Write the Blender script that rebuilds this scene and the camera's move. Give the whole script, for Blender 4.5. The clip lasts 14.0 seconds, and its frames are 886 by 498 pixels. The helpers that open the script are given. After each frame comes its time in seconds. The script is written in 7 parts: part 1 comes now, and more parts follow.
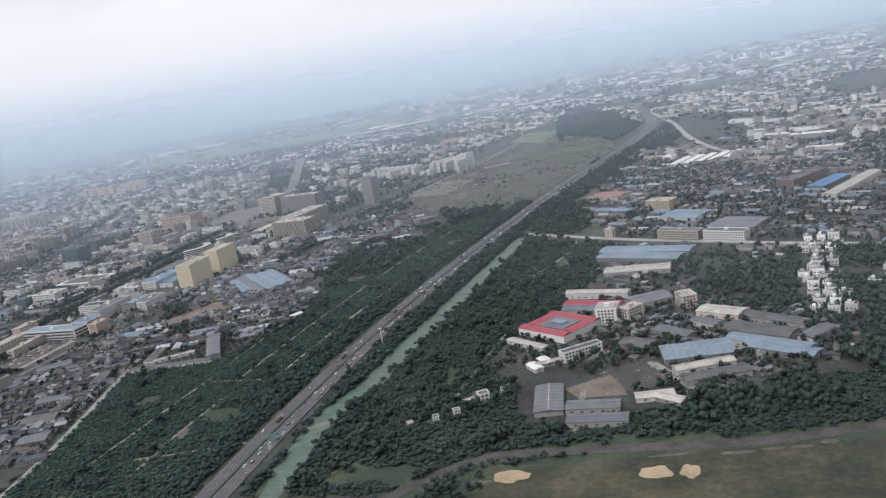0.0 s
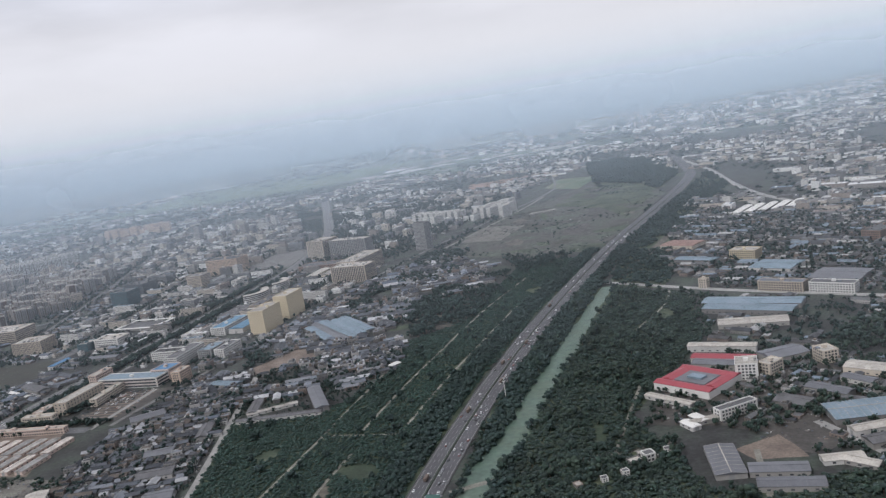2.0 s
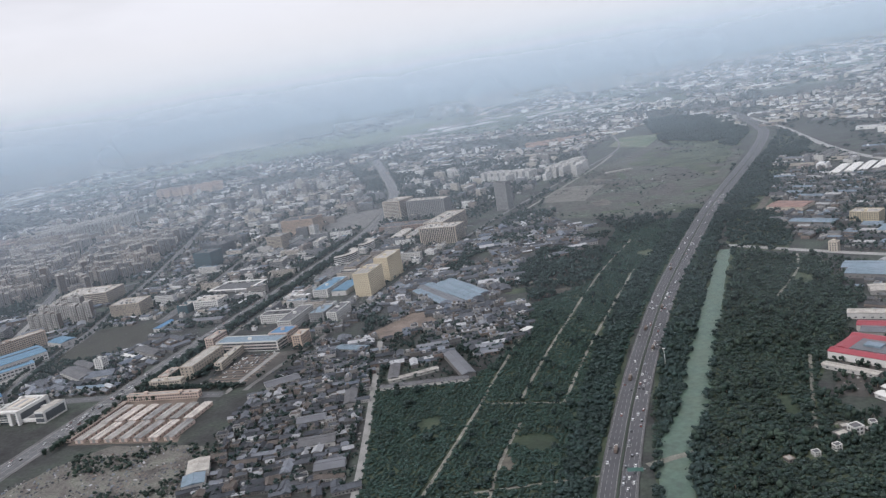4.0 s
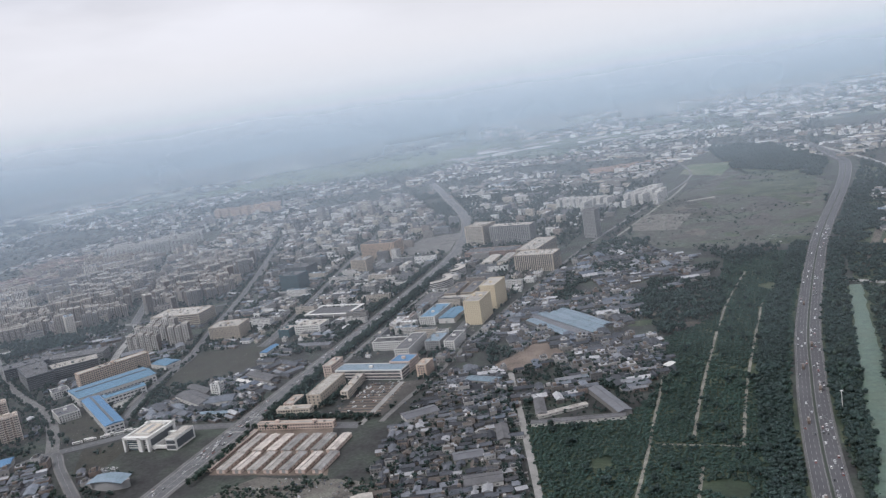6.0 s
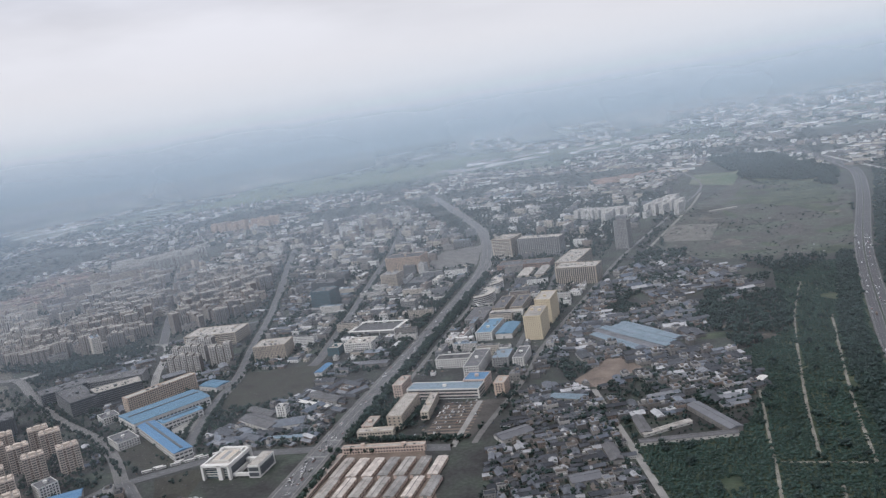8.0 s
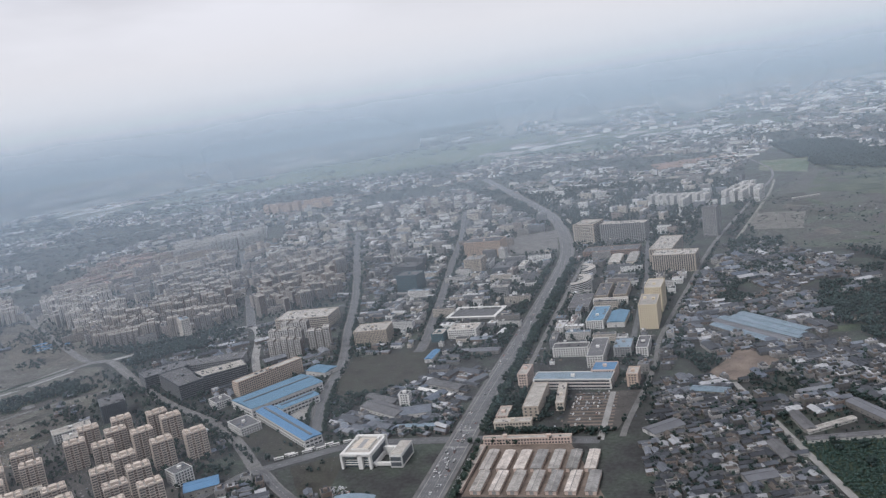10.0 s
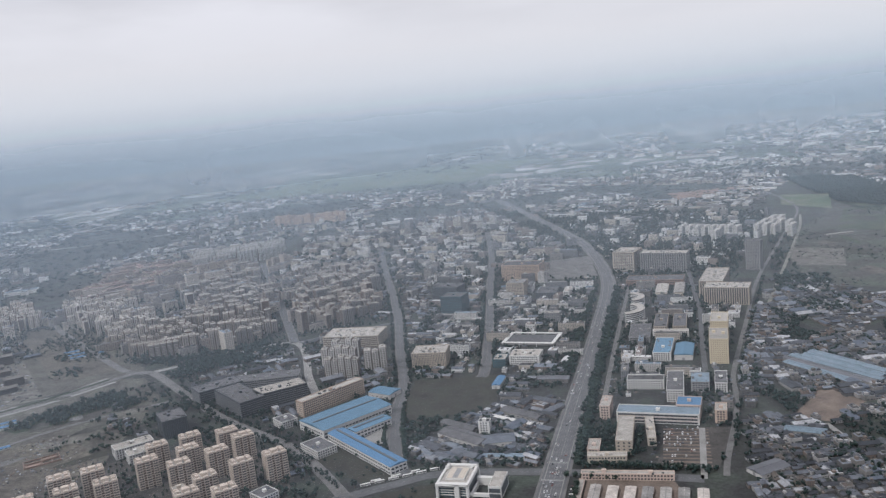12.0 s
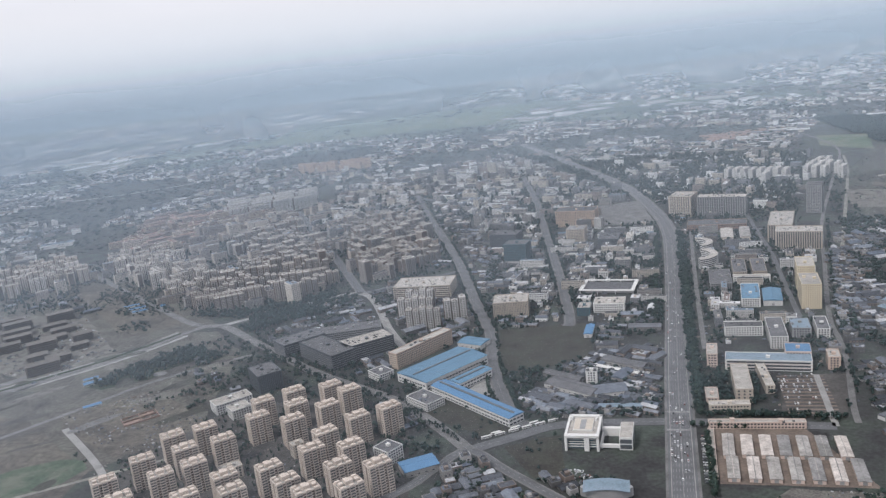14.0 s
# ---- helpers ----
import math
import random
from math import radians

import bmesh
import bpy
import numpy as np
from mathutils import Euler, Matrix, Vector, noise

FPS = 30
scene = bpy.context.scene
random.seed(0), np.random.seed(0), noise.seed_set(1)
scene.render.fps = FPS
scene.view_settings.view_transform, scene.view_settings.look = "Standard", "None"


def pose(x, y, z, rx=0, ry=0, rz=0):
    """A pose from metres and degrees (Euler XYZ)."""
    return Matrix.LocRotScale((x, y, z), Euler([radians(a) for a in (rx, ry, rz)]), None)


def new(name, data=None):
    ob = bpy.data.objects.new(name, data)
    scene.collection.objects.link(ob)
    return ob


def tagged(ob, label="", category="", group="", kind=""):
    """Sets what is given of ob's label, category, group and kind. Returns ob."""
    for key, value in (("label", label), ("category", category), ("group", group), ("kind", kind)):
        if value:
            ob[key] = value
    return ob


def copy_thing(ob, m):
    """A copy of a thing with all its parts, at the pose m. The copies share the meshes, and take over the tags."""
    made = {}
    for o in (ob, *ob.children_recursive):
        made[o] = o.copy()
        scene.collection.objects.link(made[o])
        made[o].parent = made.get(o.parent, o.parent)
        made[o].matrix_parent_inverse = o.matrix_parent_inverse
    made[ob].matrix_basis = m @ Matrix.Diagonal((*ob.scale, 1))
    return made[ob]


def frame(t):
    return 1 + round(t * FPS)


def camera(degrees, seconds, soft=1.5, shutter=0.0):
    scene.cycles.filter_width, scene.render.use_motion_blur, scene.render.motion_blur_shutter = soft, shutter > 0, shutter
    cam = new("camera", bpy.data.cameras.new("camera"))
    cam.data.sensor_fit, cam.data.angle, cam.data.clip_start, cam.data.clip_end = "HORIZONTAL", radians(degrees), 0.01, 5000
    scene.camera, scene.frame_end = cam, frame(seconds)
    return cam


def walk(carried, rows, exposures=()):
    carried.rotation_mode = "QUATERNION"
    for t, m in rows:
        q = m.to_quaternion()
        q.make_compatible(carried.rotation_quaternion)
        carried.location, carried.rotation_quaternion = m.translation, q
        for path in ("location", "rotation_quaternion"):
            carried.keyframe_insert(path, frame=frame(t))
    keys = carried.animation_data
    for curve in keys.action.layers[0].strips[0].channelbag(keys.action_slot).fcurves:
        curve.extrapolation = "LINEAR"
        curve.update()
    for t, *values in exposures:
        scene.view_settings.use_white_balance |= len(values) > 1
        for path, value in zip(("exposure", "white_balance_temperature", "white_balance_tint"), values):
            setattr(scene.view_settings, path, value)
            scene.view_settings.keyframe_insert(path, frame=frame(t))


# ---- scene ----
K = 0.535  # metres in one unit of the plan
cam = camera(56.9, 14.0, soft=1.35)
METRES, EYE, TILT, LEAN, TURN = 1000.0 * K, 277.5 * K, -12.44, 9.77, 14.2
ROWS = [
    (0.0, 0.0, 0.0, 0.0, 0.0, 0.0, 0.0),
    (0.5, -0.0351, 0.0063, 0.0015, 0.0, 0.5, -0.25),
    (1.0, -0.0702, 0.0129, 0.0031, -0.41, 1.36, -0.54),
    (1.5, -0.1057, 0.0163, 0.0047, -0.81, 2.53, -0.63),
    (2.0, -0.1405, 0.0251, 0.0058, -0.57, 3.05, -0.56),
    (2.5, -0.1756, 0.0337, 0.0068, -0.14, 2.27, -0.42),
    (5.0, -0.3509, 0.0616, 0.0135, 1.7, -0.31, -0.8),
    (5.5, -0.3859, 0.0676, 0.0147, 2.34, 0.74, -1.06),
    (6.0, -0.4211, 0.0765, 0.0158, 2.43, 1.64, -1.78),
    (6.5, -0.4556, 0.0798, 0.0165, 2.07, 2.53, -2.35),
    (7.0, -0.4906, 0.0862, 0.0165, 1.03, 2.89, -2.13),
    (7.5, -0.5256, 0.0956, 0.0173, 0.43, 2.63, -1.63),
    (8.0, -0.5605, 0.1012, 0.0172, 0.22, 2.51, -1.0),
    (8.5, -0.5955, 0.1026, 0.0173, 0.75, 1.82, -0.56),
    (9.0, -0.6303, 0.1139, 0.0179, 1.72, 1.04, -0.68),
    (11.5, -0.8061, 0.1385, 0.0213, 0.08, 2.34, -3.62),
    (12.0, -0.8412, 0.1434, 0.0216, -0.09, 2.52, -4.18),
    (12.5, -0.8767, 0.1489, 0.0209, -0.33, 2.02, -4.07),
    (13.0, -0.9119, 0.1558, 0.0207, -0.48, 0.88, -3.55),
    (13.5, -0.948, 0.1596, 0.0197, -0.43, -0.58, -3.34),
    (14.0, -0.9833, 0.1672, 0.0188, -0.66, -1.31, -3.37),
]
walk(cam, [(t, pose(0, 0, EYE, TILT, LEAN, TURN) @ pose(METRES * x, METRES * y, METRES * z, 90 + pitch, roll, yaw)) for t, x, y, z, yaw, pitch, roll in ROWS],
     exposures=[(0.0, 0.22, 6080, 12), (1.0, 0.19, 6080, 12), (1.5, 0.04, 6080, 12), (2.5, 0.0, 6080, 12), (5.0, 0.16, 6080, 12), (5.5, 0.09, 6080, 12), (6.0, 0.08, 6080, 12), (7.0, -0.08, 6080, 12), (8.0, -0.01, 6080, 12), (11.5, -0.03, 6080, 12), (12.8, -0.11, 6080, 12), (13.5, -0.02, 6080, 12), (14.0, 0.12, 6080, 12)])

# ---- world, sun and haze ----
SUN_ELEVATION, SUN_TURN = 52.0, 215.0
world = bpy.data.worlds.new("overcast_sky")
scene.world = world
world.use_nodes = True


def overcast(nt):
    """A bright overcast sky over a bluish haze at the horizon, with soft cloud streaks."""
    n, l = nt.nodes, nt.links
    n.clear()
    co = n.new("ShaderNodeTexCoord")
    sep = n.new("ShaderNodeSeparateXYZ")
    l.new(co.outputs["Generated"], sep.inputs[0])
    warp = n.new("ShaderNodeTexNoise")
    warp.inputs["Scale"].default_value = 1.6
    l.new(co.outputs["Generated"], warp.inputs["Vector"])
    lift = n.new("ShaderNodeMath")
    lift.operation = "MULTIPLY_ADD"
    l.new(warp.outputs["Fac"], lift.inputs[0])
    lift.inputs[1].default_value, lift.inputs[2].default_value = 0.004, -0.002
    height = n.new("ShaderNodeMath")
    l.new(sep.outputs["Z"], height.inputs[0]), l.new(lift.outputs[0], height.inputs[1])
    span = n.new("ShaderNodeMapRange")
    span.inputs["From Min"].default_value, span.inputs["From Max"].default_value = -0.12, 0.4
    l.new(height.outputs[0], span.inputs["Value"])
    ramp = n.new("ShaderNodeValToRGB")
    cr = ramp.color_ramp
    stops = [(-0.12, (0.12, 0.145, 0.145)), (-0.03, (0.24, 0.285, 0.31)), (-0.010, (0.43, 0.475, 0.515)), (0.012, (0.62, 0.655, 0.685)), (0.04, (0.74, 0.75, 0.765)),
             (0.075, (0.81, 0.795, 0.795)), (0.14, (0.82, 0.80, 0.805)), (0.2, (0.69, 0.69, 0.725)), (0.4, (0.74, 0.735, 0.765))]
    while len(cr.elements) < len(stops):
        cr.elements.new(0.5)
    for e, (z, c) in zip(cr.elements, stops):
        e.position, e.color = (z + 0.12) / 0.52, (*c, 1)
    l.new(span.outputs[0], ramp.inputs[0])
    flat = n.new("ShaderNodeMapping")
    flat.inputs["Scale"].default_value = (2.2, 2.2, 9.0)
    l.new(co.outputs["Generated"], flat.inputs["Vector"])
    cloud = n.new("ShaderNodeTexNoise")
    cloud.inputs["Scale"].default_value, cloud.inputs["Detail"].default_value, cloud.inputs["Roughness"].default_value = 1.7, 5.0, 0.5
    l.new(flat.outputs[0], cloud.inputs["Vector"])
    amount = n.new("ShaderNodeMapRange")
    amount.inputs["From Min"].default_value, amount.inputs["From Max"].default_value = 0.35, 0.68
    amount.inputs["To Min"].default_value, amount.inputs["To Max"].default_value = 1.12, 0.82
    l.new(cloud.outputs["Fac"], amount.inputs["Value"])
    high = n.new("ShaderNodeMapRange")
    high.inputs["From Min"].default_value, high.inputs["From Max"].default_value = 0.06, 0.2
    l.new(sep.outputs["Z"], high.inputs["Value"])
    keep = n.new("ShaderNodeMix")
    keep.inputs["A"].default_value = 1.0
    l.new(high.outputs[0], keep.inputs["Factor"]), l.new(amount.outputs[0], keep.inputs["B"])
    tone = n.new("ShaderNodeVectorMath")
    tone.operation = "SCALE"
    l.new(ramp.outputs[0], tone.inputs[0]), l.new(keep.outputs[0], tone.inputs["Scale"])
    sky = n.new("ShaderNodeTexSky")
    sky.sky_type, sky.sun_disc = "NISHITA", False
    sky.sun_elevation, sky.sun_rotation = radians(SUN_ELEVATION), radians(SUN_TURN)
    clear = n.new("ShaderNodeBackground")
    clear.inputs["Strength"].default_value = 0.05
    l.new(sky.outputs[0], clear.inputs["Color"])
    grey = n.new("ShaderNodeBackground")
    l.new(tone.outputs[0], grey.inputs["Color"])
    grey.inputs["Strength"].default_value = 1.0
    both = n.new("ShaderNodeMixShader")
    both.inputs[0].default_value = 0.04
    l.new(grey.outputs[0], both.inputs[1]), l.new(clear.outputs[0], both.inputs[2])
    out = n.new("ShaderNodeOutputWorld")
    l.new(both.outputs[0], out.inputs["Surface"])


overcast(world.node_tree)
sun = new("sun", bpy.data.lights.new("sun", "SUN"))
sun.data.energy, sun.data.angle, sun.data.color = 2.2, radians(9), (1.0, 0.945, 0.87)
sun.matrix_world = pose(0, 0, 900, 90 - SUN_ELEVATION, 0, 180 - SUN_TURN)


# ---- materials ----
def mat(name, colour, rough=0.85, vary=0.25, scale=0.08, palette=(), by="object", spread=0.2, bump=0.0, metal=0.0, fine=1.5, second=None):
    """A weathered surface: base colour (or one of a palette, picked piece by piece), blotches, fine grain and relief."""
    m = bpy.data.materials.new(name)
    m.use_nodes = True
    n, l = m.node_tree.nodes, m.node_tree.links
    b = n["Principled BSDF"]
    b.inputs["Roughness"].default_value, b.inputs["Metallic"].default_value = rough, metal
    geo = n.new("ShaderNodeNewGeometry")
    pick = geo.outputs["Random Per Island"] if by == "island" else n.new("ShaderNodeObjectInfo").outputs["Random"]
    base = n.new("ShaderNodeValToRGB")
    tones = list(palette) or [colour]
    base.color_ramp.interpolation = "CONSTANT"
    while len(base.color_ramp.elements) < len(tones):
        base.color_ramp.elements.new(0.5)
    for i, c in enumerate(tones):
        base.color_ramp.elements[i].position, base.color_ramp.elements[i].color = i / len(tones), (*c, 1)
    l.new(pick, base.inputs[0])
    large, small = n.new("ShaderNodeTexNoise"), n.new("ShaderNodeTexNoise")
    for t, s in ((large, scale), (small, fine)):
        l.new(geo.outputs["Position"], t.inputs["Vector"])
        t.inputs["Scale"].default_value, t.inputs["Detail"].default_value, t.inputs["Roughness"].default_value = s / K, 4.0, 0.62
    colour_out = base.outputs[0]
    if second:
        edge = n.new("ShaderNodeMapRange")
        edge.inputs["From Min"].default_value, edge.inputs["From Max"].default_value = 0.44, 0.60
        l.new(large.outputs["Fac"], edge.inputs["Value"])
        two = n.new("ShaderNodeMix")
        two.data_type = "RGBA"
        l.new(edge.outputs[0], two.inputs["Factor"]), l.new(colour_out, two.inputs["A"])
        two.inputs["B"].default_value = (*second, 1)
        colour_out = two.outputs["Result"]
    gains = []
    for source, amount in ((large.outputs["Fac"], vary * 2.2), (small.outputs["Fac"], vary * 1.6), (pick, spread)):
        g = n.new("ShaderNodeMath")
        g.operation = "MULTIPLY_ADD"
        l.new(source, g.inputs[0])
        g.inputs[1].default_value, g.inputs[2].default_value = amount, 1 - amount / 2
        gains.append(g)
    one, two_ = n.new("ShaderNodeMath"), n.new("ShaderNodeMath")
    one.operation = two_.operation = "MULTIPLY"
    l.new(gains[0].outputs[0], one.inputs[0]), l.new(gains[1].outputs[0], one.inputs[1])
    l.new(one.outputs[0], two_.inputs[0]), l.new(gains[2].outputs[0], two_.inputs[1])
    tone = n.new("ShaderNodeVectorMath")
    tone.operation = "SCALE"
    l.new(colour_out, tone.inputs[0]), l.new(two_.outputs[0], tone.inputs["Scale"])
    l.new(tone.outputs[0], b.inputs["Base Color"])
    if bump:
        bp = n.new("ShaderNodeBump")
        bp.inputs["Strength"].default_value, bp.inputs["Distance"].default_value = bump, 0.5
        l.new(small.outputs["Fac"], bp.inputs["Height"]), l.new(bp.outputs[0], b.inputs["Normal"])
    return m


ROOF_GREYS = [(0.066, 0.071, 0.078), (0.095, 0.096, 0.1), (0.047, 0.051, 0.056), (0.14, 0.14, 0.14), (0.076, 0.075, 0.075), (0.19, 0.188, 0.185), (0.056, 0.058, 0.062), (0.105, 0.118, 0.14)]
M = {
    "ground": mat("town_ground", (0.036, 0.037, 0.037), vary=1.5, scale=0.02, fine=0.22, spread=0, second=(0.03, 0.038, 0.03)),
    "scrubland": mat("weedy_grey_brown_field", (0.066, 0.064, 0.057), vary=1.5, scale=0.012, fine=0.1, spread=0.1, second=(0.040, 0.049, 0.036)),
    "soil": mat("bare_soil", (0.092, 0.082, 0.07), vary=1.5, scale=0.014, fine=0.12, spread=0.1, second=(0.074, 0.068, 0.054)),
    "site": mat("site_soil", (0.088, 0.081, 0.071), vary=1.4, scale=0.025, fine=0.2, spread=0, second=(0.066, 0.066, 0.054)),
    "dark_yard": mat("dark_yard", (0.056, 0.052, 0.048), vary=0.9, scale=0.05, fine=0.3, spread=0),
    "tan": mat("tan_earth", (0.33, 0.25, 0.16), vary=0.6, scale=0.04, fine=0.4, spread=0.1),
    "brown_lot": mat("brown_earth", (0.145, 0.115, 0.095), vary=0.8, scale=0.04, fine=0.4, spread=0.1),
    "rubble": mat("rubble_ground", (0.125, 0.115, 0.104), vary=1.5, scale=0.05, fine=0.5, spread=0, second=(0.10, 0.10, 0.085)),
    "grass": mat("rough_grass", (0.033, 0.048, 0.026), vary=1.1, scale=0.02, fine=0.25, spread=0.15, second=(0.04, 0.048, 0.027)),
    "field": mat("yellow_green_field", (0.03, 0.037, 0.019), vary=1.2, scale=0.02, fine=0.2, spread=0, second=(0.05, 0.044, 0.025)),
    "weeds": mat("weedy_lot", (0.04, 0.038, 0.03), vary=1.4, scale=0.03, fine=0.3, spread=0.1, second=(0.028, 0.03, 0.022)),
    "wood_floor": mat("woodland_floor", (0.030, 0.048, 0.027), vary=1.1, scale=0.02, fine=0.3, spread=0, second=(0.046, 0.056, 0.032)),
    "meadow": mat("green_meadow", (0.07, 0.105, 0.06), vary=0.7, scale=0.006, fine=0.05, spread=0.1, second=(0.095, 0.105, 0.07)),
    "turf": mat("worn_turf", (0.055, 0.085, 0.052), vary=0.9, scale=0.03, fine=0.2, spread=0, second=(0.08, 0.09, 0.065)),
    "asphalt": mat("asphalt", (0.105, 0.107, 0.112), vary=0.5, scale=0.05, fine=0.8, spread=0.1),
    "new_asphalt": mat("motorway_asphalt", (0.072, 0.072, 0.079), vary=0.35, scale=0.03, fine=0.6, spread=0.05),
    "concrete": mat("pale_concrete", (0.25, 0.245, 0.235), vary=0.5, scale=0.05, fine=0.8, spread=0.15),
    "path": mat("pale_path", (0.18, 0.175, 0.15), vary=0.9, scale=0.06, fine=0.5, spread=0.1),
    "paving": mat("grey_paving", (0.13, 0.128, 0.125), vary=0.8, scale=0.05, fine=0.7, spread=0.1),
    "paint": mat("road_paint", (0.30, 0.30, 0.29), vary=0.2, scale=0.2, spread=0),
    "barrier": mat("barrier_dark", (0.035, 0.045, 0.035), vary=0.3, scale=0.2, spread=0),
    "water": mat("milky_green_water", (0.085, 0.135, 0.103), rough=0.5, vary=0.9, scale=0.03, fine=0.15, spread=0, second=(0.062, 0.09, 0.065)),
    "leaf": mat("leaves", (0.05, 0.07, 0.035), vary=0.55, scale=0.028, fine=0.4, by="island", spread=0.4, palette=[(0.0158, 0.0317, 0.0255), (0.0176, 0.0370, 0.0273), (0.0141, 0.0290, 0.0255), (0.0229, 0.0378, 0.0264)]),
    "dark_leaf": mat("dark_leaves", (0.03, 0.05, 0.03), vary=0.55, scale=0.028, fine=0.4, by="island", spread=0.4, palette=[(0.0141, 0.0308, 0.0273), (0.0167, 0.0343, 0.0299), (0.0123, 0.0264, 0.0255)]),
    "young_leaf": mat("plantation_leaves", (0.045, 0.075, 0.04), vary=0.55, scale=0.025, fine=0.3, by="island", spread=0.4, palette=[(0.0176, 0.0414, 0.0326), (0.0202, 0.0449, 0.0343), (0.0158, 0.0370, 0.0308)]),
    "bark": mat("bark", (0.12, 0.09, 0.065), vary=0.3, scale=0.5),
    "cream": mat("cream_render", (0.49, 0.435, 0.365), vary=0.12, scale=0.08, spread=0.1),
    "cream_tower": mat("tower_render", (0.51, 0.435, 0.37), vary=0.1, scale=0.1, spread=0.12),
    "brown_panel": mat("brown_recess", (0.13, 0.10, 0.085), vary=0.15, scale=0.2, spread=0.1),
    "white": mat("white_render", (0.60, 0.59, 0.565), vary=0.1, scale=0.1, spread=0.1),
    "yellow": mat("yellow_render", (0.53, 0.455, 0.325), vary=0.1, scale=0.1, spread=0.05),
    "salmon": mat("salmon_render", (0.50, 0.40, 0.345), vary=0.1, scale=0.1, spread=0.05),
    "orange": mat("orange_render", (0.46, 0.355, 0.285), vary=0.1, scale=0.1, spread=0.05),
    "tan_wall": mat("tan_tile_wall", (0.37, 0.32, 0.265), vary=0.12, scale=0.1, spread=0.1),
    "grey_wall": mat("grey_render", (0.24, 0.24, 0.24), vary=0.18, scale=0.1, spread=0.3),
    "brick_wall": mat("brown_wall", (0.225, 0.16, 0.13), vary=0.15, scale=0.1, spread=0.2),
    "dark_wall": mat("dark_cladding", (0.085, 0.095, 0.105), rough=0.5, vary=0.2, scale=0.1, spread=0.2),
    "teal": mat("teal_glass_wall", (0.07, 0.12, 0.14), rough=0.25, vary=0.15, scale=0.1, spread=0.1),
    "wall": mat("mixed_walls", (0.4, 0.38, 0.35), vary=0.18, scale=0.1, spread=0.3, palette=[(0.21, 0.205, 0.195), (0.16, 0.157, 0.155), (0.34, 0.335, 0.325), (0.22, 0.185, 0.16), (0.15, 0.147, 0.147), (0.30, 0.29, 0.28)]),
    "red_tile": mat("reddish_tiles", (0.2, 0.12, 0.1), vary=0.5, scale=0.1, by="island", spread=0.3, palette=[(0.20, 0.125, 0.105), (0.15, 0.115, 0.105), (0.24, 0.155, 0.13), (0.13, 0.12, 0.115)]),
    "pale_apt": mat("pale_apartment_walls", (0.47, 0.45, 0.425), vary=0.15, scale=0.1, spread=0.2),
    "apt_wall": mat("apartment_walls", (0.4, 0.35, 0.3), vary=0.12, scale=0.1, spread=0.25, palette=[(0.29, 0.262, 0.238), (0.35, 0.318, 0.288), (0.22, 0.206, 0.198), (0.27, 0.256, 0.242), (0.32, 0.286, 0.258), (0.20, 0.192, 0.187)]),
    "apt_light": mat("light_apartment_walls", (0.6, 0.54, 0.47), vary=0.12, scale=0.1, spread=0.2, palette=[(0.60, 0.54, 0.465), (0.68, 0.63, 0.565), (0.55, 0.49, 0.42), (0.64, 0.60, 0.55)]),
    "roof": mat("mixed_roofs", (0.15, 0.15, 0.15), vary=0.6, scale=0.12, fine=0.7, spread=0.3, palette=ROOF_GREYS),
    "roof_pale": mat("pale_flat_roof", (0.33, 0.31, 0.28), vary=0.6, scale=0.12, fine=0.7, spread=0.3),
    "roof_dark": mat("dark_flat_roof", (0.10, 0.10, 0.105), vary=0.6, scale=0.12, fine=0.7, spread=0.3),
    "roof_warm": mat("warm_shed_roof", (0.34, 0.29, 0.25), vary=0.8, scale=0.1, fine=0.6, spread=0.4, palette=[(0.36, 0.335, 0.31), (0.22, 0.215, 0.205), (0.30, 0.285, 0.265), (0.42, 0.38, 0.345), (0.18, 0.175, 0.17)]),
    "blue": mat("blue_sheet_roof", (0.105, 0.20, 0.29), rough=0.7, vary=0.3, scale=0.08, fine=0.8, spread=0.15),
    "bright_blue": mat("bright_blue_sheet_roof", (0.085, 0.185, 0.315), rough=0.7, vary=0.15, scale=0.08, fine=0.8, spread=0.15),
    "blue_pale": mat("faded_blue_roof", (0.165, 0.225, 0.27), rough=0.7, vary=0.7, scale=0.08, fine=0.6, spread=0.2, second=(0.15, 0.19, 0.23)),
    "red": mat("red_sheet_roof", (0.27, 0.052, 0.066), rough=0.55, vary=0.15, scale=0.08, fine=0.8, spread=0.1),
    "shed_wall": mat("shed_walls", (0.25, 0.245, 0.235), vary=0.2, scale=0.1, spread=0.35, palette=[(0.3, 0.29, 0.275), (0.17, 0.165, 0.16), (0.42, 0.41, 0.395)]),
    "villa_wall": mat("villa_walls", (0.5, 0.49, 0.47), vary=0.2, scale=0.1, by="island", spread=0.3, palette=[(0.58, 0.57, 0.55), (0.40, 0.39, 0.38), (0.66, 0.65, 0.64)]),
    "hedge_leaf": mat("hedge_leaves", (0.03, 0.045, 0.026), vary=0.4, scale=0.05, fine=0.5, spread=0.3),
    "unfinished": mat("bare_concrete", (0.12, 0.108, 0.098), vary=0.35, scale=0.08, spread=0.25),
    "grey_sheet": mat("grey_sheet_roof", (0.12, 0.124, 0.137), rough=0.55, vary=0.4, scale=0.08, fine=0.8, spread=0.3),
    "glass": mat("window_glass", (0.042, 0.046, 0.054), rough=0.3, vary=0.3, scale=0.3, fine=0.4, spread=0.3),
    "curtained": mat("curtained_window", (0.10, 0.095, 0.09), rough=0.4, vary=0.4, scale=0.3, fine=0.4, spread=0.2),
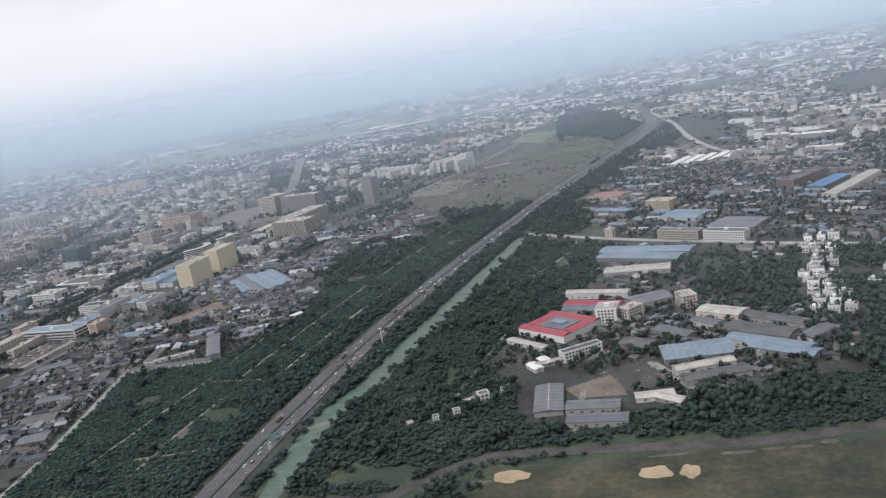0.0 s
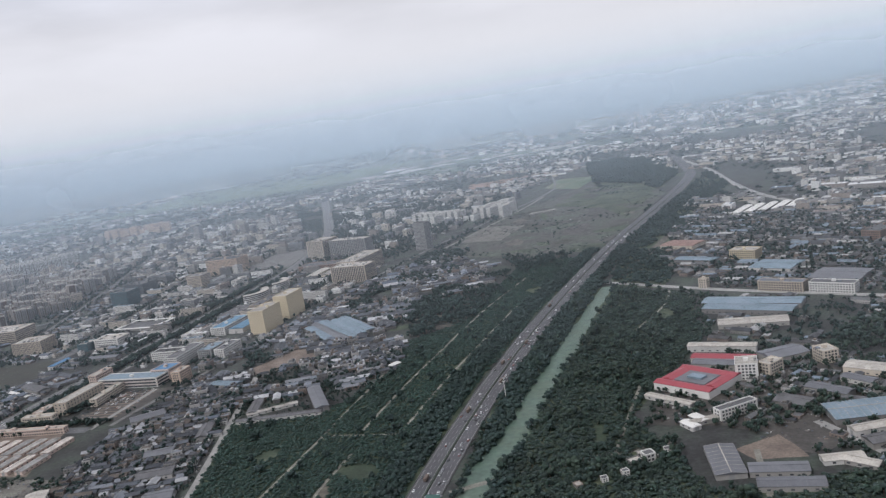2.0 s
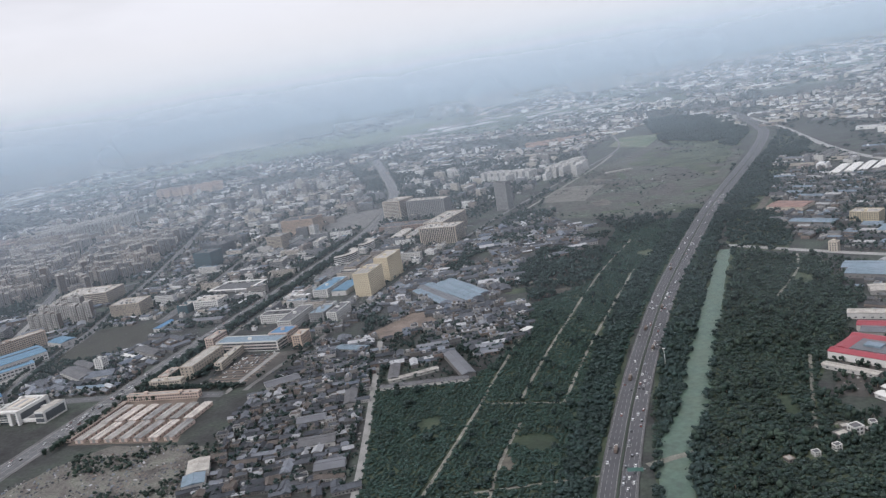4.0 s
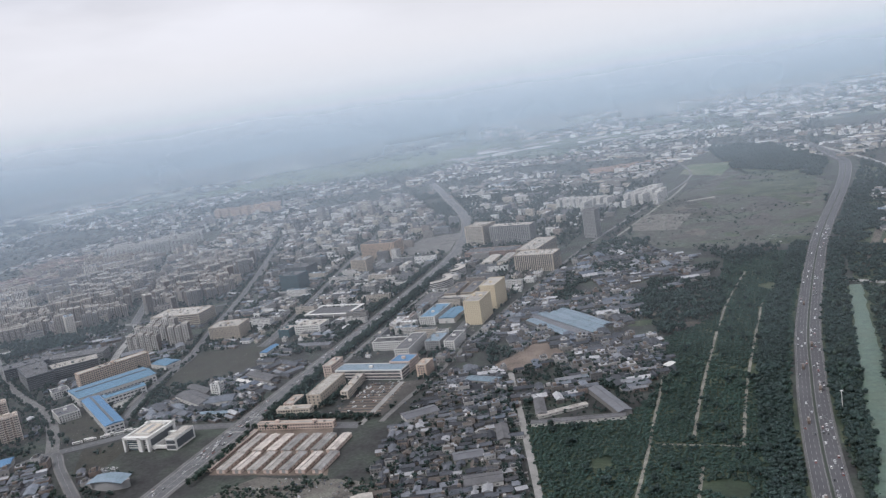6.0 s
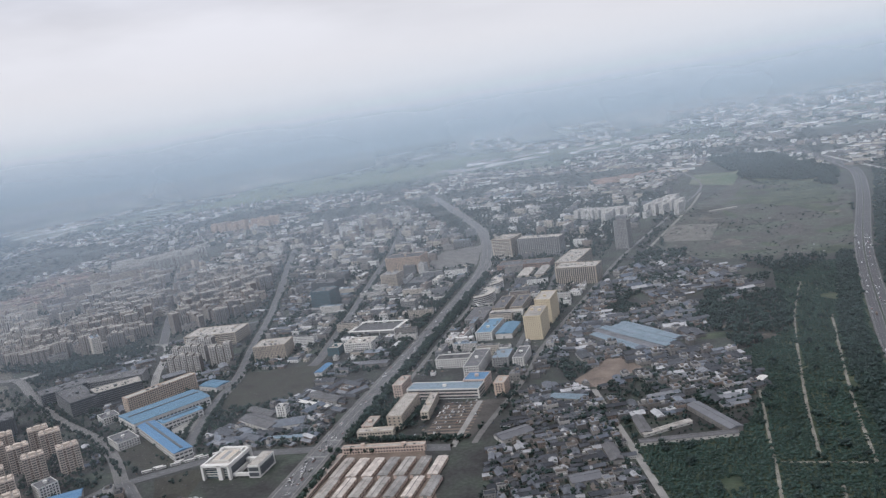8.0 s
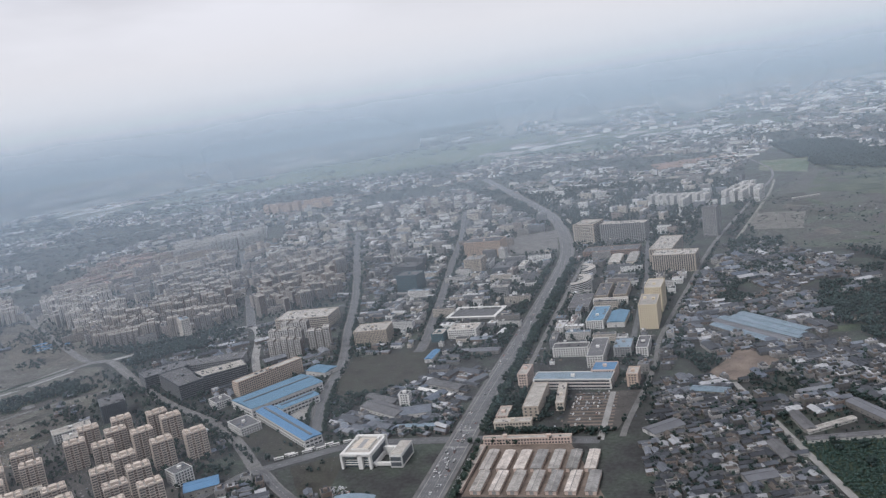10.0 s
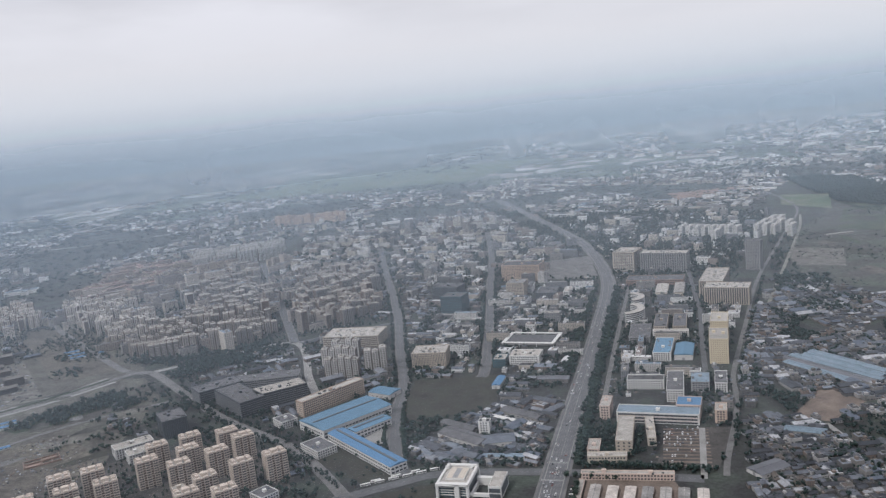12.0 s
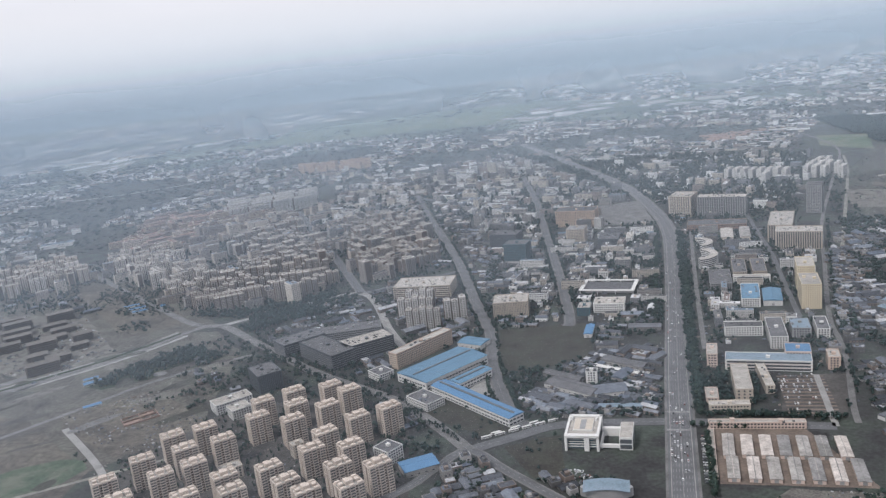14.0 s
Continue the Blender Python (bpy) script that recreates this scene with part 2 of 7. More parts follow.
    "glade": mat("glade_grass", (0.036, 0.055, 0.031), vary=1.2, scale=0.04, fine=0.3, spread=0, second=(0.046, 0.057, 0.034)),
    "car_paint": mat("car_paint", (0.5, 0.5, 0.5), rough=0.3, vary=0.03, spread=0.1, palette=[(0.72, 0.72, 0.72), (0.05, 0.05, 0.055), (0.62, 0.63, 0.64), (0.30, 0.31, 0.33), (0.72, 0.71, 0.68), (0.72, 0.72, 0.72), (0.07, 0.075, 0.085), (0.55, 0.55, 0.54), (0.2, 0.06, 0.05)]),
    "tyre": mat("rubber", (0.02, 0.02, 0.02), vary=0.1),
    "metal": mat("galvanised_steel", (0.42, 0.43, 0.44), rough=0.5, vary=0.1, spread=0.1, metal=0.6),
    "sign": mat("green_sign", (0.10, 0.19, 0.17), rough=0.5, vary=0.05, spread=0),
    "far_wall": mat("far_walls", (0.3, 0.28, 0.27), vary=0.2, scale=0.02, fine=0.2, by="island", spread=0.3, palette=[(0.27, 0.26, 0.25), (0.52, 0.51, 0.49), (0.13, 0.13, 0.135), (0.25, 0.22, 0.20), (0.60, 0.60, 0.59), (0.16, 0.165, 0.175), (0.36, 0.33, 0.29)]),
    "far_roof": mat("far_roofs", (0.2, 0.2, 0.2), vary=0.6, scale=0.02, fine=0.3, by="island", spread=0.3, palette=ROOF_GREYS + [(0.24, 0.24, 0.24), (0.12, 0.16, 0.2), (0.13, 0.105, 0.095), (0.50, 0.50, 0.50), (0.08, 0.083, 0.085), (0.30, 0.30, 0.30)]),
    "works_roof": mat("works_roofs", (0.13, 0.13, 0.13), vary=0.7, scale=0.1, fine=0.7, by="island", spread=0.35, palette=[(0.052, 0.057, 0.065), (0.075, 0.078, 0.085), (0.038, 0.041, 0.047), (0.11, 0.113, 0.118), (0.06, 0.06, 0.062), (0.14, 0.175, 0.21), (0.047, 0.049, 0.054), (0.26, 0.26, 0.258), (0.09, 0.092, 0.098), (0.12, 0.15, 0.185), (0.05, 0.05, 0.053)]),
    "slab_wall": mat("older_slab_walls", (0.4, 0.35, 0.3), vary=0.15, scale=0.1, by="island", spread=0.3, palette=[(0.396, 0.347, 0.303), (0.484, 0.429, 0.369), (0.308, 0.281, 0.264), (0.429, 0.380, 0.341), (0.550, 0.506, 0.451), (0.352, 0.314, 0.286), (0.253, 0.242, 0.231)]),
    "village_wall": mat("village_walls", (0.2, 0.19, 0.18), vary=0.4, scale=0.1, fine=0.5, by="island", spread=0.3, palette=[(0.145, 0.136, 0.128), (0.204, 0.196, 0.187), (0.102, 0.100, 0.100), (0.162, 0.132, 0.115), (0.272, 0.264, 0.255)]),
    "house_wall": mat("village_house_walls", (0.2, 0.19, 0.18), vary=0.3, scale=0.1, fine=0.5, spread=0.3, palette=[(0.145, 0.14, 0.135), (0.20, 0.195, 0.19), (0.105, 0.105, 0.108), (0.155, 0.13, 0.115), (0.30, 0.295, 0.285)]),
    "tile_roof": mat("dark_tile_roofs", (0.08, 0.08, 0.09), vary=0.6, scale=0.15, fine=0.8, spread=0.4, palette=[(0.040, 0.045, 0.055), (0.068, 0.074, 0.088), (0.030, 0.034, 0.042), (0.10, 0.108, 0.125), (0.050, 0.052, 0.058), (0.085, 0.072, 0.064), (0.034, 0.037, 0.044), (0.13, 0.14, 0.16), (0.058, 0.064, 0.076), (0.22, 0.225, 0.235)]),
    "village_roof": mat("village_roofs", (0.13, 0.13, 0.13), vary=0.55, scale=0.15, fine=0.8, by="island", spread=0.35, palette=[(0.050, 0.056, 0.068), (0.078, 0.084, 0.098), (0.036, 0.041, 0.050), (0.115, 0.125, 0.145), (0.058, 0.062, 0.072), (0.030, 0.034, 0.040), (0.088, 0.104, 0.132), (0.16, 0.168, 0.184), (0.044, 0.048, 0.056), (0.068, 0.074, 0.086), (0.135, 0.152, 0.178), (0.30, 0.305, 0.315)]),
}


# Air tints painted onto the haze sheets, near and far.
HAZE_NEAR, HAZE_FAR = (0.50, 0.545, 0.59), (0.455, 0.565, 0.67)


def farmland():
    """A mosaic of far fields, groves and yards."""
    m = mat("farmland", (0.09, 0.1, 0.06), vary=1.0, scale=0.0016, fine=0.012, spread=0)
    n, l = m.node_tree.nodes, m.node_tree.links
    cells, stretch = n.new("ShaderNodeTexVoronoi"), n.new("ShaderNodeMapping")
    geo = [x for x in n if x.type == "NEW_GEOMETRY"][0]
    base = [x for x in n if x.type == "VALTORGB"][0]
    stretch.inputs["Scale"].default_value, stretch.inputs["Rotation"].default_value = (1.0, 0.55, 1.0), (0, 0, 0.35)
    l.new(geo.outputs["Position"], stretch.inputs["Vector"]), l.new(stretch.outputs[0], cells.inputs["Vector"])
    cells.inputs["Scale"].default_value = 0.009 / K
    tones = [(0.04, 0.06, 0.045), (0.11, 0.12, 0.10), (0.05, 0.07, 0.05), (0.20, 0.195, 0.185), (0.065, 0.085, 0.06), (0.36, 0.36, 0.355), (0.09, 0.105, 0.08), (0.035, 0.05, 0.04)]
    cr = base.color_ramp
    while len(cr.elements) < len(tones):
        cr.elements.new(0.5)
    for i, c in enumerate(tones):
        cr.elements[i].position, cr.elements[i].color = i / len(tones), (*c, 1)
    part_ = n.new("ShaderNodeSeparateColor")
    l.new(cells.outputs["Color"], part_.inputs[0]), l.new(part_.outputs[0], base.inputs[0])
    return m


M["farmland"] = farmland()


def haze_material(share, floor, far, radius):
    """Thin bright haze painted on a sheet: bluish tint, normals fixed to catch the sky's light, thinner near the ground
    and high up.
    """
    m = bpy.data.materials.new("haze")
    m.use_nodes = True
    n, l = m.node_tree.nodes, m.node_tree.links
    n.clear()
    geo, sep = n.new("ShaderNodeNewGeometry"), n.new("ShaderNodeSeparateXYZ")
    l.new(geo.outputs["Position"], sep.inputs[0])
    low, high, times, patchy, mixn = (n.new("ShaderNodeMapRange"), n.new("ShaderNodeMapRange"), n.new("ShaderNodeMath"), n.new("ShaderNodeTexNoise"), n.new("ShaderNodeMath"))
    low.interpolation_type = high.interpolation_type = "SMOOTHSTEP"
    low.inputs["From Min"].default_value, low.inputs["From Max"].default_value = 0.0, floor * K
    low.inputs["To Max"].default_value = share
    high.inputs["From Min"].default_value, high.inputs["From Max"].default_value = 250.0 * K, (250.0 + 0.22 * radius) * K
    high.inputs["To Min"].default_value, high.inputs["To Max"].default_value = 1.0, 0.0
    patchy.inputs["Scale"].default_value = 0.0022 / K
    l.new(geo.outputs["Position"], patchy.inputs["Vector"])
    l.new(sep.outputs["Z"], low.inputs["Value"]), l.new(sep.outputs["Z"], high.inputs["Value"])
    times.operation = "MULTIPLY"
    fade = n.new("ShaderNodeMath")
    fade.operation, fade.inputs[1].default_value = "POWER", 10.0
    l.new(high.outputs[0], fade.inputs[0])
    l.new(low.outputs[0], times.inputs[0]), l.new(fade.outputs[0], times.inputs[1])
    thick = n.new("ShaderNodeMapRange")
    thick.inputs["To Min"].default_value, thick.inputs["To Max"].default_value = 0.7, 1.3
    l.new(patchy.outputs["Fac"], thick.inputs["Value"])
    west, gain = n.new("ShaderNodeMapRange"), n.new("ShaderNodeMath")  # more opaque in the west, standing in for pale glare there as well
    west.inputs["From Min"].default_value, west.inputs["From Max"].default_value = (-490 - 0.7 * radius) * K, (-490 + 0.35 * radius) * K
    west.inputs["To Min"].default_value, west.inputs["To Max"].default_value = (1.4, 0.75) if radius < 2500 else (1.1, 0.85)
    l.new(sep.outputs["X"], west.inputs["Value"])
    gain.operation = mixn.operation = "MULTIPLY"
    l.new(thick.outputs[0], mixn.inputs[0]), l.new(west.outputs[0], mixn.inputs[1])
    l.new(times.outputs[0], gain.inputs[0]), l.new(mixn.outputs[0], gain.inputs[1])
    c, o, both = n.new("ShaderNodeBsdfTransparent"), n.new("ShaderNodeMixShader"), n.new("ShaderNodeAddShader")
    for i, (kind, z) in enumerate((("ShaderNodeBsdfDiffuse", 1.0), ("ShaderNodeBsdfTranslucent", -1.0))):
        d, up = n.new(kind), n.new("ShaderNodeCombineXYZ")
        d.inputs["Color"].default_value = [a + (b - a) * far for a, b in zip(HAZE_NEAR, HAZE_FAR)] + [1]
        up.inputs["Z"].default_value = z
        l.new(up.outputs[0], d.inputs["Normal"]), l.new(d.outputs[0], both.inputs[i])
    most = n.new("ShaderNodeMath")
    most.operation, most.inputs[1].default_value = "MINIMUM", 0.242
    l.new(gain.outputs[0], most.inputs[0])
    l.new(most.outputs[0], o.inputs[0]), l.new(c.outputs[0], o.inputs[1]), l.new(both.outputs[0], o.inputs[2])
    out = n.new("ShaderNodeOutputMaterial")
    l.new(o.outputs[0], out.inputs["Surface"])
    return m


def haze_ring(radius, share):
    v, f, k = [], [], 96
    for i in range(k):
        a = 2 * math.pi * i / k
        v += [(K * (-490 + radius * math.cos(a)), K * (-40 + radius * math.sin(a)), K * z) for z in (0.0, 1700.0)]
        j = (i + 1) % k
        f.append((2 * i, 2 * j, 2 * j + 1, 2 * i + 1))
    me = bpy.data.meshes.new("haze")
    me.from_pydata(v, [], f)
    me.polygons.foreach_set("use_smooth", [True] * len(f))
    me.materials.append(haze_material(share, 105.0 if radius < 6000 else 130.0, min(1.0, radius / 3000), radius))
    tagged(new("haze_backdrop", me), "clear sheet tinted to imitate thin bluish far haze", "haze", kind="structure")


# Seven added sheets round the path imitate haze growing with distance.
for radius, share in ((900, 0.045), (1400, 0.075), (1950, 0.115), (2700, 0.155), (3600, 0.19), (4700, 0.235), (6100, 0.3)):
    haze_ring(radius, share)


# ---- shapes ----
class Shape:
    """Collects the faces of one mesh."""

    def __init__(self):
        self.v, self.f, self.m = [], [], []

    def poly(self, pts, mi=0):
        k = len(self.v)
        self.v += pts
        self.f.append(tuple(range(k, k + len(pts))))
        self.m.append(mi)

    def prism(self, plan, z0, z1, mi=0, top=None, taper=1.0):
        k, n = len(self.v), len(plan)
        cx, cy = sum(p[0] for p in plan) / n, sum(p[1] for p in plan) / n
        self.v += [(x, y, z0) for x, y in plan] + [(cx + (x - cx) * taper, cy + (y - cy) * taper, z1) for x, y in plan]
        for i in range(n):
            j = (i + 1) % n
            self.f.append((k + i, k + j, k + n + j, k + n + i))
            self.m.append(mi)
        self.f.append(tuple(range(k + n, k + 2 * n)))
        self.m.append(mi if top is None else top)

    def box(self, x0, x1, y0, y1, z0, z1, mi=0, top=None):
        self.prism([(x0, y0), (x1, y0), (x1, y1), (x0, y1)], z0, z1, mi, top)

    def gable(self, w, d, z0, z1, over=0.4, mi=0, thick=0.25):
        """A pitched roof with its ridge along x."""
        a, b = w / 2 + over, d / 2 + over
        k = len(self.v)
        self.v += [(-a, -b, z0), (a, -b, z0), (a, b, z0), (-a, b, z0), (-a, 0, z1), (a, 0, z1)]
        self.v += [(-a, -b, z0 - thick), (a, -b, z0 - thick), (a, b, z0 - thick), (-a, b, z0 - thick)]
        for f in ((0, 1, 5, 4), (2, 3, 4, 5), (0, 4, 3), (1, 2, 5), (6, 7, 1, 0), (7, 8, 2, 1), (8, 9, 3, 2), (9, 6, 0, 3)):
            self.f.append(tuple(k + i for i in f))
            self.m.append(mi)

    def ring(self, w, d, z0, z1, t=0.35, mi=0):
        for x0, x1, y0, y1 in ((-w / 2, w / 2, -d / 2, -d / 2 + t), (-w / 2, w / 2, d / 2 - t, d / 2), (-w / 2, -w / 2 + t, -d / 2 + t, d / 2 - t), (w / 2 - t, w / 2, -d / 2 + t, d / 2 - t)):
            self.box(x0, x1, y0, y1, z0, z1, mi)

    def windows(self, w, d, floors, fh, base=0.9, pitch=3.4, ww=1.7, wh=1.6, proud=0.06, mi=0, sides="snew", cx=0, cy=0):
        """Rows of panes on the four faces of a block."""
        for side in sides:
            length = w if side in "sn" else d
            n = max(1, int((length - 0.8) / pitch))
            for i in range(n):
                u = (i - (n - 1) / 2) * pitch
                for k in range(floors):
                    z = base + k * fh
                    if side in "sn":
                        y = (-d / 2 - proud if side == "s" else d / 2 + proud) + cy
                        q = [(cx + u - ww / 2, y, z), (cx + u + ww / 2, y, z), (cx + u + ww / 2, y, z + wh), (cx + u - ww / 2, y, z + wh)]
                    else:
                        x = (-w / 2 - proud if side == "w" else w / 2 + proud) + cx
                        q = [(x, cy + u - ww / 2, z), (x, cy + u + ww / 2, z), (x, cy + u + ww / 2, z + wh), (x, cy + u - ww / 2, z + wh)]
                    self.poly(q if side in "se" else q[::-1], mi)

    def mesh(self, name, *mats):
        me = bpy.data.meshes.new(name)
        me.from_pydata([(K * x, K * y, K * z) for x, y, z in self.v], [], self.f)
        for m in mats:
            me.materials.append(m)
        if len(mats) > 1:
            me.polygons.foreach_set("material_index", self.m)
        me.update()
        return me


def part(name, shape, material, parent, label="", kind=""):
    ob = new(name, shape.mesh(name, material))
    ob.parent = parent
    return tagged(ob, label, kind=kind)


def thing(name, label, category, group="", kind=""):
    return tagged(new(name), label, category, group, kind)


def spot(x, y, z=0.0, rx=0.0, ry=0.0, rz=0.0):
    """A pose at a place of the plan."""
    return pose(K * x, K * y, K * z, rx, ry, rz)


def put(ob, x, y, rot=0.0, z=0.0):
    ob.matrix_basis = spot(x, y, z, 0, 0, rot)
    return ob


TAKEN, ROADS, OPEN = [], [], []


def claim(x, y, w, d, rot=0.0):
    """Keeps a plot free of whatever is scattered later."""
    TAKEN.append((x, y, w / 2, d / 2, math.cos(radians(rot)), math.sin(radians(rot))))


def free(x, y, r):
    for cx, cy, a, b, c, s in TAKEN:
        dx, dy = x - cx, y - cy
        if abs(dx * c + dy * s) < a + r and abs(dy * c - dx * s) < b + r:
            return False
    for poly, x0, x1, y0, y1 in OPEN:
        if x0 < x < x1 and y0 < y < y1 and inside(x, y, poly):
            return False
    for pts, half in ROADS:
        for (x0, y0), (x1, y1) in zip(pts, pts[1:]):
            ex, ey = x1 - x0, y1 - y0
            k = min(1, max(0, ((x - x0) * ex + (y - y0) * ey) / (ex * ex + ey * ey)))
            if (x - x0 - k * ex) ** 2 + (y - y0 - k * ey) ** 2 < (half + r) ** 2:
                return False
    return True


def inside(x, y, poly):
    hit = False
    for (x0, y0), (x1, y1) in zip(poly, poly[1:] + poly[:1]):
        if (y0 > y) != (y1 > y) and x < (x1 - x0) * (y - y0) / (y1 - y0) + x0:
            hit = not hit
    return hit


def grid(poly, sx, sy, rot=0.0, jitter=0.3, r=3.0, keep=1.0, mark=False, thin=None, check=True):
    """Free places on a turned grid in a plot."""
    c, s = math.cos(radians(rot)), math.sin(radians(rot))
    us = [x * c + y * s for x, y in poly]
    vs = [-x * s + y * c for x, y in poly]
    out = []
    v = min(vs)
    while v < max(vs):
        u = min(us) + random.random() * sx
        while u < max(us):
            a, b = u + random.uniform(-1, 1) * jitter * sx, v + random.uniform(-1, 1) * jitter * sy
            x, y = a * c - b * s, a * s + b * c
            if random.random() < keep and inside(x, y, poly) and (thin is None or noise.noise((x * thin[0], y * thin[0], 4.4)) > thin[1]) and (not check or free(x, y, r)):
                out.append((x, y))
                if mark:
                    claim(x, y, 2 * r, 2 * r, rot)
            u += sx
        v += sy
    return out


def scatter(name, shapes, spots, mats, label, category, flat=True):
    """One object of many like things: each spot is x, y, z, turn, sizes along x, y, z, and the shape's number."""
    va, fa, ma, base = [], [], [], 0
    packs = []
    for sh in shapes:
        tri, tm = [], []
        for f, m in zip(sh.f, sh.m):
            for i in range(1, len(f) - 1):
                tri.append((f[0], f[i], f[i + 1]))
                tm.append(m)
        packs.append((np.array(sh.v, float), np.array(tri), np.array(tm)))
    for x, y, z, a, sx, sy, sz, k in spots:
        v, t, m = packs[k]
        c, s = math.cos(a), math.sin(a)
        px, py = v[:, 0] * sx, v[:, 1] * sy
        va.append(np.stack([x + px * c - py * s, y + px * s + py * c, z + v[:, 2] * sz], 1))
        fa.append(t + base)
        ma.append(m)
        base += len(v)
    if not va:
        return
    v, f, m = np.concatenate(va), np.concatenate(fa), np.concatenate(ma)
    me = bpy.data.meshes.new(name)
    me.vertices.add(len(v))
    me.vertices.foreach_set("co", (K * v).astype(np.float32).ravel())
    me.loops.add(f.size)
    me.loops.foreach_set("vertex_index", f.astype(np.int32).ravel())
    me.polygons.add(len(f))
    me.polygons.foreach_set("loop_start", np.arange(0, f.size, 3, dtype=np.int32))
    me.polygons.foreach_set("material_index", m.astype(np.int32))
    me.polygons.foreach_set("use_smooth", np.full(len(f), not flat))
    for x in mats:
        me.materials.append(x)
    me.update(calc_edges=True)
    return tagged(new(name, me), label, category, kind="stuff")


def smooth(pts, step=12.0):
    """A curve through the given places."""
    out = []
    p = [pts[0]] + list(pts) + [pts[-1]]
    for i in range(1, len(p) - 2):
        n = max(1, int(math.dist(p[i], p[i + 1]) / step))
        for k in range(n):
            t = k / n
            out.append(tuple(0.5 * (2 * p[i][a] + (p[i + 1][a] - p[i - 1][a]) * t + (2 * p[i - 1][a] - 5 * p[i][a] + 4 * p[i + 1][a] - p[i + 2][a]) * t * t
                                    + (3 * p[i][a] - p[i - 1][a] - 3 * p[i + 1][a] + p[i + 2][a]) * t ** 3) for a in (0, 1)))
    return out + [tuple(pts[-1])]


def normals(line):
    out = []
    for i in range(len(line)):
        a, b = line[max(0, i - 1)], line[min(len(line) - 1, i + 1)]
        d = math.dist(a, b) or 1
        out.append((-(b[1] - a[1]) / d, (b[0] - a[0]) / d))
    return out


def ribbon(shape, line, off, width, z0, z1, dash=None):
    """A strip of the given width and thickness along a line; off: metres to its left."""
    nr = normals(line)
    edge = [[(p[0] + n[0] * o, p[1] + n[1] * o) for p, n in zip(line, nr)] for o in (off + width / 2, off - width / 2)]
    for i in range(len(line) - 1):
        if dash and i % dash:
            continue
        a, b, c, d = edge[0][i], edge[1][i], edge[1][i + 1], edge[0][i + 1]
        shape.poly([(*a, z1), (*b, z1), (*c, z1), (*d, z1)])
        shape.poly([(*b, z0), (*c, z0), (*c, z1), (*b, z1)])
        shape.poly([(*d, z0), (*a, z0), (*a, z1), (*d, z1)])


def road(name, pts, width, material, z, label, lines=False, paths=0.0, claims=True):
    line = smooth(pts)
    sh = Shape()
    ribbon(sh, line, 0, width, 0, z)
    ob = tagged(new(name, sh.mesh(name, material)), label, "road", kind="structure")
    if lines:
        sh = Shape()
        ribbon(sh, smooth(pts, 4.0), 0, 0.25, z, z + 0.05, dash=2)
        part("lane_line", sh, M["paint"], ob, "worn white lane dashes", kind="stuff")
    if paths:
        for side in (1, -1):
            sh = Shape()
            ribbon(sh, line, side * (width + paths) / 2, paths, 0, z + 0.15)
            part("pavement", sh, M["paving"], ob, "grey paved footway with raised kerb")
    if claims:
        ROADS.append((pts, width / 2 + paths))
    return ob


def patch(name, pts, z, material, label, category, rough=3.0):
    """A plot of ground with an uneven edge."""
    if name not in ("woodland_floor", "farmland", "factory_yard", "construction_ground", "site_ground", "verge"):
        OPEN.append((pts, min(p[0] for p in pts), max(p[0] for p in pts), min(p[1] for p in pts), max(p[1] for p in pts)))
    sh, out = Shape(), []
    for (x0, y0), (x1, y1) in zip(pts, pts[1:] + pts[:1]):
        n = max(1, int(math.hypot(x1 - x0, y1 - y0) / 9))
        for k in range(n):
            x, y = x0 + (x1 - x0) * k / n, y0 + (y1 - y0) * k / n
            out.append((x + rough * noise.noise((x * 0.05, y * 0.05, 3)), y + rough * noise.noise((x * 0.05, y * 0.05, 9)), z))
    bm = bmesh.new()
    bm.faces.new([bm.verts.new((K * x, K * y, K * z)) for x, y, z in out])
    bmesh.ops.triangulate(bm, faces=bm.faces[:])
    bm.normal_update()
    for f in bm.faces:
        if f.normal.z < 0:
            f.normal_flip()
    me = bpy.data.meshes.new(name)
    bm.to_mesh(me)
    bm.free()
    me.materials.append(material)
    return tagged(new(name, me), label, category, kind="structure")


def blob(name, x, y, w, d, z, material, label, category, rot=0.0):
    """A roundish uneven patch."""
    pts, seed = [], random.uniform(0, 50)
    for k in range(18):
        a = k * math.pi / 9
        g = 1 + 0.45 * noise.noise((math.cos(a) * 1.6, math.sin(a) * 1.6, seed))
        u, v, c, s = w / 2 * g * math.cos(a), d / 2 * g * math.sin(a), math.cos(radians(rot)), math.sin(radians(rot))
        pts.append((x + u * c - v * s, y + u * s + v * c))
    return patch(name, pts, z, material, label, category, 1.0)


# ---- ground and roads ----
sh = Shape()
sh.poly([(-40000, -40000, 0), (40000, -40000, 0), (40000, 40000, 0), (-40000, 40000, 0)])
tagged(new("ground", sh.mesh("ground", M["ground"])), "grey-brown built-up ground with green patches", "ground", kind="structure")

HIGHWAY = [(-352, 150), (-351, 480), (-350, 600), (-345, 730), (-334, 880), (-309, 1110), (-234, 1580), (-110, 2160), (-44, 2540), (-40, 2720), (-62, 3120), (-125, 3559), (-218, 3879), (-356, 4206)]
CANAL = [(-296, 330), (-303, 480), (-309, 560), (-309, 618), (-294, 680), (-284, 800), (-275, 880), (-257, 1030), (-232, 1240)]
BOULEVARD = [(-979, 250), (-979, 850), (-976, 1134), (-975, 1400), (-981, 1690), (-1021, 1943), (-1101, 2250), (-1290, 2717), (-1560, 3358)]

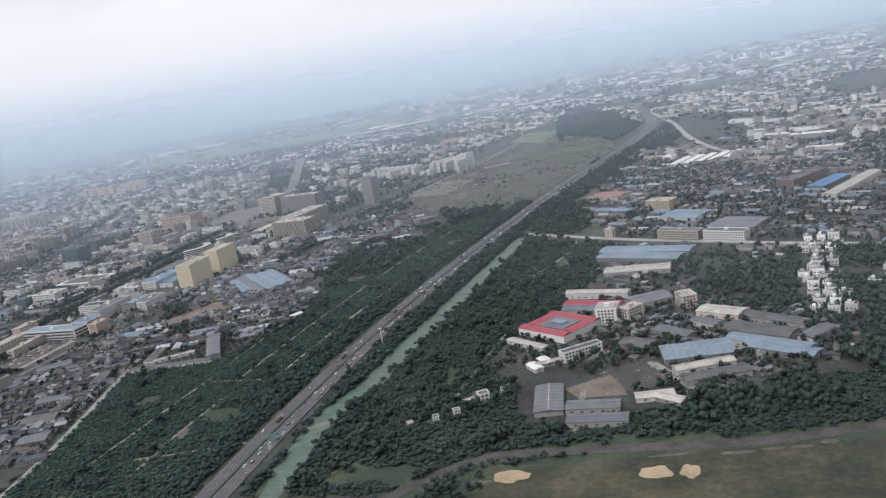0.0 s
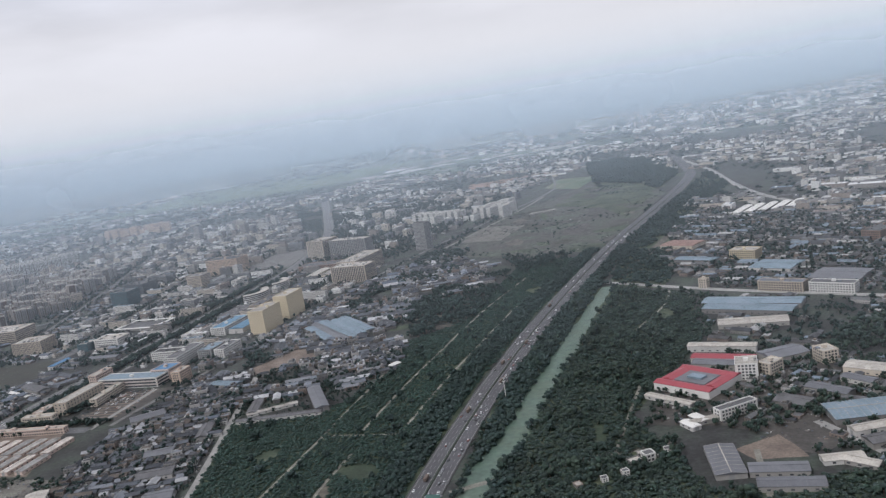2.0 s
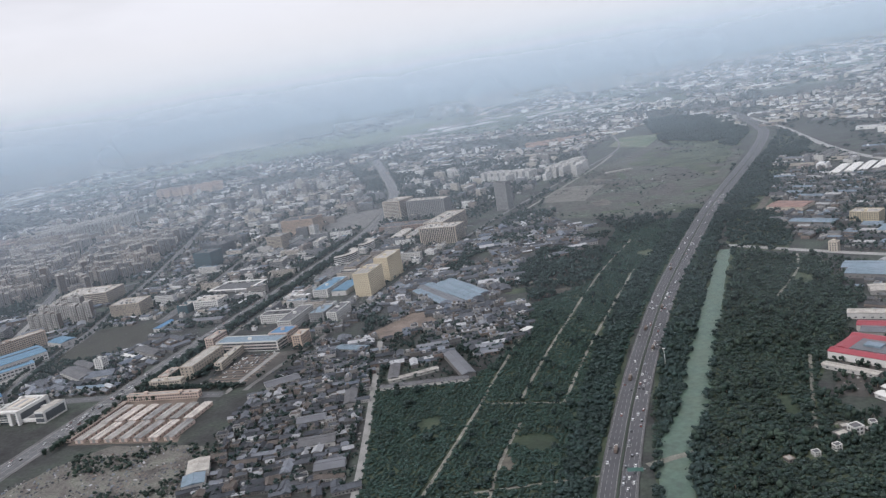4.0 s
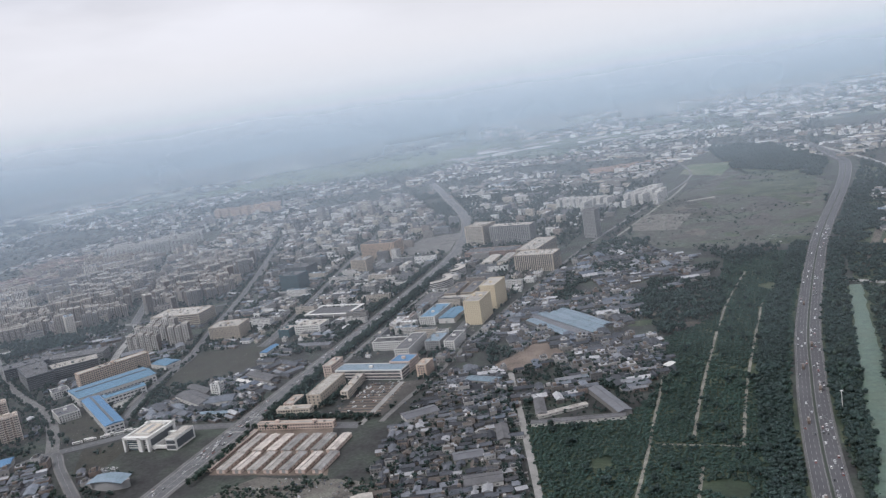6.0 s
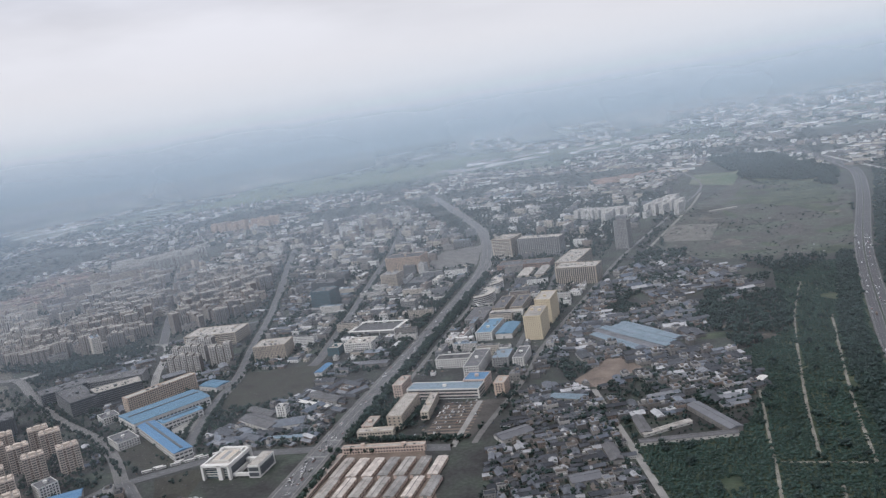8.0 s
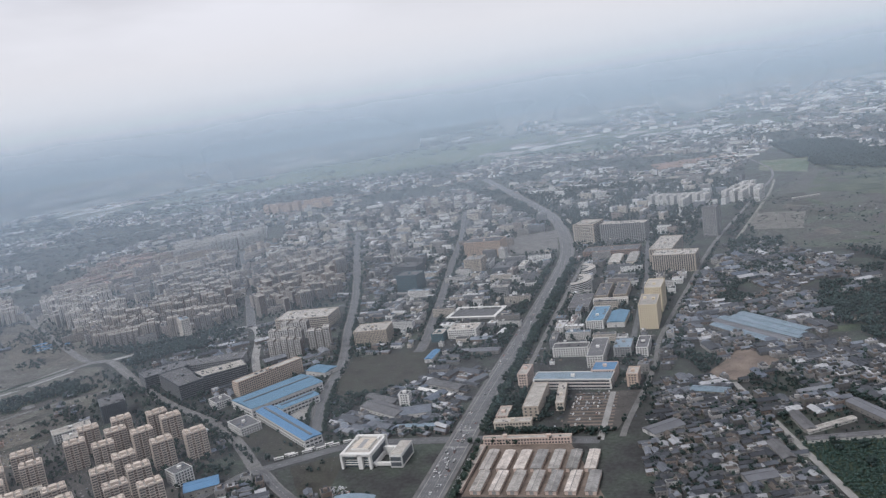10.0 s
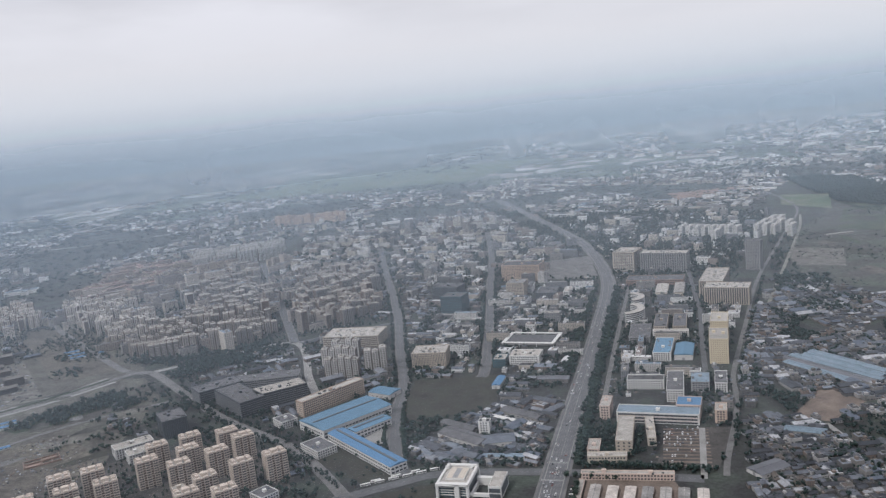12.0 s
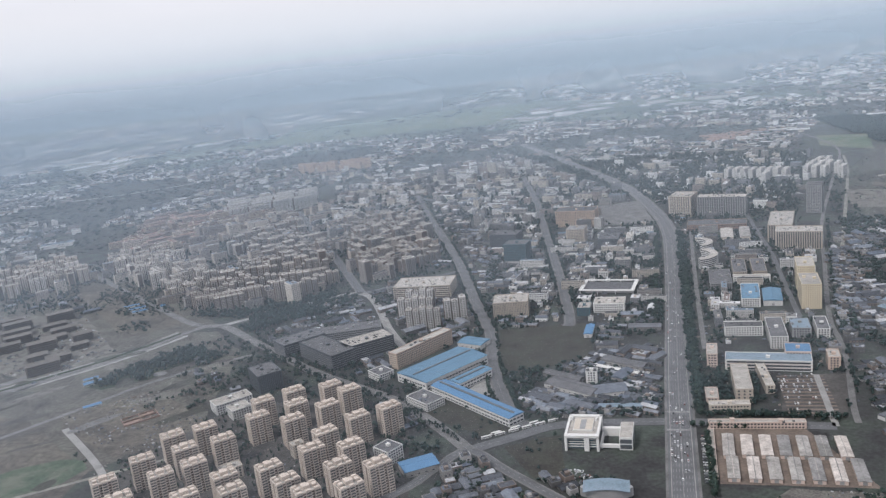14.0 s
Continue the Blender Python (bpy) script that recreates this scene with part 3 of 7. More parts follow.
WOOD_WEST = [(-566, 480), (-566, 545), (-626, 768), (-522, 772), (-482, 900), (-497, 1030), (-430, 1120), (-402, 1500), (-262, 1490), (-325, 1120), (-356, 860), (-366, 480)]
patch("woodland_floor", WOOD_WEST, 0.08, M["wood_floor"], "dark undergrowth of a plantation beside the motorway", "ground")
WOOD_EAST = [(-322, 480), (-210, 480), (-165, 528), (-95, 545), (100, 556), (200, 560), (160, 640), (60, 640), (-20, 600), (-125, 570), (-150, 640), (-188, 719), (-160, 800), (-110, 940), (-116, 1150), (-225, 1235), (-300, 1240), (-330, 860)]
patch("woodland_floor", WOOD_EAST, 0.08, M["wood_floor"], "dark undergrowth of the woods along the canal", "ground")
patch("verge", [(-240, 400), (-205, 470), (-165, 538), (-93, 556), (121, 575), (320, 610), (320, 550), (110, 524), (-15, 513), (-125, 496), (-150, 470), (-165, 400)], 0.05, M["wood_floor"], "rough green verge along a track", "verge")
patch("field", [(-165, 380), (-150, 478), (-125, 505), (-15, 522), (110, 533), (260, 556), (300, 380)], 0.07, M["field"], "rough yellow-green field by a dark road", "field")
for x, y, w, d in ((-126, 499, 24, 17), (-30, 498, 22, 16), (-8, 499, 13, 17)):
    blob("bare_plot", x, y, w, d, 0.14, M["tan"], "small tan plot of bare earth in a field", "plot")
patch("field", [(-597, 1649), (-542, 2193), (-340, 2703), (-190, 2500), (-120, 2250), (-240, 1620), (-292, 1545), (-393, 1546)], 0.08, M["scrubland"], "large weedy grey-brown field beside the motorway", "field")
for k in range(46):
    x, y = random.uniform(-560, -150), random.uniform(1580, 2550)
    if inside(x, y, [(-590, 1640), (-540, 2190), (-345, 2680), (-195, 2490), (-130, 2250), (-245, 1630), (-292, 1555), (-393, 1556)]):
        blob("field_patch", x, y, random.uniform(25, 130), random.uniform(12, 70), 0.13 + 0.003 * k, M[("weeds", "grass", "soil", "dark_yard", "glade", "weeds", "scrubland")[k % 7]], "mottled patch of weeds and bare earth", "field", random.uniform(0, 180))
patch("bare_plot", [(-575, 2007), (-464, 1969), (-493, 1783), (-595, 1811)], 0.29, M["rubble"], "pale grey bare plot beside a road", "plot", 6)
patch("grass_field", [(-505, 2720), (-480, 2950), (-330, 2900), (-380, 2580)], 0.12, M["meadow"], "pale green playing field", "field")
patch("grass_field", [(-430, 2230), (-350, 2560), (-180, 2480), (-150, 2250), (-215, 1900), (-300, 2150)], 0.12, M["grass"], "rough green field", "field")
patch("woodland_floor", [(-346, 2732), (-420, 3500), (-180, 3330), (-80, 3000), (-70, 2640), (-140, 2330), (-268, 2247)], 0.1, M["wood_floor"], "dark undergrowth of a wood beside the motorway bend", "ground", 30)
patch("dirt_lot", [(-712, 950), (-662, 1058), (-620, 1000), (-668, 932)], 0.12, M["brown_lot"], "bare brown earth lot between houses", "lot")
patch("weedy_lot", [(-1237, 1087), (-1102, 1116), (-1087, 965), (-1196, 923), (-1222, 985)], 0.1, M["weeds"], "dark weedy vacant lot", "lot")
patch("lawn", [(-1285, 800), (-1190, 738), (-1150, 768), (-1180, 780), (-1270, 850)], 0.1, M["weeds"], "dark grass round a factory", "lawn")
patch("lawn", [(-1167, 721), (-1109, 749), (-1092, 665), (-1125, 655)], 0.1, M["weeds"], "dark green grass plot beside a road", "lawn")
patch("waste_ground", [(-1960, 790), (-1832, 765), (-1640, 640), (-1620, 470), (-1850, 470)], 0.1, M["soil"], "bare grey-brown waste ground", "ground")
blob("green_field", -1702, 618, 132, 78, 0.16, M["turf"], "round green sports field on waste ground", "field", 40)
patch("paved_yard", [(-1222, 842), (-1196, 862), (-1222, 915), (-1240, 868)], 0.12, M["concrete"], "pale paved yard beside a factory", "yard")
patch("site_ground", [(-2300, 600), (-2034, 933), (-1990, 905), (-1880, 1000), (-1800, 1100), (-1740, 1110), (-1640, 1010), (-1570, 780), (-1640, 640), (-1700, 470), (-2300, 470)], 0.04, M["site"], "brownish-grey cleared ground", "ground", 8)
patch("site_ground", [(-1760, 1150), (-2060, 1400), (-2400, 1640), (-2700, 1480), (-2350, 1230), (-1860, 1010)], 0.04, M["site"], "brownish-grey cleared ground", "ground", 8)
patch("construction_ground", [(-2034, 933), (-2302, 1226), (-2086, 1211), (-1858, 1001), (-1929, 889)], 0.1, M["rubble"], "muddy construction ground", "ground")
patch("construction_ground", [(-1760, 744), (-1786, 776), (-1706, 868), (-1666, 849), (-1568, 773), (-1574, 705), (-1632, 675)], 0.1, M["soil"], "bare earth of a building site", "ground")
patch("construction_ground", [(-1570, 770), (-1620, 690), (-1600, 640), (-1560, 480), (-1260, 480), (-1240, 600), (-1290, 770), (-1400, 850), (-1480, 830)], 0.09, M["dark_yard"], "dark trodden ground between new towers", "ground")
patch("weedy_lot", [(-2380, 1470), (-2068, 1392), (-1819, 1162), (-1904, 1080), (-2045, 1208)], 0.1, M["soil"], "overgrown waste land", "lot")
patch("woodland_floor", [(-1830, 878), (-1745, 1035), (-1660, 985), (-1700, 930), (-1792, 868)], 0.12, M["wood_floor"], "dark ground under a strip of trees", "ground")
patch("rubble_lot", [(-960, 480), (-925, 600), (-884, 650), (-782, 646), (-737, 632), (-735, 480)], 0.1, M["rubble"], "rubble-strewn clearance site", "lot")
patch("lot", [(-1158, 1765), (-1146, 1979), (-1050, 2021), (-1008, 1758)], 0.1, M["paving"], "grey cleared square lot", "lot")
patch("meadow", [(-3400, 4150), (-1900, 4350), (-1700, 5600), (-3600, 5600)], 0.1, M["meadow"], "wide pale green river meadow", "meadow", 40)

patch("farmland", [(-9500, 2300), (-4200, 2300), (-3300, 3300), (-2000, 4000), (-900, 3900), (0, 4200), (1500, 3600), (2600, 2600), (7000, 3000), (7000, 10500), (-9500, 10500)], 0.06, M["farmland"], "far hazy mosaic of fields and groves", "farmland", 60)
road("track", [(-215, 1290), (-185, 1400), (-128, 1620), (-58, 1900), (4, 2310)], 14, M["soil"], 0.14, "broad brown dirt strip beyond the canal", claims=False)
for x, y, w, d in ((-22, 521, 24, 4), (24, 521, 22, 4), (46, 524, 14, 3), (64, 526, 16, 4), (82, 531, 12, 6), (-150, 492, 22, 5), (-112, 513, 22, 3), (100, 548, 14, 4)):
    blob("bare_patch", x, y, w, d, 0.15, M["soil"], "pale patch of bare ground by a track", "ground", 5)
for x, y, w, d, m in ((-446, 596, 12, 46, "soil"), (-215, 690, 14, 60, "grass"), (-150, 1060, 30, 60, "grass"), (-470, 1090, 70, 30, "soil"), (-500, 1150, 60, 24, "soil"), (-520, 1110, 90, 30, "glade")):
    blob("clearing", x, y, w * 0.8, d * 0.8, 0.14, M["wood_floor" if m == "grass" else m], "rough clearing between the trees", "clearing", random.uniform(-20, 20))
NORTH_GREEN = [(-228, 1250), (-150, 1195), (-128, 1300), (-125, 1600), (-60, 1900), (30, 2200), (60, 2260), (10, 2600), (-60, 2280), (-205, 1620)]
patch("verge", NORTH_GREEN, 0.07, M["glade"], "rough green land beside the motorway", "verge")
WEST_WASTE = [(-2300, 620), (-2034, 940), (-1850, 1000), (-1790, 1110), (-1640, 1010), (-1570, 780), (-1640, 640), (-1700, 480), (-2200, 480)]
for k in range(60):
    x, y = random.uniform(-2250, -1580), random.uniform(500, 1080)
    if inside(x, y, WEST_WASTE):
        blob("waste_patch", x, y, random.uniform(20, 90), random.uniform(8, 36), 0.17 + 0.003 * k, M[("weeds", "dark_yard", "rubble", "scrubland", "paving", "weeds")[k % 6]], "patch of weeds and rubble on waste ground", "ground", 46 + random.uniform(-15, 15))
for pts in ([(-4300, 3420), (-3850, 3440), (-3340, 3720), (-2960, 4060)], [(-4200, 3050), (-3500, 3200), (-2700, 3080)], [(-3900, 2500), (-3100, 2750), (-2500, 3300)]):
    road("road", pts, 22, M["concrete"], 0.3, "pale far road across hazy fields", claims=False)
# motorway
line = smooth(HIGHWAY)
sh = Shape()
ribbon(sh, line, 0, 31, -0.2, 0.55)
motorway = tagged(new("road", sh.mesh("motorway", M["paving"])), "six-lane motorway with grey paved shoulders", "motorway", kind="structure")
for side in (1, -1):
    sh = Shape()
    ribbon(sh, line, side * 7.6, 12.4, 0.5, 0.62)
    part("carriageway", sh, M["new_asphalt"], motorway, "grey asphalt carriageway")
    sh = Shape()
    fine = smooth(HIGHWAY, 6.0)
    for o in (5.6, 9.4):
        ribbon(sh, fine, side * o, 0.22, 0.6, 0.64, dash=2)
    for o in (1.9, 13.2):
        ribbon(sh, fine, side * o, 0.22, 0.6, 0.64)
    part("lane_line", sh, M["paint"], motorway, "white lane lines", kind="stuff")
    sh = Shape()
    ribbon(sh, line, side * 14.9, 0.35, 0.5, 1.35)
    part("guard_rail", sh, M["asphalt"], motorway, "dull grey guard rail")
sh = Shape()
ribbon(sh, line, 0, 2.0, 0.5, 1.5)
part("median_hedge", sh, M["barrier"], motorway, "clipped dark hedge on the median")
ROADS.append((HIGHWAY, 19))

# canal
cline = smooth(CANAL)
sh = Shape()
nr = normals(cline)
for i in range(len(cline) - 1):
    q = []
    for j, side in ((i, 1), (i, -1), (i + 1, -1), (i + 1, 1)):
        half = (np.interp(cline[j][1], (330, 480, 560, 620, 680, 800, 880, 1030, 1240), (9, 9, 13, 16, 15, 14, 15, 10.5, 8)).item()) * (1 + 0.3 * noise.noise((j * 0.3, side * 5, 0)) + 0.25 * noise.noise((j * 0.9, side * 7, 2)))
        q.append((cline[j][0] + nr[j][0] * side * half, cline[j][1] + nr[j][1] * side * half, 0.16))
    sh.poly(q)
tagged(new("water", sh.mesh("canal", M["water"])), "milky green water of a narrow canal", "canal", kind="structure")
ROADS.append((CANAL, 14))

# boulevard
bl = smooth(BOULEVARD)
sh = Shape()
ribbon(sh, bl, 0, 27.5, 0, 0.3)
boulevard = tagged(new("road", sh.mesh("boulevard", M["asphalt"])), "wide grey city boulevard with several lanes", "road", kind="structure")
sh = Shape()
fine = smooth(BOULEVARD, 5.0)
for o in (-8.9, -6.0, -3.0, 3.0, 6.0, 8.9):
    ribbon(sh, fine, o, 0.22, 0.3, 0.34, dash=2)
for o in (-0.3, 0.3):
    ribbon(sh, fine, o, 0.2, 0.3, 0.34)
part("lane_line", sh, M["paint"], boulevard, "white lane lines", kind="stuff")
for o, w in ((15.1, 2.6), (-15.1, 2.6)):
    sh = Shape()
    ribbon(sh, bl, o, w, 0, 0.5)
    part("pavement", sh, M["paving"], boulevard, "grey paved footway with raised kerb")
for o in (10.9, -10.9):
    sh = Shape()
    ribbon(sh, bl, o, 0.9, 0.3, 0.55)
    part("divider", sh, M["concrete"], boulevard, "low pale kerb between lanes")
sh = Shape()
for y in (762, 806):
    for k in range(24):
        sh.box(-993 + k * 1.02, -992.45 + k * 1.02, y, y + 4, 0.3, 0.345)
part("crossing", sh, M["paint"], boulevard, "worn zebra crossing stripes", kind="stuff")
ROADS.append((BOULEVARD, 18))

road("road", [(-1208, 706), (-1161, 740), (-1105, 774), (-996, 784), (-966, 784), (-822, 777)], 17, M["asphalt"], 0.26, "grey asphalt cross street", True)
road("road", [(-1150, 770), (-1171, 797), (-1197, 869), (-1225, 962), (-1250, 1075), (-1312, 1245), (-1374, 1428), (-1468, 1669), (-1588, 1961), (-1720, 2300)], 13, M["asphalt"], 0.22, "grey curving town road", True, 3)
road("road", [(-1400, 480), (-1263, 614), (-1231, 669), (-1203, 710), (-1152, 667), (-1060, 590)], 9, M["asphalt"], 0.2, "narrow grey town road", True, 2)
road("road", [(-1135, 1100), (-1138, 1150), (-1192, 1442), (-1251, 1730), (-1316, 2064), (-1420, 2500)], 12, M["asphalt"], 0.24, "grey town street", True, 3)
road("road", [(-799, 785), (-795, 830), (-777, 952), (-771, 1030), (-767, 1119), (-728, 1375), (-675, 1705), (-562, 2200), (-470, 2650), (-520, 3100)], 7, M["paving"], 0.22, "grey side road", False)
road("road", [(-681, 1479), (-601, 1854), (-515, 2268), (-480, 2500)], 7, M["path"], 0.2, "pale dirt road")
road("road", [(-2150, 640), (-1955, 860), (-1852, 985), (-1794, 1105), (-1746, 1136), (-1623, 1042), (-1475, 926), (-1337, 842), (-1267, 780), (-1203, 710)], 12, M["paving"], 0.24, "broad grey town road", True, 2)
for o in (-11, 11, 19):
    sh = Shape()
    ribbon(sh, smooth([(-2150, 640), (-1955, 860), (-1852, 985), (-1794, 1095)]), o, 5 if o == 11 else 8, 0, 0.2 if o != 11 else 1.2)
    tagged(new("hedge_strip" if o == 11 else "service_road", sh.mesh("strip", M["hedge_leaf"] if o == 11 else M["concrete"])), "planted strip beside a broad road" if o == 11 else "pale service road beside a broad road", "road", kind="structure")
road("road", [(-1985, 780), (-1880, 960), (-1815, 1110)], 6, M["path"], 0.2, "pale service road")
road("road", [(-1880, 640), (-1794, 779), (-1729, 888), (-1659, 961), (-1611, 999)], 9, M["paving"], 0.2, "grey road under construction")
road("road", [(-1746, 1136), (-1804, 1146), (-1973, 1270), (-2177, 1425), (-2500, 1680)], 14, M["paving"], 0.2, "grey town road", True)
road("road", [(-1746, 1136), (-1660, 1215), (-1541, 1300), (-1419, 1096), (-1373, 1021)], 13, M["concrete"], 0.18, "pale concrete town road")
road("road", [(-1541, 1300), (-1679, 1535), (-1857, 1830), (-2050, 2150)], 14, M["asphalt"], 0.18, "grey street between apartment blocks", False, 2)
road("road", [(-1541, 1300), (-1380, 1430)], 13, M["asphalt"], 0.17, "grey cross street")
road("road", [(-981, 1690), (-720, 1640)], 10, M["asphalt"], 0.18, "grey cross street")
road("road", [(-806, 1110), (-804, 1300), (-801, 1461), (-806, 1596), (-814, 1846)], 8, M["asphalt"], 0.18, "narrow street between offices")
road("road", [(-942, 1000), (-941, 1300), (-936, 1660)], 7, M["paving"], 0.19, "grey service road beside the boulevard")
road("road", [(-1756, 744), (-1621, 639), (-1560, 560)], 9, M["concrete"], 0.16, "pale concrete site lane")
road("road", [(-1720, 560), (-1617, 634), (-1560, 672)], 6, M["path"], 0.15, "pale site track")
road("road", [(-545, 430), (-565, 546), (-628, 765), (-678, 930)], 7, M["concrete"], 0.16, "narrow pale village road")
road("road", [(-240, 1272), (-76, 1160), (36, 1096), (150, 1034), (330, 950)], 12, M["concrete"], 0.2, "pale concrete road by factories")
road("road", [(-90, 3355), (17, 2657), (53, 2244), (89, 2001), (146, 1811)], 16, M["concrete"], 0.3, "pale motorway slip road")
road("road", [(-240, 420), (-205, 480), (-165, 518), (-134, 530), (-54, 533), (35, 535), (110, 550), (300, 590)], 12, M["dark_yard"], 0.2, "dark muddy track along a wood")
road("road", [(-330, 585), (-296, 604), (-232, 633), (-150, 660)], 7, M["path"], 0.2, "pale track crossing the canal", claims=False)
for pts in ([(-411, 711), (-398, 882), (-363, 1175)], [(-490, 717), (-411, 711)], [(-455, 727), (-445, 872), (-413, 1166), (-376, 1363)], [(-505, 540), (-497, 680), (-494, 763), (-489, 898)],
            [(-448, 520), (-451, 598), (-447, 671)], [(-470, 545), (-366, 570)], [(-200, 640), (-190, 720), (-180, 800)], [(-190, 985), (-150, 1100), (-140, 1180)]):
    road("footpath", pts, 3.2, M["path"], 0.18, "pale earth path through a plantation")
road("road", [(-34, 690), (5, 620)], 8, M["concrete"], 0.18, "pale factory lane")
road("road", [(-88, 560), (-88, 640)], 5, M["path"], 0.18, "pale yard lane")
patch("yard", [(-104, 641), (-67, 668), (-50, 623), (-92, 622)], 0.14, M["brown_lot"], "littered earth yard", "yard")
patch("yard", [(-90, 650), (-44, 700), (-20, 650), (-40, 625)], 0.12, M["dark_yard"], "bare earth yard", "yard")
patch("factory_yard", [(-175, 700), (-140, 850), (-60, 880), (30, 830), (130, 780), (150, 700), (60, 645), (-20, 640), (-110, 690)], 0.11, M["dark_yard"], "dark grey-brown factory yard", "yard")


# ---- buildings ----
def block(name, label, w, d, floors, wall, roof, fh=3.2, category="building", pitch=3.4, ww=2.1, wh=1.9, huts=1, bands=None, plinth=None, sides="snew", group="", units=True, pane="glass"):
    """A flat-roofed block: walls, roof slab behind a parapet, rows of panes, roof huts, optional projecting floor bands."""
    h = floors * fh
    ob = thing(name, label, category, group)
    s = Shape()
    s.box(-w / 2, w / 2, -d / 2, d / 2, -0.3, h - 0.1)
    part("wall", s, M[wall], ob)
    s = Shape()
    s.box(-w / 2 + 0.35, w / 2 - 0.35, -d / 2 + 0.35, d / 2 - 0.35, h - 0.12, h + 0.05)
    top = part("roof", s, M[roof], ob)
    s = Shape()
    s.ring(w + 0.3, d + 0.3, h - 0.35, h + 0.95, 0.5)
    part("parapet", s, M[wall], ob)
    s = Shape()
    s.windows(w, d, floors, fh, pitch=pitch, ww=ww, wh=wh, sides=sides)
    part("window", s, M[pane], ob, kind="stuff")
    for i in range(huts):
        s = Shape()
        x, y = (i - (huts - 1) / 2) * w / max(1, huts), random.uniform(-0.15, 0.15) * d
        s.box(x - 2.2, x + 2.2, y - 1.8, y + 1.8, h, h + 2.8)
        s.box(x - 2.5, x + 2.5, y - 2.1, y + 2.1, h + 2.8, h + 3.0)
        part("roof_hut", s, M[wall], top)
    s = Shape()
    for i in range(int(w * d / 200) if units else 0):
        x, y, a, b = random.uniform(-0.42, 0.42) * w, random.uniform(-0.42, 0.42) * d, random.uniform(0.5, 1.8), random.uniform(0.5, 2.6)
        s.box(x - a, x + a, y - b, y + b, h, h + random.uniform(0.5, 1.6))
    if s.f:
        part("roof_unit", s, M["roof"], top, kind="stuff")
    if bands:
        s = Shape()
        for k in range(1, floors):
            s.ring(w + 0.7, d + 0.7, k * fh - 0.25, k * fh + 0.25, 0.5)
        part("floor_band", s, M[bands], ob)
    if plinth:
        s = Shape()
        s.ring(w + 0.5, d + 0.5, -0.2, 1.2, 0.4)
        part("plinth", s, M[plinth], ob)
    return ob


def shed(name, label, w, d, h, rise, wall, roof, category="shed", group="", ribs=True, lights=None):
    """A long shed with a pitched sheet roof, its ridge along x, sheet seams and doors."""
    h, rise = h * 0.78, rise * 0.85
    wall = "shed_wall" if wall in ("white", "grey_wall") and category == "shed" else wall
    ob = thing(name, label, category, group)
    s = Shape()
    s.box(-w / 2, w / 2, -d / 2, d / 2, -0.3, h - 0.3)
    for x in (-w / 2, w / 2):
        q = [(x, -d / 2, h - 0.3), (x, d / 2, h - 0.3), (x, 0, h + rise - 0.35)]
        s.poly(q if x > 0 else q[::-1])
    part("wall", s, M[wall], ob)
    s = Shape()
    s.gable(w, d, h, h + rise, 0.5)
    part("roof", s, M[roof], ob)
    if ribs:
        s = Shape()
        n = max(2, int(w / 6))
        for i in range(n + 1):
            x = -w / 2 + w * i / n
            for sg in (1, -1):
                b = sg * (d / 2 + 0.5)
                s.poly([(x - 0.16, b, h + 0.1), (x + 0.16, b, h + 0.1), (x + 0.16, 0, h + rise + 0.12), (x - 0.16, 0, h + rise + 0.12)])
        s.box(-w / 2, w / 2, -0.4, 0.4, h + rise - 0.2, h + rise + 0.22)
        part("roof_seam", s, M[lights or roof], ob, kind="stuff")
    s = Shape()
    s.windows(w, d, 1, 3, base=1.2, pitch=8, ww=2.4, wh=min(1.4, h - 2.2), sides="sn")
    part("window", s, M["glass"], ob, kind="stuff")
    for x in (-w / 2 - 0.06, w / 2 + 0.06):
        s = Shape()
        q = [(x, -2, 0), (x, 2, 0), (x, 2, min(4, h - 0.6)), (x, -2, min(4, h - 0.6))]
        s.poly(q if x > 0 else q[::-1])
        part("door", s, M["grey_wall"], ob)
    return ob


def at(ob, x, y, w, d, rot=0.0, grow=3.0):
    claim(x, y, w + grow, d + grow, rot)
    return put(ob, x, y, rot)


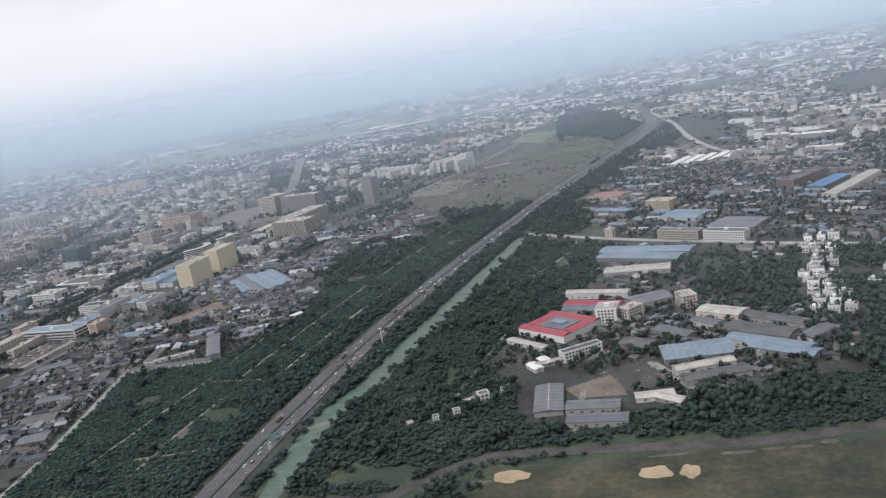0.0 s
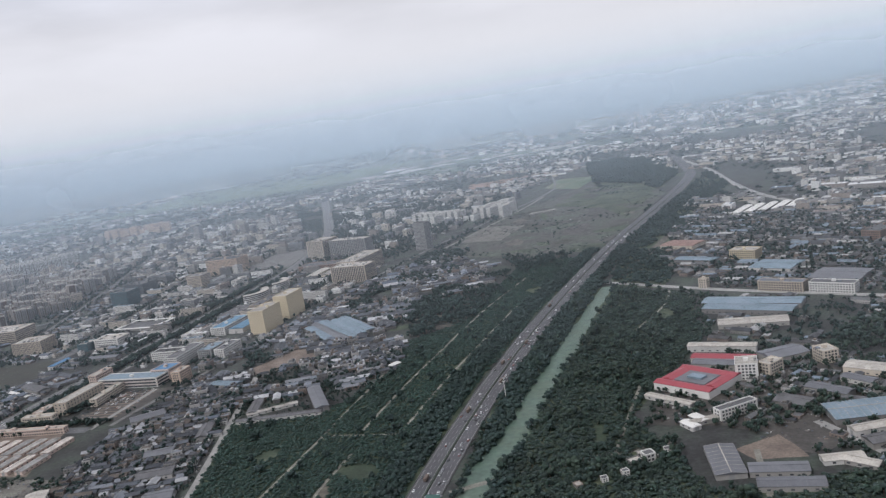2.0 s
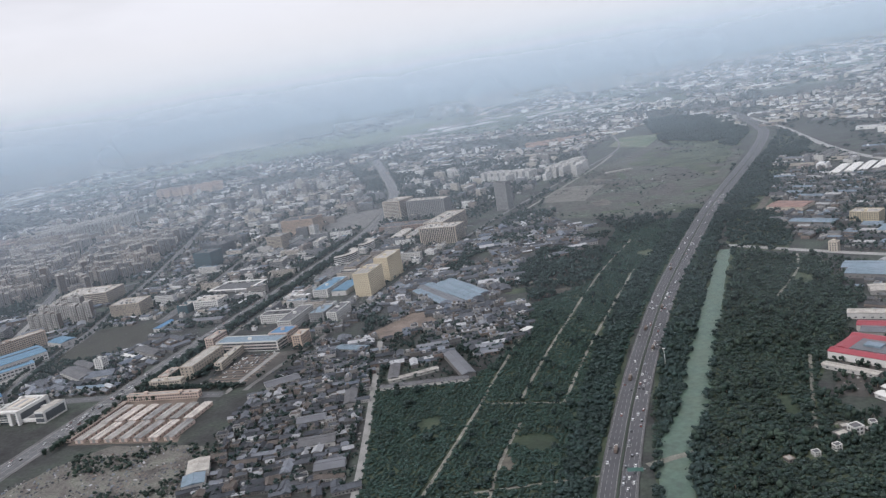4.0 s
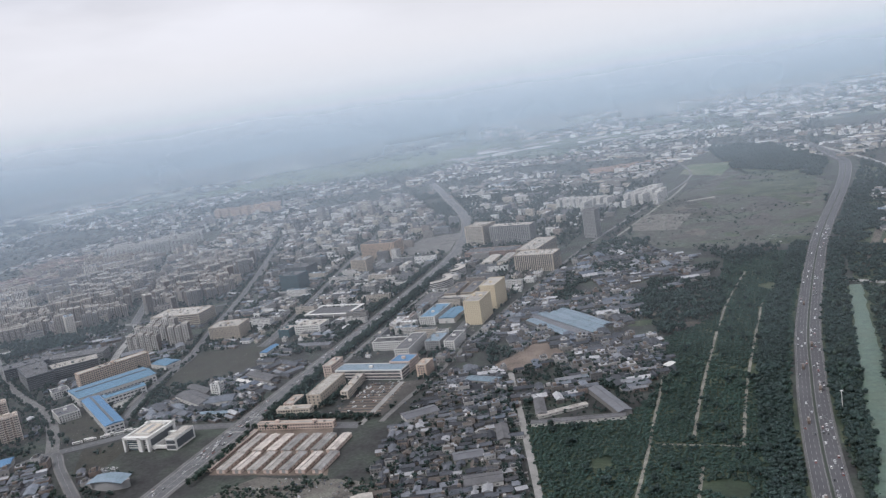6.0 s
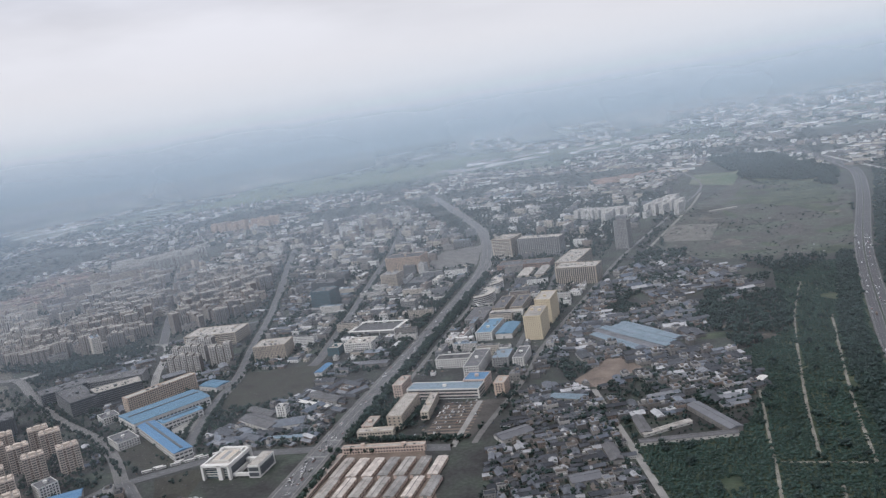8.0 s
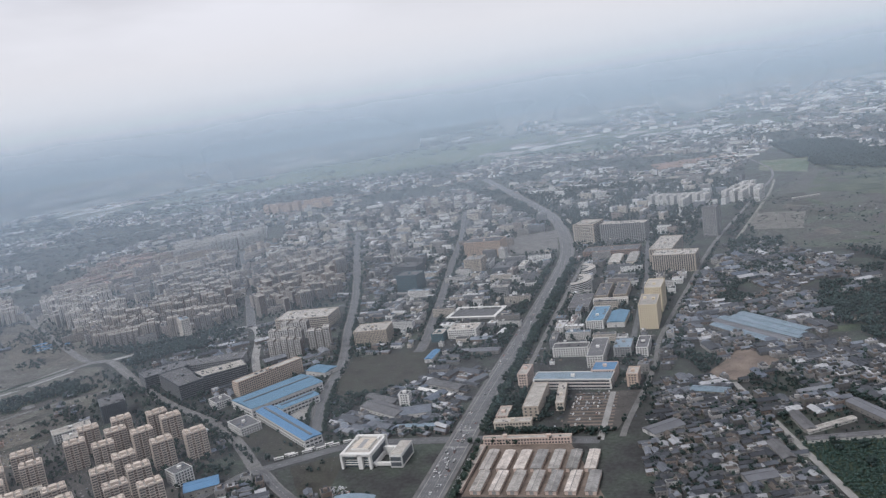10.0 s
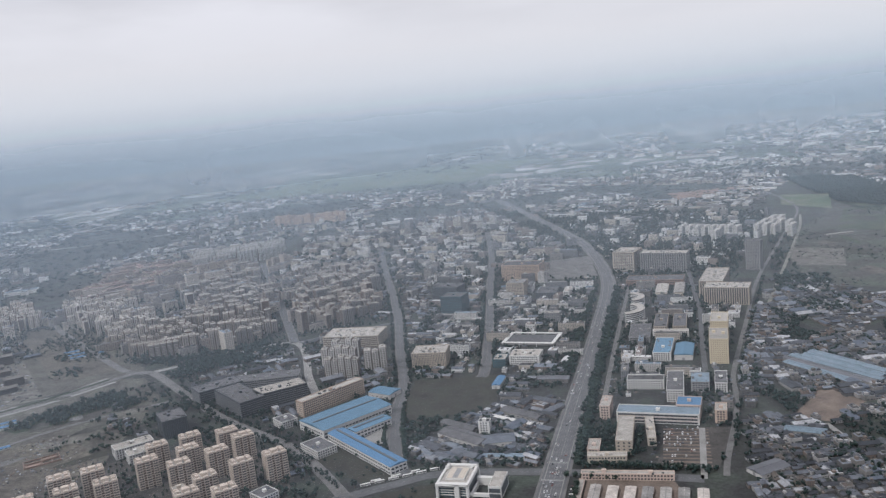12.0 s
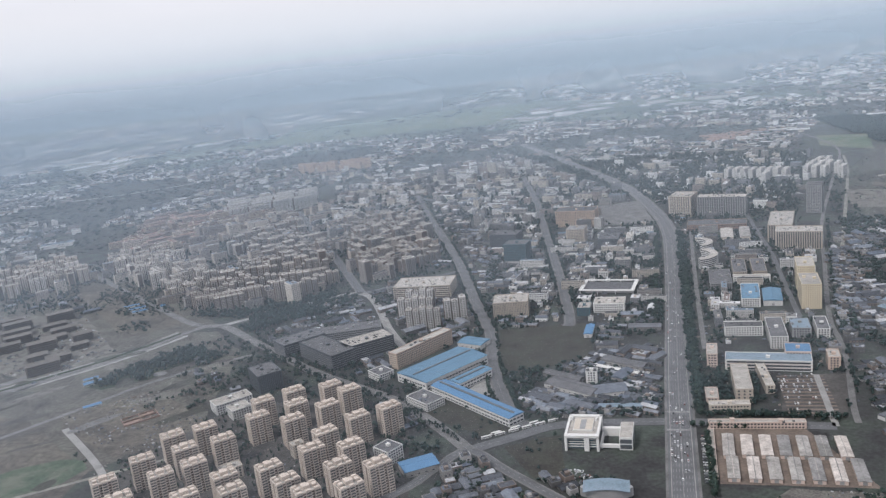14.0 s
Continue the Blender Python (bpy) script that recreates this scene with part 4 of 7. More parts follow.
# new residential towers
def tower():
    """An eleven-storey tower with bays, dark vertical recesses, balconies and a crown of roof walls."""
    ob = thing("residential_tower", "cream eleven-storey tower with dark brown recesses", "tower", "new towers of one compound")
    fl, fh = 11, 3.0
    h = fl * fh
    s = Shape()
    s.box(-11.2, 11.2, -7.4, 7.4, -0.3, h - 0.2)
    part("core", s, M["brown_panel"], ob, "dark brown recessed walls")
    for x0, x1 in ((-12.6, -5.9), (-3.0, 3.0), (5.9, 12.6)):
        s = Shape()
        s.box(x0, x1, -9.0, -1.6, -0.3, h)
        s.box(x0, x1, 1.6, 9.0, -0.3, h)
        part("bay", s, M["cream_tower"], ob)
    s = Shape()
    for x0, x1 in ((-12.6, -5.9), (-3.0, 3.0), (5.9, 12.6)):
        for k in range(fl):
            z = k * fh
            for sg in (-1, 1):
                y = sg * 9.06
                for a, b in ((x0 + 0.7, x0 + 3.2), (x1 - 3.2, x1 - 0.7)):
                    q = [(a, y, z + 0.9), (b, y, z + 0.9), (b, y, z + 2.5), (a, y, z + 2.5)]
                    s.poly(q if sg < 0 else q[::-1])
    for sg in (-1, 1):
        for k in range(fl):
            for c in (-5.5, 5.5):
                x, z = sg * 12.66, k * 3.0
                q = [(x, c - 0.9, z + 0.9), (x, c + 0.9, z + 0.9), (x, c + 0.9, z + 2.4), (x, c - 0.9, z + 2.4)]
                s.poly(q if sg > 0 else q[::-1])
    part("window", s, M["curtained"], ob, kind="stuff")
    s = Shape()
    for k in range(1, fl):
        for x in (-4.3, 4.3):
            for sg in (-1, 1):
                s.box(x - 1.2, x + 1.2, sg * 7.9 - 0.5, sg * 7.9 + 0.5, k * fh - 0.12, k * fh + 0.5)
    part("balcony", s, M["cream_tower"], ob, kind="stuff")
    s = Shape()
    s.box(-12.3, 12.3, -8.7, 8.7, h - 0.2, h + 0.1)
    top = part("roof", s, M["roof_pale"], ob)
    s = Shape()
    s.ring(25.4, 18.2, h, h + 1.3, 0.5)
    s.box(-4, 4, -3, 3, h, h + 4.2)
    s.box(-10.5, -6.5, -2.4, 2.4, h, h + 3.0)
    s.box(6.5, 10.5, -2.4, 2.4, h, h + 3.0)
    for x in (-9, 0, 9):
        s.box(x - 2.6, x + 2.6, -8.9, -5.9, h, h + 2.2)
        s.box(x - 2.6, x + 2.6, 5.9, 8.9, h, h + 2.2)
    part("roof_crown", s, M["cream_tower"], top, "cream roof walls and lift rooms")
    return ob


TOWERS = [(-1542, 671), (-1509, 643), (-1545, 616), (-1503, 587), (-1479, 612), (-1513, 693), (-1474, 666), (-1430, 589), (-1407, 563), (-1452, 550), (-1460, 723), (-1474, 765), (-1426, 758), (-1446, 795),
          (-1403, 812), (-1373, 799), (-1384, 755), (-1412, 717), (-1335, 726), (-1359, 687), (-1305, 751), (-1318, 659), (-1359, 649), (-1316, 617), (-1275, 621), (-1389, 608), (-1359, 584), (-1330, 568),
          (-1560, 570), (-1520, 540), (-1475, 520), (-1290, 580)]
first = None
for x, y in TOWERS:
    turn = 46 + random.uniform(-2, 2)
    claim(x, y, 28, 21, turn)
    if first is None:
        first = put(tower(), x, y, turn)
    else:
        copy_thing(first, spot(x, y, 0, 0, 0, turn))
at(block("club_house", "low cream compound building with dark windows", 24, 16, 4, "cream", "roof_pale"), -1455, 640, 24, 16, 46)
at(block("club_house", "low cream pavilion between towers", 14, 12, 5, "cream", "roof_pale"), -1397, 690, 14, 12, 46)

# blue-roofed factory with a long wing
def sawtooth_factory():
    ob = thing("factory", "white factory halls with faded blue sheet roofs", "factory")
    def hall(x, y, w, d, h, rise, roof, turn):
        m = pose(x, y, 0, 0, 0, turn)
        tilt = lambda s: moved(s, m)
        s = Shape()
        s.box(-w / 2, w / 2, -d / 2, d / 2, -0.3, h)
        part("wall", tilt(s), M["white"], ob)
        s = Shape()
        s.gable(w, d, h + 0.3, h + 0.3 + rise, 0.8)
        part("roof", tilt(s), M[roof], ob, "blue sheet roof")
        s = Shape()
        s.box(-w / 2 + 4, w / 2 - 4, -1.5, 1.5, h + rise - 0.4, h + rise + 1.0)
        part("ridge_light", tilt(s), M["dark_wall"], ob, "dark ridge light along the roof")
        s = Shape()
        s.windows(w, d, max(1, int(h / 4.6)), 4.6, base=1.2, pitch=5.5, ww=3.9, wh=2.2)
        part("window", tilt(s), M["glass"], ob, kind="stuff")
    hall(-1286, 925, 112, 60, 12.5, 2.6, "blue", 56)
    hall(-1240, 893, 58, 20, 10.5, 1.6, "blue", 56)
    hall(-1219, 821, 150, 23, 10.5, 2.0, "bright_blue", -38.5)
    for c in ((-1286, 925, 114, 62, 56), (-1240, 893, 58, 24, 56), (-1219, 821, 152, 25, -38.5)):
        claim(*c)
    return ob


def moved(s, m):
    s.v = [tuple(m @ Vector(p)) for p in s.v]
    return s


sawtooth_factory()
at(block("office_block", "low white office block beside a lawn", 42, 28, 3, "white", "roof_dark"), -1284, 826, 42, 28, -36)
at(block("office_block", "low white office block by a blue-roofed factory", 28, 24, 3, "white", "roof_dark"), -1371, 910, 30, 24, -38)
at(block("dormitory_block", "long beige six-storey block with many windows", 112, 16, 7, "orange", "roof_pale", bands="cream", pane="curtained"), -1334, 988, 112, 18, 60)
at(shed("workshop", "small hall with a blue sheet roof", 40, 28, 9, 2, "white", "blue"), -1265, 1026, 40, 28, -19)
at(block("office_building", "dark glass office building behind tower cranes", 94, 40, 7, "dark_wall", "roof_dark", bands="grey_wall", pitch=3, ww=2.4), -1476, 975, 94, 40, -37)
at(block("office_building", "grey unfinished office block with glass floors", 76, 38, 7, "dark_wall", "roof_pale", bands="grey_wall", pitch=3, ww=2.4), -1425, 1003, 76, 38, 43)
at(block("office_building", "low dark office wing with cluttered roof", 70, 40, 6, "dark_wall", "roof_dark", bands="grey_wall", pitch=3, ww=2.4, huts=3), -1542, 1022, 70, 40, 50)
at(block("office_building", "low grey office wing behind a courtyard", 116, 34, 5, "grey_wall", "roof_dark", pitch=3, ww=2.4, huts=4), -1484, 1066, 116, 34, 20)
at(block("office_building", "grey building with narrow fins between windows", 46, 34, 8, "dark_wall", "roof_dark", pitch=2.6, ww=1.5, wh=2.6), -1530, 880, 46, 34, -46)
at(block("sales_office", "pale L-shaped office with a flat cream roof", 50, 24, 4, "white", "roof_pale"), -1548, 814, 50, 24, 48)
at(block("sales_office", "pale office wing with dark windows", 24, 26, 4, "white", "roof_pale"), -1524, 790, 24, 20, -42)
at(shed("workshop", "low hall with bright blue sheet roof", 38, 26, 9, 2, "grey_wall", "bright_blue"), -1248, 668, 38, 28, 34)
at(block("factory_office", "grey factory office with white side wall", 24, 22, 5, "white", "roof_dark"), -1287, 686, 24, 22, -30)


# white office building with open frame
def frame_office():
    ob = thing("office_building", "white modern office with tall framed front", "office")
    def solid(n, m, *boxes, label=""):
        s = Shape()
        for b in boxes:
            s.box(*b)
        part(n, s, M[m], ob, label)
    solid("wall", "dark_wall", (-19, 19, -15, 18, 0, 27), label="dark glazed walls")
    solid("frame", "white", (-21, -18, -18.5, -15, 0, 31), (18, 21, -18.5, -15, 0, 31), (3, 9, -18.5, -15, 0, 31), (-21, 21, -18.5, -14.5, 27, 31.5), (-21, -18, -15, 19, 24, 31), (18, 21, -15, 19, 24, 31), (-21, 21, 17, 20, 0, 31), label="white concrete frame")
    solid("roof", "roof_pale", (-18, 18, -14.5, 17, 27.1, 28.2))
    solid("roof_crown", "white", (-12, 12, -8, 12, 28.2, 31.6), (-19, -15, 11, 15, 28, 35), (13, 16, 10, 14, 28, 34), label="white roof rooms")
    solid("roof_deck", "cream", (-11.5, 11.5, -7.5, 11.5, 31.6, 31.9), label="cream roof deck")
    solid("wing_window", "dark_wall", (46, 60, -15.3, -14.8, 3, 11), (46, 60, -15.3, -14.8, 14, 22), (60.8, 61.3, -13, 10, 4, 21), label="dark glazed bands of the wing")
    solid("roof_light", "grey_wall", (-4, 3, -7, 10, 31.6, 32.0))
    solid("podium", "white", (21.4, 45, -15, -12.5, 4, 10), (21.4, 45, 8, 12, 0, 16), (21.4, 24, -14, 14, 0, 9), label="white low link with a court")
    solid("wing", "white", (45, 61, -15, 12, 0, 26), label="white lower wing")
    solid("wing_roof", "roof_pale", (45.6, 60.4, -14.4, 11.4, 26.1, 26.8))
    s = Shape()
    for k in range(5):
        for i in range(12):
            x, z = -18.5 + i * 3.1, 2 + k * 5
            s.poly([(x, -15.1, z), (x + 2.6, -15.1, z), (x + 2.6, -15.1, z + 3.4), (x, -15.1, z + 3.4)])
    part("window", s, M["teal"], ob, kind="stuff")
    s = Shape()
    for k in range(1, 5):
        s.box(-18, 18, -16.2, -15.1, 1 + k * 5, 1.8 + k * 5)
    part("floor_band", s, M["white"], ob)
    return ob


at(frame_office(), -1080, 738, 44, 48, -1).scale = (0.86, 1.35, 0.56)
claim(-1040, 735, 34, 44, 2)

# cinema-like hall with a curved pale blue roof
def curved_hall():
    ob = thing("hall", "low hall with curved pale teal roof", "hall")
    s, r = Shape(), Shape()
    s.prism([(20 * math.cos(a) * (1 + 0.25 * math.cos(2 * a)), 9 * math.sin(a)) for a in np.linspace(0, 2 * math.pi, 24, endpoint=False).tolist()], 0, 9)
    part("wall", s, M["grey_wall"], ob)
    for k in range(12):
        x0, x1 = -22 + k * 3.67, -22 + (k + 1) * 3.67
        z0, z1 = 9.4 + 3 * math.cos(x0 / 15), 9.4 + 3 * math.cos(x1 / 15)
        r.poly([(x0, -10, z0 - 1), (x1, -10, z1 - 1), (x1, 10, z1), (x0, 10, z0)])
        r.poly([(x0, -10, z0 - 1.4), (x0, -10, z0 - 1), (x0, 10, z0), (x0, 10, z0 - 0.4)])
        r.poly([(x0, -10, z0 - 1.4), (x1, -10, z1 - 1.4), (x1, -10, z1 - 1), (x0, -10, z0 - 1)])
    part("roof", r, M["blue_pale"], ob)
    return ob


at(curved_hall(), -1050, 629, 44, 20, 3)

# market sheds beside the boulevard
first = None
for row, (y, x0, n, dy) in enumerate(((726, -933, 7, 42), (680, -932, 7, 42))):
    for i in range(n):
        x = x0 + i * (18.0 + 0.8 * row)
        if first is None:
            first = put(shed("market_shed", "long low storage shed with a weathered pale roof", 46, 10.6, 5.5, 0.9, "salmon", "roof_warm", group="rows of storage sheds", ribs=True), x, y, 88)
        else:
            copy_thing(first, spot(x + random.uniform(-0.4, 0.4), y, 0, 0, 0, 88 + random.uniform(-0.6, 0.6)) @ Matrix.Diagonal((dy / 46, 1, 1, 1)))
claim(-884, 700, 140, 110)
patch("market_yard", [(-946, 655), (-944, 768), (-852, 770), (-806, 655)], 0.13, M["brown_lot"], "brown paved yard between storage sheds", "yard", 1.0)
put(block("market_hall", "long salmon entrance hall of a market", 98, 8, 2, "salmon", "roof_pale", fh=3.6, huts=2), -901, 773, 1.5)
put(block("market_wing", "narrow salmon market wing along a street", 100, 6, 1, "salmon", "roof_pale", huts=0), -949, 712, 89)

# salmon complex with a car park
at(block("long_hall", "long white banded building with faded blue roof", 100, 26, 3, "white", "blue_pale", fh=4.3, bands="salmon", pitch=4, ww=3.9, wh=2.4, units=False), -870, 938, 100, 26, -5)
at(block("long_hall_end", "building end with bright blue flat roof", 30, 30, 4, "salmon", "bright_blue", fh=3.8, units=False), -832, 962, 30, 26, -5)
at(block("salmon_block", "square salmon block beside a street", 14, 26, 5, "orange", "roof_pale"), -795, 940, 14, 26, -4)
at(block("salmon_block", "narrow salmon block at the boulevard", 13, 36, 5, "salmon", "roof_pale", fh=3.5), -935, 955, 13, 36, -3)
at(block("hall", "tall hall with smooth cream roof", 19, 76, 4, "tan_wall", "roof_pale", fh=4.0, huts=0, pitch=6, units=False), -907, 872, 19, 80, 0)
at(block("low_wing", "low cream wing round a garden", 44, 12, 2, "cream", "roof_pale", fh=4), -925, 816, 44, 12, 4)
at(block("low_wing", "narrow pale wing beside trees", 10, 70, 3, "cream", "roof_pale"), -879, 893, 10, 70, 4)
at(block("low_wing", "small salmon wing at the street corner", 14, 30, 2, "salmon", "roof_pale"), -942, 846, 14, 30, 0)
patch("car_park", [(-872, 800), (-860, 912), (-784, 916), (-806, 800)], 0.13, M["dark_yard"], "paved brownish car park with marked rows", "car park", 1.0)
for k in range(12):
    road("car_park_row", [(-864, 808 + k * 9), (-812, 808 + k * 9)], 3.6, M["brown_lot"], 0.24, "tan strip between parking rows", claims=False)
road("car_park_lane", [(-822, 777), (-819, 912)], 7, M["concrete"], 0.26, "pale concrete lane of a car park", claims=False)
claim(-835, 860, 66, 124)

# offices east of the boulevard
at(block("yellow_block", "tall yellow slab with evenly set windows", 27, 60, 12, "yellow", "roof_pale", fh=3.1, pitch=3, ww=1.1, wh=1.3, huts=2, pane="brown_panel", units=False), -783, 1182, 27, 60, -3)
at(block("yellow_block", "tall yellow slab with a pale flat roof", 26, 56, 13, "yellow", "roof_pale", fh=3.1, pitch=3, ww=1.1, wh=1.3, pane="brown_panel", units=False), -777, 1263, 26, 56, -5)
at(shed("sports_hall", "hall with a rounded pale blue roof", 60, 27, 11, 3, "white", "blue"), -833, 1200, 60, 27, 86)
at(block("white_block", "white office with a blue roof deck", 27, 78, 4, "white", "blue"), -864, 1206, 27, 78, -4)
at(block("columned_building", "tan building with tall dark window bays", 80, 44, 8, "tan_wall", "roof_pale", fh=4, pitch=4, ww=2.2, wh=3.6), -748, 1512, 80, 44, -10)
at(block("columned_building", "tan wing with a pale flat roof", 44, 120, 8, "tan_wall", "roof_pale", fh=4, pitch=4, ww=2.2, wh=3.6), -766, 1606, 44, 120, -10)
at(block("hotel", "grey hotel with a stepped pale roof", 50, 60, 13, "tan_wall", "roof_pale", fh=3.5, pitch=5, ww=3.2, wh=2.6, bands="white"), -945, 1835, 50, 60, -17)
at(block("hotel_wing", "long grey hotel wing", 104, 34, 12, "grey_wall", "roof_pale", fh=3.5, pitch=5, ww=3.0, wh=2.4), -862, 1812, 104, 34, -14)
at(block("dark_tower", "slim dark residential tower", 30, 26, 19, "grey_wall", "roof_dark", fh=3.3), -674, 1790, 30, 26, -19)
at(block("school_block", "white four-storey school with long window rows", 50, 22, 4, "white", "roof", huts=0), -888, 1057, 50, 22, -1)
at(block("office_block", "long white block with a dark flat roof", 22, 76, 5, "white", "roof_dark"), -848, 1036, 22, 76, -1)
at(block("office_block", "grey four-storey block behind a hall", 24, 40, 4, "grey_wall", "blue_pale"), -815, 1057, 24, 40, -2)
at(block("office_block", "narrow white block beside a side road", 16, 50, 4, "white", "roof_dark"), -788, 1058, 16, 50, -3)
at(block("office_block", "tan teaching wing with a dark roof", 22, 82, 4, "tan_wall", "roof_dark"), -868, 1350, 22, 82, -2)
at(block("office_block", "tan teaching wing with pale edges", 22, 82, 4, "tan_wall", "roof_dark"), -837, 1350, 22, 82, -2)
at(block("office_block", "low white front block joining two wings", 58, 12, 3, "white", "roof_pale", huts=0), -853, 1298, 58, 12, -2)
at(shed("pale_hall", "long hall with a pale metal roof", 76, 23, 9, 2, "cream", "roof_pale"), -868, 1610, 76, 23, 87)
at(shed("pale_hall", "narrow hall with a pale metal roof", 84, 19, 9, 2, "cream", "roof_warm"), -834, 1612, 84, 19, 87)
at(block("low_block", "broad red-brown low block with a dark roof", 118, 46, 3, "brick_wall", "roof_dark", fh=3.6), -882, 1690, 118, 46, -5)
at(block("office_block", "grey three-storey block among trees", 34, 80, 3, "grey_wall", "roof_dark"), -902, 1300, 34, 80, -1)
at(block("office_block", "pale office with a flat light roof", 48, 34, 4, "white", "roof_pale", fh=3.5), -1076, 1174, 48, 34, -2)
at(block("office_block", "greenish glazed four-storey block", 20, 30, 4, "teal", "roof_pale"), -1114, 1159, 20, 30, -2)
at(block("office_block", "grey block with a grid of dark windows", 28, 20, 5, "grey_wall", "roof_pale"), -1065, 1413, 28, 20, -1)
at(block("court_block", "dark four-storey block round a court", 42, 56, 4, "dark_wall", "roof_dark"), -1100, 1606, 42, 56, -3)
at(block("low_block", "narrow white block beside a dark one", 13, 46, 4, "white", "roof_pale"), -1058, 1606, 13, 46, -3)
at(shed("long_shed", "long shed with a grey sheet roof", 46, 16, 7, 2, "grey_wall", "grey_sheet"), -1021, 1082, 46, 16, -1)


def curved_block(radius, deep, floors, a0, a1):
    """An office wing bent along an arc, with a band of glass to each floor."""
    ob = thing("curved_office", "white office wing bent along an arc", "office")
    def sector(r0, r1, z0, z1):
        s, n = Shape(), 14
        arc = [radians(a0 + (a1 - a0) * i / n) for i in range(n + 1)]
        for a, b in zip(arc, arc[1:]):
            s.prism([(r0 * math.cos(a), r0 * math.sin(a)), (r1 * math.cos(a), r1 * math.sin(a)), (r1 * math.cos(b), r1 * math.sin(b)), (r0 * math.cos(b), r0 * math.sin(b))], z0, z1)
        return s
    for k in range(floors):
        part("floor_band", sector(radius, radius + deep, 3.4 * k, 3.4 * k + 1.5), M["white"], ob)
        part("window_band", sector(radius + 0.4, radius + deep - 0.4, 3.4 * k + 1.5, 3.4 * k + 3.4), M["glass"], ob, "dark ribbon window")
    part("roof", sector(radius - 0.3, radius + deep + 0.3, 3.4 * floors, 3.4 * floors + 0.9), M["roof_pale"], ob)
    return ob


at(curved_block(30, 13, 5, -75, 60), -940, 1420, 10, 10, 0)
at(curved_block(26, 12, 4, -60, 70), -938, 1520, 10, 10, 0)
claim(-905, 1425, 40, 80), claim(-905, 1525, 36, 70)

# blocks between the curving road and the boulevard
at(block("tan_office", "tan office with pale vertical ribs", 56, 44, 7, "tan_wall", "roof_pale", fh=3.5, pitch=2.6, ww=1.2, wh=2.7), -1232, 1168, 60, 44, 6)
claim(-1363, 1105, 56, 15, 10)
claim(-1322, 1150, 38, 16, 18)
claim(-1395, 1170, 60, 15, 10)
at(block("mall", "broad cream shopping hall with a light roof", 105, 60, 6, "tan_wall", "roof_pale", fh=3.6, huts=3, bands="cream", ww=2.6), -1412, 1290, 105, 60, 3)
claim(-1400, 1215, 50, 16, 5)
at(block("orange_block", "large orange-brown building with stepped roof", 90, 50, 10, "orange", "roof", fh=3.6, pitch=4, bands="tan_wall"), -1182, 1785, 94, 50, -6)
at(block("teal_office", "office block clad in teal glass", 46, 40, 10, "teal", "roof_dark", fh=3.5, pitch=3, ww=2.5), -1275, 1500, 46, 40, -8)
at(block("grey_office", "pale banded office tower", 38, 40, 9, "tan_wall", "roof", fh=3.3, bands="cream"), -1168, 1625, 38, 40, -5)
at(block("dark_office", "dark glazed town office building", 60, 44, 8, "dark_wall", "roof_dark", fh=3.5), -1320, 1620, 60, 44, -10)


def frame_hall():
    ob = thing("market_hall", "long hall roof framed by white canopies", "hall")
    s = Shape()
    s.box(-42, 42, -20, 20, 0, 6)
    part("wall", s, M["grey_wall"], ob)
    s = Shape()
    s.ring(92, 64, 7, 7.6, 6)
    part("canopy", s, M["white"], ob, "white flat canopy round the hall")
    s = Shape()
    for x in (-44, -15, 15, 44):
        for y in (-30, 30):
            s.box(x - 0.4, x + 0.4, y - 0.4, y + 0.4, 0, 7)
    part("post", s, M["white"], ob, kind="stuff")
    s = Shape()
    s.box(-40, 40, -19, 19, 6.02, 6.5)
    part("roof", s, M["roof_dark"], ob)
    return ob


at(frame_hall(), -1083, 1280, 94, 66, -6)
at(shed("long_shed", "old works shed with dark tile roof", 62, 18, 6, 3, "grey_wall", "roof_dark"), -1045, 948, 62, 18, -28)
at(shed("long_shed", "white-roofed narrow works shed", 64, 7, 5, 1, "white", "white"), -1055, 926, 64, 7, -26)
at(shed("long_shed", "old works shed with a broad dark roof", 70, 26, 7, 4, "grey_wall", "roof_dark"), -1105, 870, 70, 26, -30)
at(shed("long_shed", "low works shed with grey fan-shaped roof", 40, 26, 7, 4, "grey_wall", "roof"), -1060, 862, 40, 26, 15)
at(shed("long_shed", "long works shed with dark roof", 56, 14, 6, 3, "grey_wall", "roof_dark"), -1120, 905, 56, 14, -28)
at(block("works_block", "small pale tower among works sheds", 14, 12, 5, "white", "roof"), -1083, 892, 14, 12, 0)
at(shed("long_shed", "narrow shed with pale green roof", 50, 9, 5, 1, "grey_wall", "blue_pale"), -1045, 818, 50, 9, 3)
at(shed("blue_shed", "small hall with blue sheet roof", 40, 12, 8, 2, "grey_wall", "bright_blue"), -1100, 1068, 40, 12, 88)

